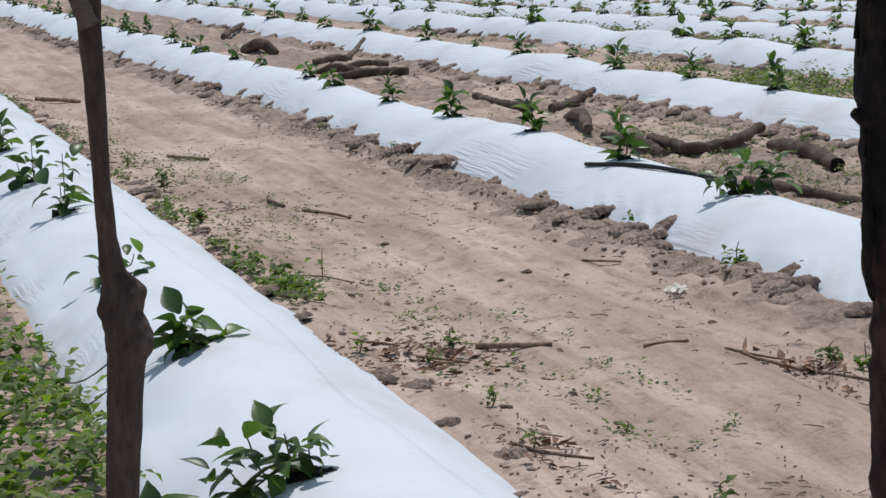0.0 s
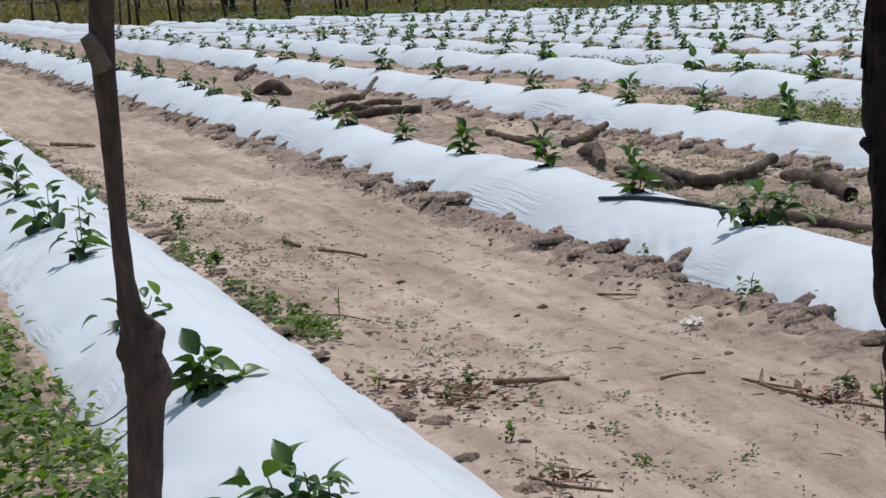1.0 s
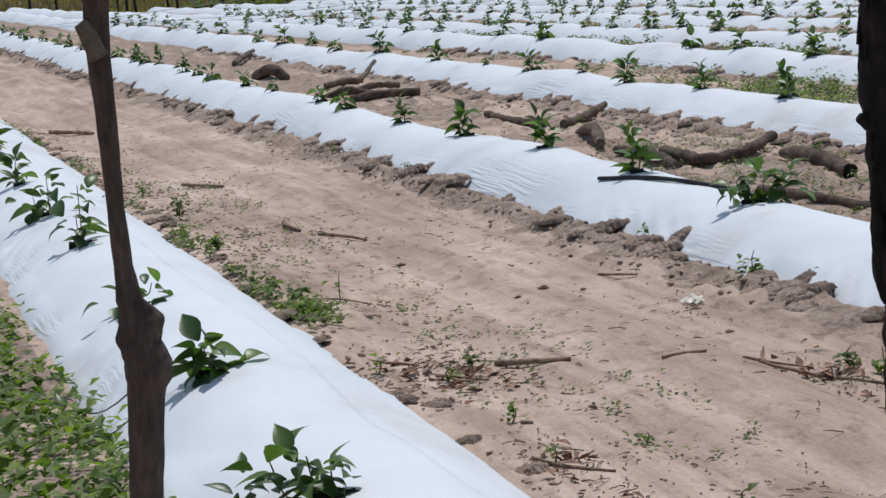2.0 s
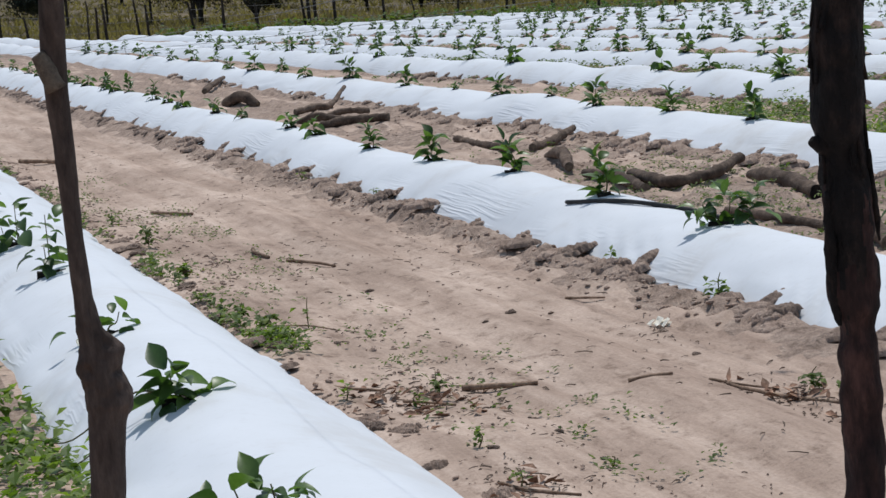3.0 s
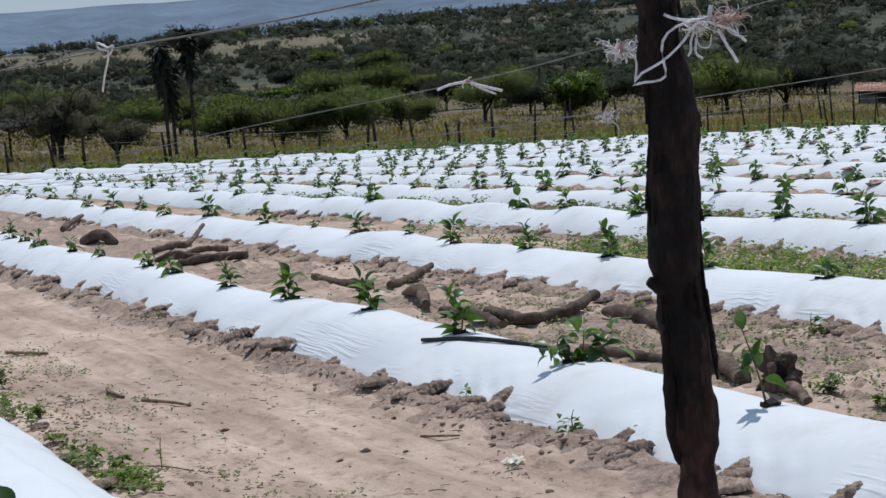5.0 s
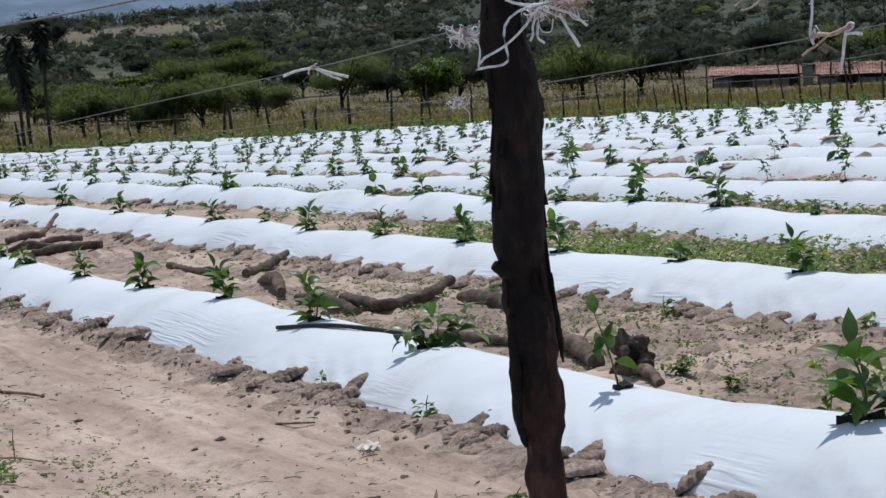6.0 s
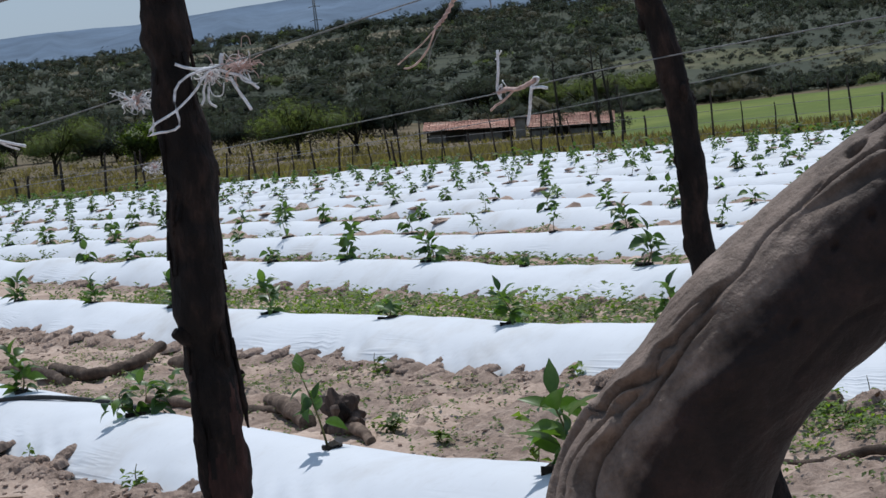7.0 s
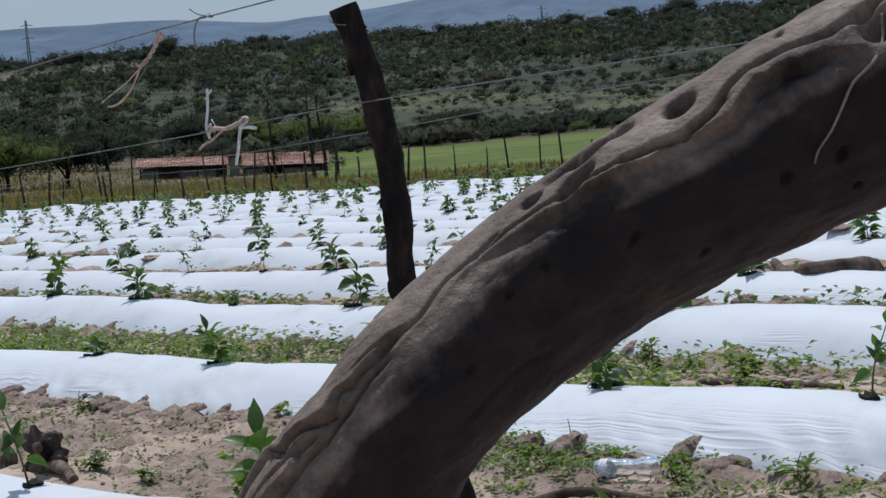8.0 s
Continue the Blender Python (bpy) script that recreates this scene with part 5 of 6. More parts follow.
def hose():
    V, F = tube(spline([(-11.05, 3.80, film_z(2, -11.05, 3.80) + 0.012), (-10.6, 3.93, film_z(2, -10.6, 3.93) + 0.014), (-10.15, 4.09, film_z(2, -10.15, 4.09) + 0.014), (-9.9, 4.2, film_z(2, -9.9, 4.2) + 0.02)], 30), np.linspace(0.010, 0.013, 30), 10, True, 0.1, 540)
    thing("dark_stick", make_mesh("dark_stick", V, F, PVC), Matrix(), "long straight black stick lying on the film", "stick")


hose()


def stick(x0, y0, x1, y1, r, label, seed, mat=STICK, arch=0.003, name="stick"):
    a, b = np.array((x0, y0, gz(x0, y0) + r * 0.7)), np.array((x1, y1, gz(x1, y1) + r * 0.7))
    rnd = random.Random(seed)
    mid = (a + b) / 2 + (rnd.uniform(-0.03, 0.03), rnd.uniform(-0.03, 0.03), arch)
    V, F = tube(spline([a, mid, b], 22), np.linspace(r, r * 0.65, 22), 9, True, 0.2, seed)
    return thing(name, make_mesh(name, V, F, mat), Matrix(), label, "stick", "sticks on the soil")


for _i, (x0, y0, x1, y1, r) in enumerate(((-7.75, 2.25, -7.60, 2.47, 0.012), (-7.34, 2.70, -7.27, 2.83, 0.008), (-6.80, 3.02, -7.10, 2.95, 0.009), (-6.75, 3.05, -6.45, 3.15, 0.007), (-7.2, 2.93, -6.95, 3.06, 0.005), (-7.6, 2.0, -7.4, 2.12, 0.006), (-8.05, 1.80, -7.85, 2.0, 0.006), (-12.4, 2.5, -12.0, 2.5, 0.012), (-11.8, 2.55, -11.4, 2.7, 0.009), (-9.6, 2.0, -9.3, 2.2, 0.004), (-6.1, 1.86, -5.9, 2.02, 0.006), (-15.0, 2.4, -14.4, 2.55, 0.012), (-8.0, 5.9, -7.9, 6.0, 0.012), (-6.4, 5.75, -6.2, 5.8, 0.010), (-7.2, 5.7, -7.05, 5.75, 0.010), (-20.5, 2.2, -20.0, 2.5, 0.02), (-9.4, 3.2, -9.2, 3.3, 0.006))):
    stick(x0, y0, x1, y1, r, "dry brown stick lying on the sandy soil", 550 + _i)


CLODS = []
for _s in range(5):
    _V, _F = blob(1.0, (1.2, 1.0, 0.7), 0.45, 600 + _s, 2, 1.8)
    CLODS.append(make_mesh("clod", _V, _F, CLOD, False))


def clod(x, y, r, me=None):
    m = Matrix.Translation((x, y, gz(x, y) + r * 0.18)) @ pose(0, 0, 0, 0, 0, random.uniform(0, 360)) @ Matrix.Diagonal((r * 0.95, r * 0.8, r * 0.6, 1))
    return thing("soil_clod", me or random.choice(CLODS), m, "crumbly brown soil clod lying on the sand", "clod", "soil clods")


for x, y, r in ((-10.5, 2.64, 0.020), (-9.05, 2.85, 0.024), (-7.73, 3.10, 0.016), (-8.98, 2.72, 0.014), (-6.54, 1.98, 0.016), (-9.2, 1.86, 0.04), (-9.0, 1.84, 0.04), (-8.85, 1.84, 0.035), (-12.6, 1.92, 0.05), (-12.8, 1.93, 0.05), (-7.25, 1.78, 0.03), (-7.1, 1.78, 0.03), (-11.0, 1.90, 0.04), (-10.6, 1.90, 0.035)):
    clod(x, y, r)
for _i in range(36):
    _x = -4.5 - 14 * random.random() ** 1.2
    clod(_x, random.choice((random.uniform(1.85, 2.3), random.uniform(2.0, 3.5), random.uniform(4.5, 5.75), random.uniform(5.3, 5.8))), random.uniform(0.007, 0.015))


def crumbs():
    """Fine crumbs and twigs scattered on the track and the strips."""
    rnd = random.Random(620)
    spots = []
    while len(spots) < 3000:
        x = -4.6 - 16 * rnd.random() ** 1.3
        y = rnd.choice((rnd.uniform(1.8, 3.65), rnd.uniform(4.4, 5.9), rnd.uniform(5.4, 5.95), rnd.uniform(1.8, 2.4), rnd.uniform(3.35, 3.72)))
        if vnoise(x * 1.5, y * 2.5, 0, 26) < rnd.uniform(-0.6, 0.5) or (2.3 < y < 3.3 and rnd.random() < 0.6):
            continue
        spots.append((x, y))
    for i in range(1000):
        x = -4.6 - 16 * rnd.random() ** 1.3
        if vnoise(x * 2.1, 0, 0, 30) < rnd.uniform(-0.6, 0.6):
            continue
        spots.append((x, float(bed_y(1, x) + bed_half(1, np.array([x]))[0]) + abs(rnd.gauss(0, 0.05)) - 0.01))
    zs = top_z([p[0] for p in spots], [p[1] for p in spots])
    shapes = [blob(1.0, (1, 1, 0.7), 0.4, j, 0) for j in range(17)]
    shapes = [(V, np.array(F)) for V, F in shapes]
    out = []
    for i, ((x, y), z) in enumerate(zip(spots, zs)):
        V, F = shapes[i % 17]
        big = 1.2 if 3.3 < y < 3.75 or y > 5.4 else 0.55 if 2.3 < y < 3.3 else 0.85
        out.append((turned(V * (rnd.uniform(0.8, 2.2), 1, 1), 0, 0, rnd.uniform(0, 360), (x, y, float(z) + 0.003), rnd.uniform(0.004, 0.013) * (1.2 if i >= 3000 else big) * (0.5 if x > -8 else 0.9)), F))
    V, F = join(out)
    thing("soil_crumbs", make_mesh("soil_crumbs", V, F, CLOD, False), Matrix(), "loose crumbs of brown soil on the sand", "crumbs", kind="stuff")


crumbs()


def debris():
    """Dark dry twigs and bits of straw strewn over the sand in loose drifts."""
    rnd = random.Random(660)
    spots = []
    while len(spots) < 1500:
        x = -4.6 - 17 * rnd.random() ** 1.25
        y = rnd.choice((rnd.uniform(1.85, 3.6), rnd.uniform(1.85, 2.6), rnd.uniform(3.2, 3.7), rnd.uniform(4.5, 5.9)))
        if vnoise(x * 0.9, y * 3.2, 0, 27) + 0.6 * vnoise(x * 3, y * 7, 0, 29) < rnd.uniform(-0.1, 0.9):
            continue
        spots.append((x, y))
    for cx, cy, n, sx, sy in ((-7.7, 2.08, 150, 0.26, 0.13), (-6.75, 3.05, 110, 0.22, 0.08), (-6.05, 1.95, 60, 0.14, 0.08), (-9.3, 2.35, 50, 0.3, 0.15), (-11.5, 2.5, 50, 0.4, 0.12), (-8.3, 3.15, 30, 0.15, 0.05), (-5.4, 2.5, 50, 0.2, 0.15), (-14.5, 2.4, 50, 0.5, 0.2)):
        spots += [(cx + rnd.gauss(0, sx), cy + rnd.gauss(0, sy)) for i in range(n)]
    zs = top_z([p[0] for p in spots], [p[1] for p in spots])
    out = []
    for (x, y), z in zip(spots, zs):
        L, r = rnd.uniform(0.006, 0.04) * rnd.choice((1, 1, 1.8)), rnd.uniform(0.001, 0.0024)
        a = rnd.gauss(-0.6, 0.8)
        d = np.array((math.cos(a), math.sin(a), rnd.uniform(-0.1, 0.2))) * L
        V, F = tube([(0, 0, 0), d * 0.5 + (0, rnd.uniform(-0.1, 0.1) * L, 0.003), d], [r, r, r * 0.5], 4)
        out.append((V + (x, y, float(z) + r), F))
    V, F = join(out)
    thing("plant_debris", make_mesh("plant_debris", V, F, LOGBARK, False), Matrix(), "dark dry twigs and straw bits strewn on the sand", "debris", kind="stuff")


debris()


def dead_leaves():
    rnd = random.Random(630)
    for cx, cy, n, s in ((-7.6, 2.02, 70, 0.24), (-6.05, 1.92, 22, 0.14), (-6.85, 3.03, 34, 0.14), (-12.0, 2.0, 16, 0.25), (-6.5, 5.7, 14, 0.4)):
        for i in range(n):
            x, y = cx + rnd.gauss(0, s), cy + rnd.gauss(0, s * 0.45)
            V, F = leaf_shape(rnd.uniform(0.03, 0.065), rnd.uniform(0.015, 0.03), rnd.uniform(-0.8, 0.8), 0.6, 0.8, 3)
            thing("dead_leaf", make_mesh("dead_leaf", V, F, DEADLEAF), Matrix.Translation((x, y, gz(x, y) + 0.008)) @ pose(0, 0, 0, rnd.uniform(-40, 40), rnd.uniform(-30, 30), rnd.uniform(0, 360)), "curled dry brown dead leaf on the soil", "leaf", "dead leaves")


dead_leaves()


def litter():
    rnd = random.Random(640)
    x, y = -8.40, 3.22
    paper = base("paper_scrap", pose(x, y, gz(x, y)), "crumpled cream scrap of paper on the sandy track", "litter")
    for i, (dx, dy, s) in enumerate(((0, 0, 0.026), (0.03, 0.015, 0.024), (-0.022, -0.02, 0.018), (0.05, 0.025, 0.013))):
        n = 7
        g = np.linspace(-1, 1, n)
        X, Y = np.meshgrid(g, g)
        Z = 0.18 * fbm(X * 1.2 + i, Y * 1.2, 0, 641 + i, 2) + 0.45 + 0.5 * Y
        V = np.stack([X * 1.1, Y * 0.6, Z], -1).reshape(-1, 3) * s
        q = np.arange(n * n).reshape(n, n)
        F = np.stack([q[:-1, :-1], q[1:, :-1], q[1:, 1:], q[:-1, 1:]], -1).reshape(-1, 4)
        part("fold", make_mesh("fold", V + (dx, dy, 0.006), F, LITTER, False), paper)
    return paper


litter()


def bottle():
    x0, y0, x1, y1 = -6.43, 5.52, -6.20, 5.63
    a = math.degrees(math.atan2(y1 - y0, x1 - x0))
    pet = base("plastic_bottle", pose(x0, y0, gz(x0, y0) + 0.035, 0, -3, a), "crushed clear plastic bottle lying on weedy soil", "bottle")
    prof = [(0, 0.012), (0.002, 0.032), (0.02, 0.036), (0.07, 0.036), (0.09, 0.033), (0.12, 0.034), (0.15, 0.026), (0.17, 0.033), (0.21, 0.034), (0.235, 0.026), (0.245, 0.01)]
    P2 = spline([(t, 0, r) for t, r in prof], 60)
    V, F = tube(np.stack([P2[:, 0], 0 * P2[:, 0], 0 * P2[:, 0]], -1), P2[:, 2], 26, True, 0.10, 650)
    part("bottle_body", make_mesh("bottle_body", V, F, BOTTLE), pet)
    V, F = tube([(0.022, 0, 0), (0.040, 0, 0), (0.055, 0, 0)], [0.0372, 0.0376, 0.0372], 26, False)
    label = part("paper_label", make_mesh("paper_label", V, F, STRING), pet, "torn white bottle label")
    for q in range(5):
        ang = np.linspace(-2.6 + 0.75 * q, -2.1 + 0.75 * q, 7)
        W = [(t, 0.0384 * math.cos(b), 0.0384 * math.sin(b)) for t in (0.030, 0.046) for b in ang]
        part("print_bar", make_mesh("print_bar", W, [(i, i + 1, i + 8, i + 7) for i in range(6)], LABELBLUE), label)
    return pet


bottle()


# ---- wires and their ties ----
def wire(points, r, label):
    V, F = tube(spline(points, 80), r, 8)
    return thing("trellis_wire", make_mesh("trellis_wire", V, F, WIRE), Matrix(), label, "wire", "trellis wires")


wire([(-4.36, 0.600, 1.548), (-3.7, 0.60, 1.552), (-2.5, 0.60, 1.554), (-1.4, 0.60, 1.556), (0.5, 0.60, 1.60), (3, 0.60, 1.7)], 0.0009, "grey trellis wire tied to the crooked post")
wire([(-34, 1.76, 0.62), (-18, 1.74, 0.98), (-10, 1.72, 1.23), (-7.8, 1.72, 1.316), (-6.18, 1.72, 1.394), (-4.44, 1.72, 1.471), (-3.76, 1.72, 1.512), (-3.06, 1.72, 1.561), (-2.47, 1.72, 1.600), (-1.2, 1.72, 1.66), (1.0, 1.75, 1.75)], 0.0010, "grey trellis wire running past the charred post")
wire([(-40, 3.6, 0.35), (-20, 3.5, 0.86), (-10, 3.45, 1.21), (-6.97, 3.45, 1.336), (-5.56, 3.45, 1.404), (-4.64, 3.45, 1.456), (-3.36, 3.45, 1.504), (-1.5, 3.45, 1.57), (2, 3.45, 1.7)], 0.0015, "grey trellis wire crossing the leaning post")
wire([(-45, 5.9, 0.1), (-24, 5.85, 0.65), (-11.45, 5.8, 1.143), (-8.08, 5.8, 1.30), (-6.12, 5.8, 1.42), (-3, 5.8, 1.52), (2, 5.8, 1.66)], 0.0016, "thin grey trellis wire over the third bed")


def strand(points, r, mat, parent, name="strand"):
    V, F = tube(spline(points, 26), r, 6, True, 0.15, 7)
    return part(name, make_mesh(name, V, F, mat), parent)


def string_bundle(x, y, z, n, size, seed, label, tan=0.3, tails=()):
    """Frayed plastic string knotted round the wire."""
    rnd = random.Random(seed)
    tie = base("string_tie", pose(x, y, z), label, "string", "string ties on the wires")
    V, F = blob(min(0.007, size * 0.25), (1.8, 1, 1), 0.4, seed, 2)
    part("knot", make_mesh("knot", V, F, STRING_TAN), tie)
    for i in range(n):
        a, b = rnd.uniform(0, 2 * math.pi), math.asin(rnd.uniform(-0.95, 0.75))
        L = size * rnd.uniform(0.35, 1.0) ** 0.8
        d = np.array((math.cos(a) * math.cos(b), math.sin(a) * math.cos(b), math.sin(b)))
        curl = np.array((rnd.gauss(0, 1), rnd.gauss(0, 1), rnd.gauss(0, 1)))
        curl -= d * curl.dot(d)
        curl *= L * rnd.uniform(0.1, 0.35)
        start = np.array((rnd.gauss(0, 0.2), rnd.gauss(0, 0.35), rnd.gauss(0, 0.12))) * size
        strand([start * 0.4, start + d * L * 0.45 + curl, start + d * L * 0.85 + curl * 0.3, start + d * L * 0.95 - curl * 0.8], rnd.choice((0.0004, 0.0005, 0.0007, 0.0012)), STRING_TAN if rnd.random() < tan else STRING, tie)
    for pts, r, m in tails:
        strand(pts, r, m, tie, "tail")
    return tie


string_bundle(-3.3980, 1.7290, 1.5320, 55, 0.024, 701, "frayed white string bundle with a hanging loop on the charred post", 0.1, (
    ([(0.0320, -0.0010, 0.0090), (0.0240, -0.0200, 0.0080), (0.0120, -0.0450, 0.0000), (0.0050, -0.0620, -0.0150), (0.0030, -0.0670, -0.0380), (0.0040, -0.0630, -0.0630), (0.0030, -0.0660, -0.0770), (-0.0040, -0.0820, -0.0810), (-0.0110, -0.0980, -0.0810), (-0.0160, -0.1110, -0.0840), (-0.0120, -0.1010, -0.0690), (-0.0060, -0.0870, -0.0610), (0.0010, -0.0700, -0.0530), (0.0090, -0.0530, -0.0400), (0.0170, -0.0340, -0.0220), (0.0240, -0.0190, -0.0010), (0.0310, -0.0040, 0.0090)], 0.0022, STRING),
    ([(0.0220, 0.0010, 0.0090), (0.0110, -0.0240, 0.0100), (0.0030, -0.0420, 0.0150), (-0.0030, -0.0550, 0.0220)], 0.0026, STRING),
    ([(0.0130, 0.0050, 0.0110), (0.0170, 0.0130, 0.0110), (0.0180, 0.0150, 0.0200), (0.0190, 0.0170, 0.0300)], 0.0036, STRING),
    ([(0.0220, 0.0240, -0.0080), (0.0270, 0.0350, -0.0340), (0.0300, 0.0410, -0.0460), (0.0330, 0.0490, -0.0640)], 0.0028, STRING),
    ([(0.0150, 0.0100, 0.0060), (0.0210, 0.0220, -0.0010), (0.0300, 0.0430, -0.0110), (0.0400, 0.0630, -0.0320)], 0.0024, STRING),
    ([(-0.0020, -0.0030, -0.0010), (-0.0050, -0.0110, -0.0240), (-0.0060, -0.0120, -0.0380), (-0.0080, -0.0170, -0.0470)], 0.002, STRING),
    ([(-0.0020, -0.0030, -0.0010), (0.0000, 0.0000, -0.0310), (0.0060, 0.0140, -0.0350), (0.0090, 0.0190, -0.0160)], 0.0009, STRING),
    ([(-0.0020, -0.0030, -0.0190), (-0.0030, -0.0050, -0.0420), (0.0020, 0.0040, -0.0530)], 0.002, STRING)))
string_bundle(-3.3780, 1.7740, 1.5390, 75, 0.032, 708, "frizzy faded pink string knotted on the wire", 0.8, (([(-0.0100, -0.0230, 0.0010), (-0.0040, -0.0090, 0.0050), (0.0010, 0.0000, 0.0020)], 0.003, STRING), ([(-0.0170, -0.0380, 0.0060), (-0.0190, -0.0420, 0.0180), (-0.0220, -0.0480, 0.0250)], 0.0009, STRING_TAN), ([(0.0030, 0.0050, 0.0290), (0.0040, 0.0080, 0.0440), (0.0080, 0.0160, 0.0440), (0.0090, 0.0190, 0.0310)], 0.0007, STRING_TAN)))
string_bundle(-3.69, 1.72, 1.507, 70, 0.032, 702, "frayed white string bundle hanging on the wire", 0.15, (([(0, 0, 0), (0.02, 0.02, -0.02), (0.01, 0.02, -0.06)], 0.0018, STRING),))
string_bundle(-4.44, 1.72, 1.472, 3, 0.02, 703, "short white tape knotted on the wire", 0.0, (
    ([(0, 0, 0), (-0.02, -0.03, -0.004), (-0.03, -0.055, -0.012)], 0.0028, STRING), ([(0, 0, 0), (0.01, 0.02, -0.01), (0.03, 0.06, -0.025)], 0.0032, STRING), ([(0, 0, 0), (0.01, 0.03, -0.02), (0.02, 0.05, -0.03)], 0.0022, STRING)))
string_bundle(-2.5080, 0.6000, 1.5560, 3, 0.006, 704, "white string tie hanging from the near wire", 0.2, (
    ([(0.0000, 0.0000, 0.0000), (-0.0030, 0.0000, -0.0110), (-0.0300, 0.0000, -0.0290), (-0.0490, 0.0000, -0.0460)], 0.0011, STRING), ([(0.0000, 0.0000, 0.0000), (-0.0490, 0.0000, 0.0070), (-0.0470, 0.0000, 0.0010), (-0.0010, 0.0000, -0.0030)], 0.0012, STRING), ([(0.0000, 0.0000, 0.0000), (0.0300, 0.0000, 0.0010), (0.0080, 0.0000, -0.0070), (-0.0220, 0.0000, -0.0090)], 0.0012, STRING)))
string_bundle(-5.3460, 3.4500, 1.4210, 10, 0.03, 705, "pale string tie with upright and hanging ends", 0.75, (
    ([(-0.0290, 0.0000, -0.0240), (-0.0420, 0.0000, 0.0040), (-0.0250, 0.0000, 0.0540), (-0.0170, 0.0000, 0.1050)], 0.004, STRING),
    ([(-0.0330, 0.0000, 0.0810), (-0.0180, 0.0000, 0.0880), (0.0020, 0.0000, 0.1020)], 0.0018, STRING),
    ([(-0.0370, 0.0000, 0.0040), (-0.0160, 0.0000, 0.0130), (-0.0320, 0.0000, -0.0160), (-0.0420, 0.0000, 0.0040)], 0.0025, STRING),
    ([(0.0370, 0.0000, -0.0060), (-0.0250, 0.0000, -0.0310), (-0.0610, 0.0000, -0.0400), (-0.0880, 0.0000, -0.0520)], 0.003, STRING_TAN),
    ([(-0.0390, 0.0000, -0.0060), (0.0100, 0.0000, 0.0000), (0.0570, 0.0000, -0.0020), (0.1150, 0.0000, 0.0080), (0.1540, 0.0000, 0.0180)], 0.006, STRING_TAN),
    ([(0.1290, 0.0000, 0.0070), (0.1460, 0.0000, 0.0230), (0.1680, 0.0000, 0.0200), (0.1560, 0.0000, 0.0080), (0.1320, 0.0000, 0.0020)], 0.0032, STRING),
    ([(0.1270, 0.0000, -0.0030), (0.1680, 0.0000, -0.0030), (0.2020, 0.0000, -0.0070)], 0.0042, STRING),
    ([(0.1300, 0.0000, 0.0020), (0.1160, 0.0000, -0.0320), (0.1060, 0.0000, -0.0610), (0.0890, 0.0000, -0.0980)], 0.0044, STRING)))
string_bundle(-2.5920, 1.7200, 1.5860, 10, 0.010, 706, "twisted tan string hanging from the wire knot", 0.9, (
    ([(0.0000, 0.0000, 0.0010), (0.0010, 0.0000, -0.0020), (-0.0090, 0.0000, -0.0040), (-0.0130, 0.0000, -0.0090), (-0.0100, 0.0000, -0.0120), (-0.0200, 0.0000, -0.0150), (-0.0300, 0.0000, -0.0200), (-0.0290, 0.0000, -0.0240), (-0.0350, 0.0000, -0.0270), (-0.0480, 0.0000, -0.0300), (-0.0490, 0.0000, -0.0340), (-0.0520, 0.0000, -0.0350), (-0.0650, 0.0000, -0.0370)], 0.0016, STRING_TAN),
    ([(0.0010, 0.0000, 0.0030), (-0.0070, 0.0000, -0.0020), (-0.0040, 0.0000, -0.0060), (-0.0080, 0.0000, -0.0080), (-0.0180, 0.0000, -0.0110), (-0.0200, 0.0000, -0.0170), (-0.0220, 0.0000, -0.0200), (-0.0340, 0.0000, -0.0230), (-0.0400, 0.0000, -0.0280), (-0.0390, 0.0000, -0.0310), (-0.0500, 0.0000, -0.0320), (-0.0600, 0.0000, -0.0360), (-0.0590, 0.0000, -0.0390)], 0.0016, STRING_TAN),
    ([(-0.0620, 0.0000, -0.0380), (-0.0900, 0.0000, -0.0640), (-0.1220, 0.0000, -0.0800), (-0.1460, 0.0000, -0.0850), (-0.1590, 0.0000, -0.0850)], 0.0013, STRING_TAN),
    ([(-0.0650, 0.0000, -0.0400), (-0.1030, 0.0000, -0.0560), (-0.1420, 0.0000, -0.0680), (-0.1760, 0.0000, -0.0790)], 0.0008, STRING_TAN),
    ([(-0.0470, 0.0000, -0.0390), (-0.0800, 0.0000, -0.0640), (-0.0960, 0.0000, -0.0910)], 0.0006, WIRE)))
string_bundle(-2.4690, 1.7200, 1.6000, 6, 0.006, 709, "dark wire knot with a hooked end", 1.0, (
    ([(0.0080, 0.0000, -0.0010), (-0.0250, 0.0000, -0.0010), (-0.0400, 0.0000, -0.0180), (-0.0400, 0.0000, -0.0380)], 0.0011, WIRE), ([(0.0000, 0.0000, 0.0000), (-0.0270, 0.0000, 0.0050), (-0.0460, 0.0000, 0.0130)], 0.0008, WIRE)))
string_bundle(-7.755, 3.45, 1.283, 55, 0.042, 707, "small frayed white string bundle on the far wire", 0.2, (([(0, 0, 0), (0.02, 0.03, -0.04), (0.02, 0.03, -0.07)], 0.0012, STRING),))


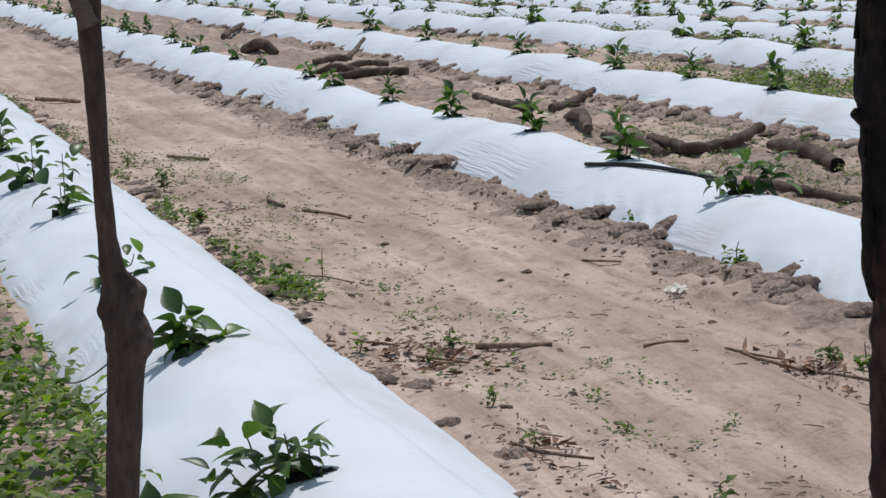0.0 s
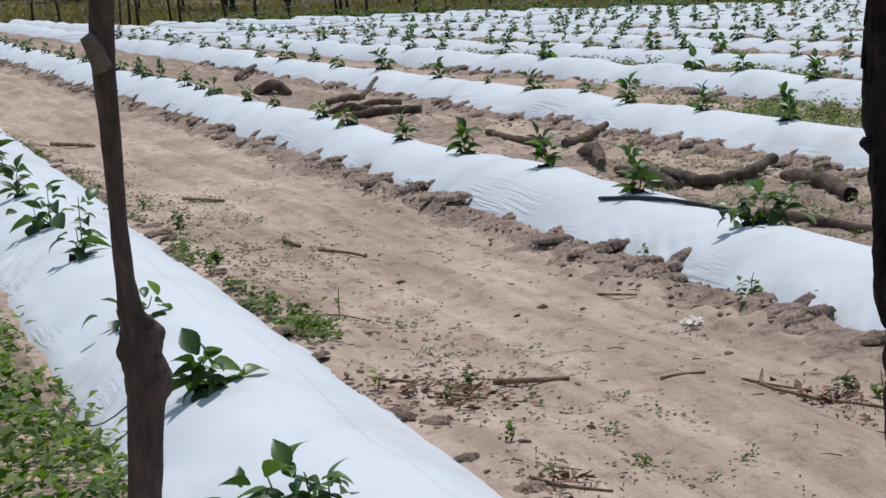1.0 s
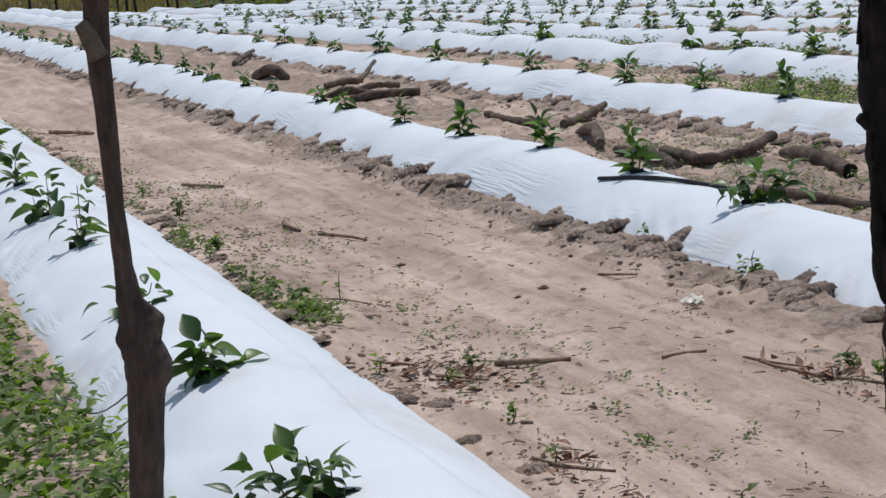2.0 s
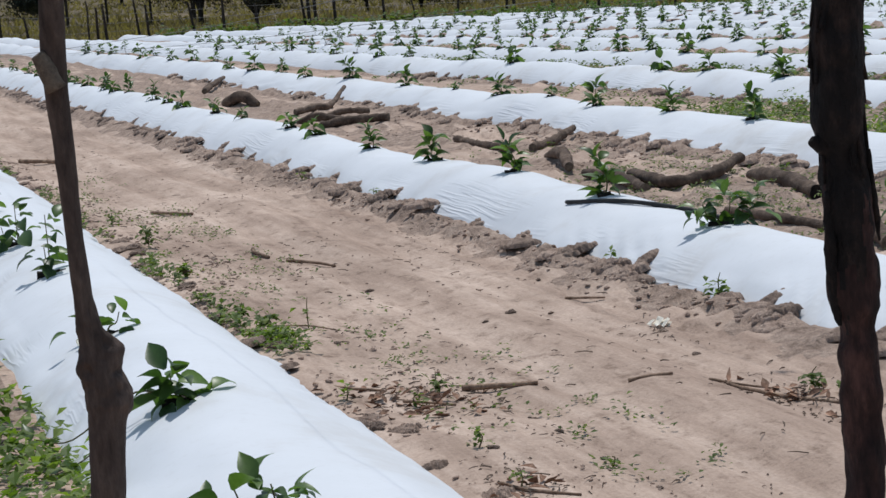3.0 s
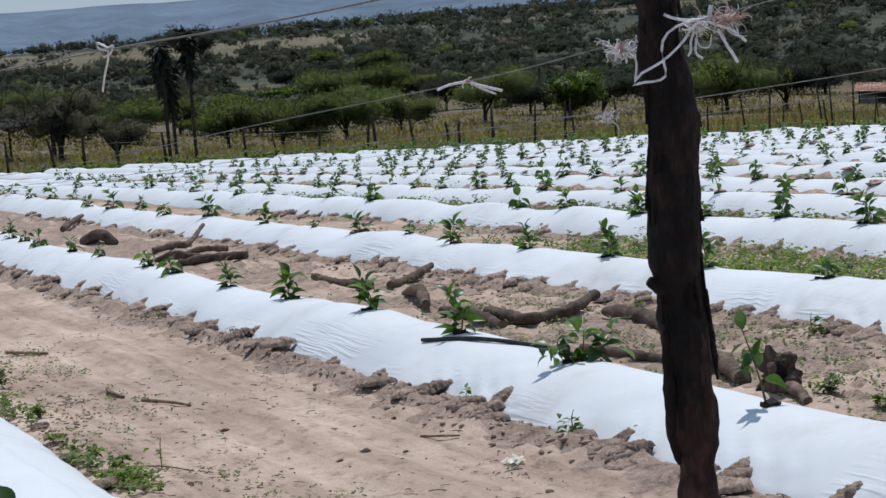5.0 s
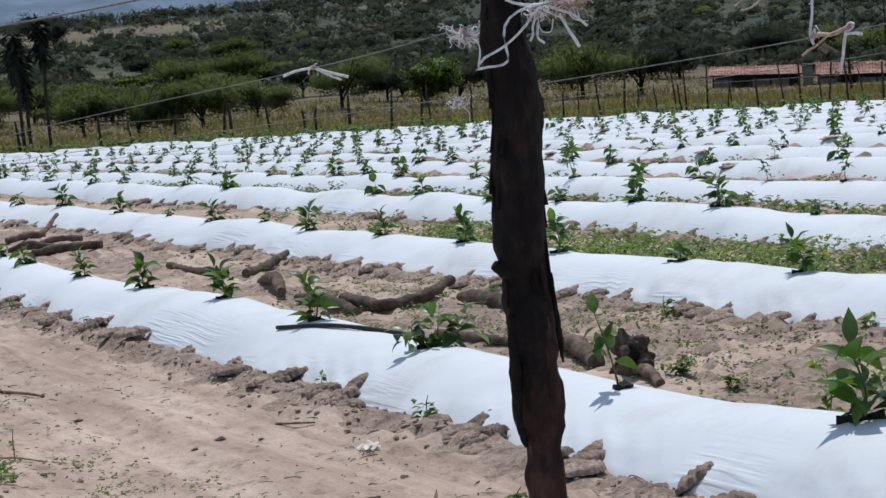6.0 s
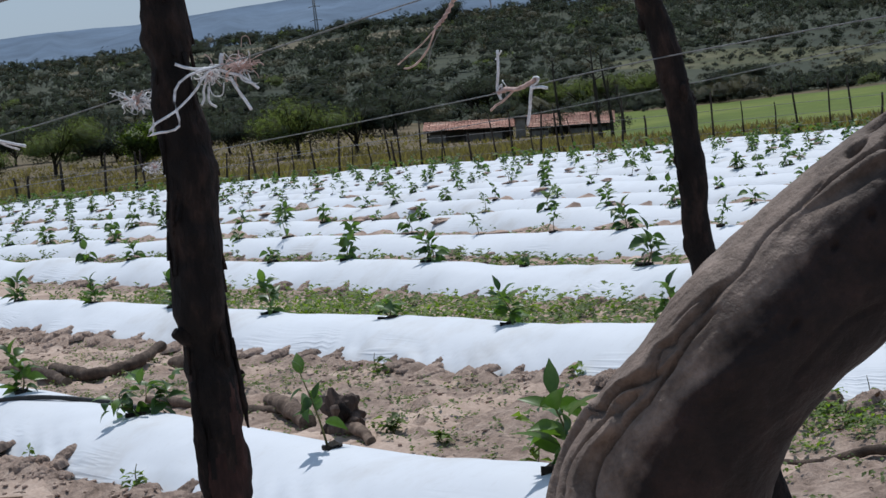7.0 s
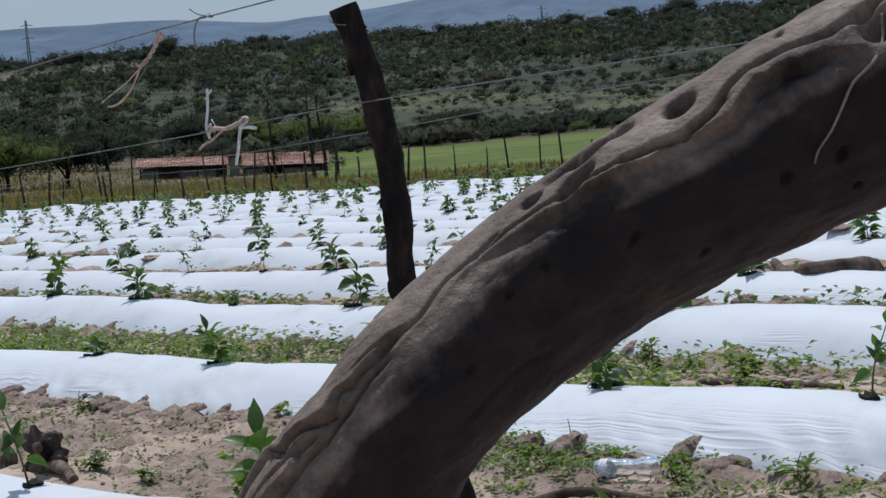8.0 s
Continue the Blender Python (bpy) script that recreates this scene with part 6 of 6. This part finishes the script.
# ---- stake fence ----
def fence():
    run = base("stake_fence", Matrix(), "rustic fence of crooked dark wooden stakes and wire round the field", "fence")
    ys = np.linspace(1.0, 52, 400)
    xs = fence_x(ys)
    s = np.concatenate([[0], np.cumsum(np.hypot(np.diff(xs), np.diff(ys)))])
    rnd = random.Random(801)
    meshes = []
    for j in range(8):
        h = rnd.uniform(0.95, 1.55)
        b = rnd.uniform(-0.12, 0.12)
        V, F = tube(spline([(0, 0, -0.2), (b * 0.5, b * 0.3, h * 0.4), (-b * 0.4, b * 0.2, h * 0.75), (b * 0.6, -b * 0.3, h)], 12), np.linspace(0.046, 0.028, 12) * rnd.uniform(0.8, 1.6), 7, True, 0.2, j)
        meshes.append(make_mesh("stake", V, F, STAKE))
    d = 0.0
    tops = []
    while d < s[-1]:
        x, y = float(np.interp(d, s, xs)), float(np.interp(d, s, ys))
        z = float(land_z(x, y))
        part("stake", rnd.choice(meshes), run, "", Matrix.Translation((x, y, z)) @ pose(0, 0, 0, rnd.uniform(-7, 7), rnd.uniform(-7, 7), rnd.uniform(0, 360)) @ Matrix.Diagonal((0.6, 0.6, 1, 1) if x > -70 else (0.9, 0.9, 1, 1)))
        tops.append((x, y, z))
        d += rnd.choice((0.35, 1.1, 1.3, 1.5, 1.8)) * (0.55 if x > -70 else 1.0)
    for h in (0.35, 0.65, 0.95):
        V, F = tube([(x, y, z + h) for x, y, z in tops], 0.006, 4)
        part("fence_wire", make_mesh("fence_wire", V, F, WIRE), run)
    return run


fence()


# ---- trees and scrub ----
def crown_clump(n, rad, size, seed, flat=0.75, hollow=0.55):
    """Leaf sprays spread through an uneven crown."""
    rnd = np.random.RandomState(seed)
    lobes = rnd.normal(0, 0.42, (7, 3)) * (1, 1, 0.45)
    c = lobes[rnd.randint(0, 7, n)]
    d = rnd.normal(0, 1, (n, 3))
    d /= np.linalg.norm(d, axis=1, keepdims=True)
    p = c + d * (hollow + (1 - hollow) * rnd.rand(n, 1)) * rnd.uniform(0.35, 0.62, (n, 1))
    p *= (rad, rad, rad * flat)
    d = d + rnd.normal(0, 0.45, (n, 3))
    d /= np.linalg.norm(d, axis=1, keepdims=True)
    a = rnd.normal(0, 1, (n, 3))
    a -= d * (a * d).sum(1, keepdims=True)
    a /= np.linalg.norm(a, axis=1, keepdims=True)
    b = np.cross(d, a)
    b /= np.linalg.norm(b, axis=1, keepdims=True) + 1e-9
    s = size * rnd.uniform(0.5, 1.3, (n, 1))
    V = np.stack([p - a * s, p + b * s * 0.55, p + a * s, p - b * s * 0.55], 1).reshape(-1, 3)
    q = np.arange(4 * n).reshape(n, 4)
    return V, np.concatenate([q[:, :3], q[:, [0, 2, 3]]])


def soft_normals(me, N):
    """Shades the sprays of a crown by the roundness of the whole crown."""
    N = N / (np.linalg.norm(N, axis=1, keepdims=True) + 1e-9) + (0, 0, 0.75)
    N = N / (np.linalg.norm(N, axis=1, keepdims=True) + 1e-9)
    me.normals_split_custom_set_from_vertices(N.tolist())
    return me


def bush_core(rad, flat, seed, sub=1):
    V, F = blob(1.0, (1, 1, 1), 0.35, seed, sub, 1.7)
    return V * (rad, rad, rad * flat), np.array(F)


def place(az, r):
    x, y = r * math.sin(radians(az)), r * math.cos(radians(az))
    return x, y, float(land_z(x, y))


def tree(az, r, height, width, leafmat, label, seed, bare=0.05, sprays=3600):
    x, y, z = place(az, r)
    rnd = random.Random(seed)
    plant = base("tree", pose(x, y, z), label, "tree")
    trunk = [tube(spline([(0, 0, -0.3), (rnd.uniform(-0.2, 0.2), 0, height * 0.25), (rnd.uniform(-0.3, 0.3), rnd.uniform(-0.2, 0.2), height * 0.6)], 10), np.linspace(0.16, 0.07, 10) * height / 4.5, 8, True, 0.15, seed)]
    for i in range(6):
        a = rnd.uniform(0, 2 * math.pi)
        e = (math.cos(a) * width * 0.33, math.sin(a) * width * 0.33, height * rnd.uniform(0.6, 0.85))
        trunk.append(tube(spline([(0, 0, height * rnd.uniform(0.08, 0.35)), (e[0] * 0.5, e[1] * 0.5, height * 0.48), e], 8), np.linspace(0.08, 0.025, 8) * height / 4.5, 6, True, 0.1, seed + i))
    V, F = join(trunk)
    part("trunk", make_mesh("trunk", V, F, STAKE), plant, "slender dark forked trunk")
    flat = height * (1 - bare) / width * 1.05
    A = crown_clump(int(sprays * 1.25), width / 2, 0.019 * width * (3600 / sprays) ** 0.4, seed, flat, 0.8)
    lob = np.random.RandomState(seed).normal(0, 0.42, (7, 3)) * (1, 1, 0.45) * (width / 2, width / 2, width / 2 * flat)
    V, F = join([A] + [(W + c, G) for c in lob for W, G in [bush_core(width * 0.165, flat, seed, 1)]])
    near_lobe = np.argmin(((V[:, None] - lob[None]) ** 2).sum(-1), 1)
    N = (V - lob[near_lobe]) / (1, 1, flat * flat) * 0.7 + V / (1, 1, flat * flat) * 0.3
    V = V + (0, 0, height * (bare + (1 - bare) * 0.5))
    part("crown", soft_normals(make_mesh("crown", V, F, leafmat), N), plant)
    return plant


GREEN = "light green rounded thorn tree beyond the fence"
DARK = "dark green dense tree on the slope"
for _i, (az, r, h, w, m, label) in enumerate((
        (-79.4, 116, 4.2, 4.0, BROWNLEAF, "brownish green dense tree beyond the fence"), (-78.1, 112, 2.4, 2.8, BROWNLEAF, "low brownish shrub beyond the fence"),
        (-75.5, 150, 3.2, 4.6, TREELEAF, GREEN), (-74.2, 150, 3.3, 4.4, TREELEAF, GREEN), (-72.7, 150, 3.5, 5.2, TREELEAF, GREEN), (-71.4, 160, 2.6, 4.2, TREELEAF, GREEN),
        (-73.2, 230, 4.2, 6.0, TREELEAF, GREEN), (-71.8, 235, 4.2, 6.2, TREELEAF, GREEN), (-69.4, 165, 3.9, 4.6, TREELEAF, GREEN), (-68.3, 180, 3.0, 4.6, SCRUB, DARK), (-67.4, 165, 3.4, 4.4, WEED_DULL, "sparse pale green tree beyond the fence"),
        (-66.6, 175, 3.2, 4.6, SCRUB, DARK), (-63.7, 165, 4.2, 6.2, TREELEAF, GREEN), (-62.3, 170, 4.0, 5.2, SCRUB, DARK), (-65.3, 190, 3.0, 4.4, SCRUB, DARK), (-61.4, 222, 4.4, 6.0, SCRUB, DARK), (-59.4, 250, 4.6, 6.4, SCRUB, DARK),
        (-77.6, 160, 3.4, 5.0, TREELEAF, GREEN), (-81.2, 170, 3.6, 5.2, TREELEAF, GREEN), (-83.0, 150, 3.4, 5.0, SCRUB, DARK), (-56.9, 250, 3.8, 6.4, TREELEAF, GREEN), (-55.4, 262, 3.6, 6.8, TREELEAF, GREEN), (-53.0, 270, 3.4, 6.0, SCRUB, DARK), (-58.0, 255, 3.8, 6.0, TREELEAF, GREEN),
        (-74.8, 185, 3.0, 4.6, SCRUB, DARK), (-70.3, 205, 3.4, 5.0, SCRUB, DARK), (-72.2, 190, 3.0, 4.8, TREELEAF, GREEN), (-76.6, 190, 3.2, 4.8, TREELEAF, GREEN), (-84.5, 165, 3.2, 5.0, TREELEAF, GREEN), (-79.0, 195, 3.4, 5.2, TREELEAF, GREEN), (-80.2, 215, 3.2, 5.0, TREELEAF, GREEN))):
    tree(az, r, h * 1.1, w * 1.25, m, label, 900 + _i)


_band = random.Random(940)
for _i in range(26):
    _az = _band.uniform(-86, -62)
    _r = _band.uniform(180, 260)
    _m = _band.choice((TREELEAF, TREELEAF, SCRUB, WEED_DULL))
    tree(_az, _r, _band.uniform(1.8, 3.2), _band.uniform(3.5, 6.5), _m, "low spreading bushy tree in the scrub beyond the fence", 1200 + _i, 0.08, 1000)


def palm(az, r, h, lean, seed):
    """Tall thin trunk with a dark drooping crown of fronds."""
    x, y, z = place(az, r)
    rnd = random.Random(seed)
    plant = base("palm_tree", pose(x, y, z), "tall thin dark palm with a ragged drooping crown", "palm", "palms at the fence")
    c = spline([(0, 0, -0.3), (lean * 0.3, 0, h * 0.35), (lean * 0.7, 0.05, h * 0.7), (lean, 0, h)], 26)
    V, F = tube(c, np.interp(np.linspace(0, 1, 26), [0, 0.1, 1], [0.11, 0.065, 0.055]), 9, True, 0.2, seed)
    part("trunk", make_mesh("trunk", V, F, STAKE), plant)
    for i in range(260):
        a = rnd.uniform(0, 2 * math.pi)
        low = rnd.random()
        up = rnd.uniform(-1.5, 0.5) - 0.6 * low
        L = rnd.uniform(0.35, 0.65)
        top = np.array((c[-1][0], c[-1][1], h - 1.5 * low))
        d = np.array((math.cos(a) * math.cos(up), math.sin(a) * math.cos(up), math.sin(up)))
        mid, end = top + d * L * 0.55, top + d * L + (0, 0, -0.25 * L)
        sd = np.cross(d, (0, 0, 1)) * 0.11
        V = np.array([top, mid + sd, end, mid - sd, top + (0, 0, -0.012), mid + sd * 0.8 + (0, 0, -0.012), end + (0, 0, -0.012), mid - sd * 0.8 + (0, 0, -0.012)])
        F = [(0, 1, 2, 3), (7, 6, 5, 4), (0, 4, 5, 1), (1, 5, 6, 2), (2, 6, 7, 3), (3, 7, 4, 0)]
        part("frond", make_mesh("frond", V, F, PALMLEAF, False), plant)
    return plant


palm(-76.85, 88, 4.4, -0.30, 951)
palm(-76.70, 89, 3.6, -0.2, 953)
palm(-76.25, 92, 5.0, 0.12, 952)


def scrub():
    """Thorn bushes over the whole hillside."""
    rnd = random.Random(960)
    kinds, far_kinds = [], []
    for j in range(8):
        lob = np.random.RandomState(970 + j).normal(0, 0.42, (7, 3)) * (1, 1, 0.45) * (1, 1, 0.62)
        cores = [(W + c, G) for c in lob[:3] for W, G in [bush_core(0.31, 0.7, j, 1)]]
        kinds.append(join([crown_clump(110, 1.0, 0.13, 970 + j, 0.62, 0.8)] + cores))
        far_kinds.append(join([crown_clump(46, 1.0, 0.17, 970 + j, 0.62, 0.8)] + cores[:1]))
    for mat, share, sd in ((SCRUB, 0.92, 961), (TREELEAF, 0.03, 962), (BROWNLEAF, 0.16, 963)):
        out, normals = [], []
        for i in range(int(7600 * share)):
            az = rnd.uniform(-92, -38)
            r = math.sqrt(rnd.uniform(225 ** 2, 720 ** 2))
            x, y, z = place(az, r)
            wob = 12 * float(vnoise(x / 40, y / 40, 0, 4))
            bare = (545 < r + 2 * wob < 650 and az < -59.8) or (460 < r + 2 * wob < 650 and az < -72) or (295 < r + wob < 335 and az < -74)
            if bare and rnd.random() < (0.9 if r > 420 else 0.5):
                continue
            if r < 235 and az > -56:
                continue
            if float(vnoise(x / 35, y / 35, 0, 28)) < rnd.uniform(-1.2, 0.25) - 0.15:
                continue
            V, F = rnd.choice(kinds if r < 420 else far_kinds)
            s = rnd.choice((rnd.uniform(0.7, 1.6), rnd.uniform(1.0, 2.4), rnd.uniform(1.6, 3.4))) * (1 + 0.35 * (r > 450))
            if 265 < r + wob < 400 and az > -56.5:
                s *= 0.55
            V = turned(V, 0, 0, rnd.uniform(0, 360), (0, 0, 0), s)
            out.append((V + (x, y, z + 0.45 * s), F))
            normals.append(V * (1, 1, 2.0) + (0, 0, 0.25 * s))
        if mat is SCRUB or mat is BROWNLEAF:
            # hedge of bushes behind the pasture, tufts on the pale slope above it
            for i in range(330 if mat is SCRUB else 1100):
                x, y, z = place(rnd.uniform(-57, -41), rnd.uniform(240, 272) if mat is SCRUB else rnd.uniform(272, 400))
                V, F = rnd.choice(kinds if mat is SCRUB else far_kinds)
                s = rnd.uniform(1.0, 2.3) if mat is SCRUB else rnd.uniform(0.3, 0.8)
                V = turned(V, 0, 0, rnd.uniform(0, 360), (0, 0, 0), s)
                out.append((V + (x, y, z + 0.4 * s), F))
                normals.append(V * (1, 1, 2.0) + (0, 0, 0.25 * s))
        V, F = join(out)
        thing("hill_scrub", soft_normals(make_mesh("hill_scrub", V, F, mat), np.concatenate(normals)), Matrix(), "dense dark thorn scrub covering the hillside", "scrub", kind="stuff")


scrub()
for _i, (az, r, h, w, m) in enumerate((
        (-75.95, 420, 8.5, 10.0, SCRUB), (-59.76, 633, 6.8, 8.5, SCRUB), (-61.95, 654, 4.8, 7.5, SCRUB), (-57.57, 685, 4.8, 5.2, SCRUB), (-52.12, 688, 3.6, 5.0, SCRUB),
        (-50.25, 690, 4.0, 6.5, SCRUB), (-49.05, 690, 4.4, 8.9, SCRUB), (-47.59, 690, 5.4, 8.6, SCRUB), (-73.76, 291, 3.8, 6.4, SCRUB), (-73.19, 364, 3.6, 5.4, TREELEAF), (-71.79, 324, 4.4, 6.4, TREELEAF))):
    tree(az, r, h, w * 1.15, m, DARK if m is SCRUB else "light green rounded tree on the slope", 1500 + _i, 0.05, 1400)
_sky = random.Random(980)
for _i in range(22):
    _az = _sky.uniform(-86, -42)
    tree(_az, _sky.uniform(640, 705), _sky.uniform(2.0, 4.0), _sky.uniform(4, 9), SCRUB, "dark tree on the ridge of the far hill", 1000 + _i, 0.0, 260)


def thin_tree(az, r, h, stems, seed):
    """Slender half-dead stems with a few twigs and a small brown crown."""
    x, y, z = place(az, r)
    rnd = random.Random(seed)
    plant = base("thin_tree", pose(x, y, z), "slender half-dead tree with a small brown crown", "tree")
    for i in range(stems):
        top = h * rnd.uniform(0.6, 1.0) if i else h
        dx, dy = rnd.uniform(-0.35, 0.35), rnd.uniform(-0.35, 0.35)
        c = spline([(dx, dy, -0.2), (dx + rnd.uniform(-0.1, 0.1), dy, top * 0.4), (dx * 0.6, dy + rnd.uniform(-0.1, 0.1), top * 0.75), (dx * 0.3, dy, top)], 14)
        pieces = [tube(c, np.linspace(0.075, 0.03, 14), 7, True, 0.2, seed + i)]
        for j in range(7):
            q = c[rnd.randint(4, 13)]
            e = q + np.array((rnd.uniform(-0.5, 0.5), rnd.uniform(-0.5, 0.5), rnd.uniform(0.1, 0.5)))
            pieces.append(tube([q, (q + e) / 2 + (0, 0, 0.04), e], [0.025, 0.018, 0.008], 5))
        V, F = join(pieces)
        part("trunk", make_mesh("trunk", V, F, STAKE), plant)
    for zc, w, n in ((h * 0.97, 0.55, 150), (h * 0.30, 0.75, 260)):
        V, F = crown_clump(n, w, 0.07, seed + n, 0.9, 0.3)
        part("crown", make_mesh("crown", V + (0, 0, zc), F, BROWNLEAF), plant)
    return plant


thin_tree(-57.45, 112, 4.2, 1, 1401)
thin_tree(-56.40, 112, 4.4, 4, 1402)
thin_tree(-56.10, 114, 2.8, 2, 1403)


# ---- farm buildings ----
def tiled_roof(parent, length, depth, h, z0, x0, seed):
    """A low gable of uneven clay tiles; each course of tiles is a part."""
    rows, cols = 9, int(length / 0.26)
    rnd = random.Random(seed)
    for side in (-1, 1):
        for i in range(rows):
            pieces = []
            t0, t1 = i / rows, (i + 1.25) / rows
            for j in range(cols):
                a = x0 + j * length / cols
                w = length / cols * 0.96
                n = 4
                V, F = [], []
                dz = rnd.uniform(-0.015, 0.02)
                for t in (t0, t1):
                    for q in range(n + 1):
                        ang = math.pi * q / n
                        V.append((a + w * q / n, side * (depth / 2) * (1 - t), z0 + h * t + 0.05 * math.sin(ang) + dz + (0.03 if t == t0 else 0)))
                for q in range(n):
                    F.append((q, q + 1, n + 2 + q, n + 1 + q))
                pieces.append((V, F))
            V, F = join(pieces)
            tagged(part("tile_course", make_mesh("tile_course", V, F, ROOFTILE, False), parent), kind="stuff")


def slab(x0, x1, y0, y1, z0, z1):
    V = [(x, y, z) for z in (z0, z1) for x, y in ((x0, y0), (x1, y0), (x1, y1), (x0, y1))]
    F = [(0, 3, 2, 1), (4, 5, 6, 7), (0, 1, 5, 4), (1, 2, 6, 5), (2, 3, 7, 6), (3, 0, 4, 7)]
    return V, F


def farmhouse():
    x, y, z = place(-58.55, 200)
    house = base("farmhouse", pose(x, y, z + 0.1, 0, 3.8, 56), "long low farmhouse with faded red clay tile roofs", "house")
    for nm, x0, x1, wall_h, rise, depth in (("west", -7.6, 0.0, 0.85, 0.66, 3.6), ("east", 0.9, 8.2, 0.72, 0.95, 4.0)):
        roof = part("roof", make_mesh("roof", *slab(x0, x1, -depth / 2 + 0.2, depth / 2 - 0.2, wall_h - 0.05, wall_h), STAKE, False), house, "sagging clay tile roof")
        tiled_roof(roof, x1 - x0, depth, rise, wall_h, x0, 1100)
        gap = 1.55
        part("wall", make_mesh("wall", *slab(x0 + 0.3, x1 - 0.3, depth / 2 - 0.5, depth / 2 - 0.3, -0.6, wall_h - 0.06), PLASTER, False), house)
        for j, wx in enumerate(np.arange(x0 + 0.3, x1 - 0.3, gap)):
            part("wall_post", make_mesh("wall_post", *slab(wx, wx + 0.14, -depth / 2 + 0.35, -depth / 2 + 0.49, -0.6, wall_h - 0.06), STAKE, False), house)
            if j % 3 != 1:
                part("wall_panel", make_mesh("wall_panel", *slab(wx + 0.15, wx + gap - 0.01, -depth / 2 + 0.40, -depth / 2 + 0.48, -0.6, wall_h * 0.62), PLASTER, False), house)
    part("doorway", make_mesh("doorway", *slab(0.05, 0.85, -1.6, -1.4, -0.6, 1.5), PLASTER, False), house, "grey walled passage between the roofs")
    part("lintel", make_mesh("lintel", *slab(-0.1, 1.0, -1.75, 1.5, 1.51, 1.62), STAKE, False), house)
    return house


farmhouse()


def shed():
    x, y, z = place(-81.0, 125)
    hut = base("open_shed", pose(x, y, z, 0, 0, 82), "small open shed with a grey sheet roof on posts", "shed")
    low, high = 0.52 - z, 0.92 - z
    V = [(a, b, (low if b < 0 else high) + c) for c in (0, 0.07) for a, b in ((-3.5, -1.6), (3.5, -1.6), (3.5, 1.6), (-3.5, 1.6))]
    part("roof", make_mesh("roof", V, [(0, 3, 2, 1), (4, 5, 6, 7), (0, 1, 5, 4), (1, 2, 6, 5), (2, 3, 7, 6), (3, 0, 4, 7)], HUTROOF, False), hut, "faded grey sheet roof")
    for px, py, top in ((-3.3, -1.4, low), (-1.3, -1.4, low), (0.9, -1.4, low), (3.1, -1.4, low), (-3.3, 1.4, high - 0.06), (3.1, 1.4, high - 0.06)):
        part("shed_post", make_mesh("shed_post", *slab(px, px + 0.12, py, py + 0.12, -0.4, top), STAKE, False), hut)
    return hut


shed()


def pylon(az, r, h):
    x, y, z = place(az, r)
    mast = base("pylon", pose(x, y, z), "grey lattice power pylon on the far ridge", "pylon", "power pylons")
    for a in range(4):
        ca, sa = math.cos(a * math.pi / 2 + 0.6), math.sin(a * math.pi / 2 + 0.6)
        V, F = tube([(ca * 3.0, sa * 3.0, -2), (ca * 1.2, sa * 1.2, h * 0.6), (ca * 0.5, sa * 0.5, h)], 0.28, 5)
        part("leg", make_mesh("leg", V, F, STEEL), mast)
    for t in (0.72, 0.84, 0.95):
        V, F = tube([(-4.2, -2.0, h * t), (0, 0, h * t + 0.8), (4.2, 2.0, h * t)], 0.25, 5)
        part("cross_arm", make_mesh("cross_arm", V, F, STEEL), mast)
    return mast


pylon(-62.95, 1500, 71)
pylon(-50.9, 2200, 68)
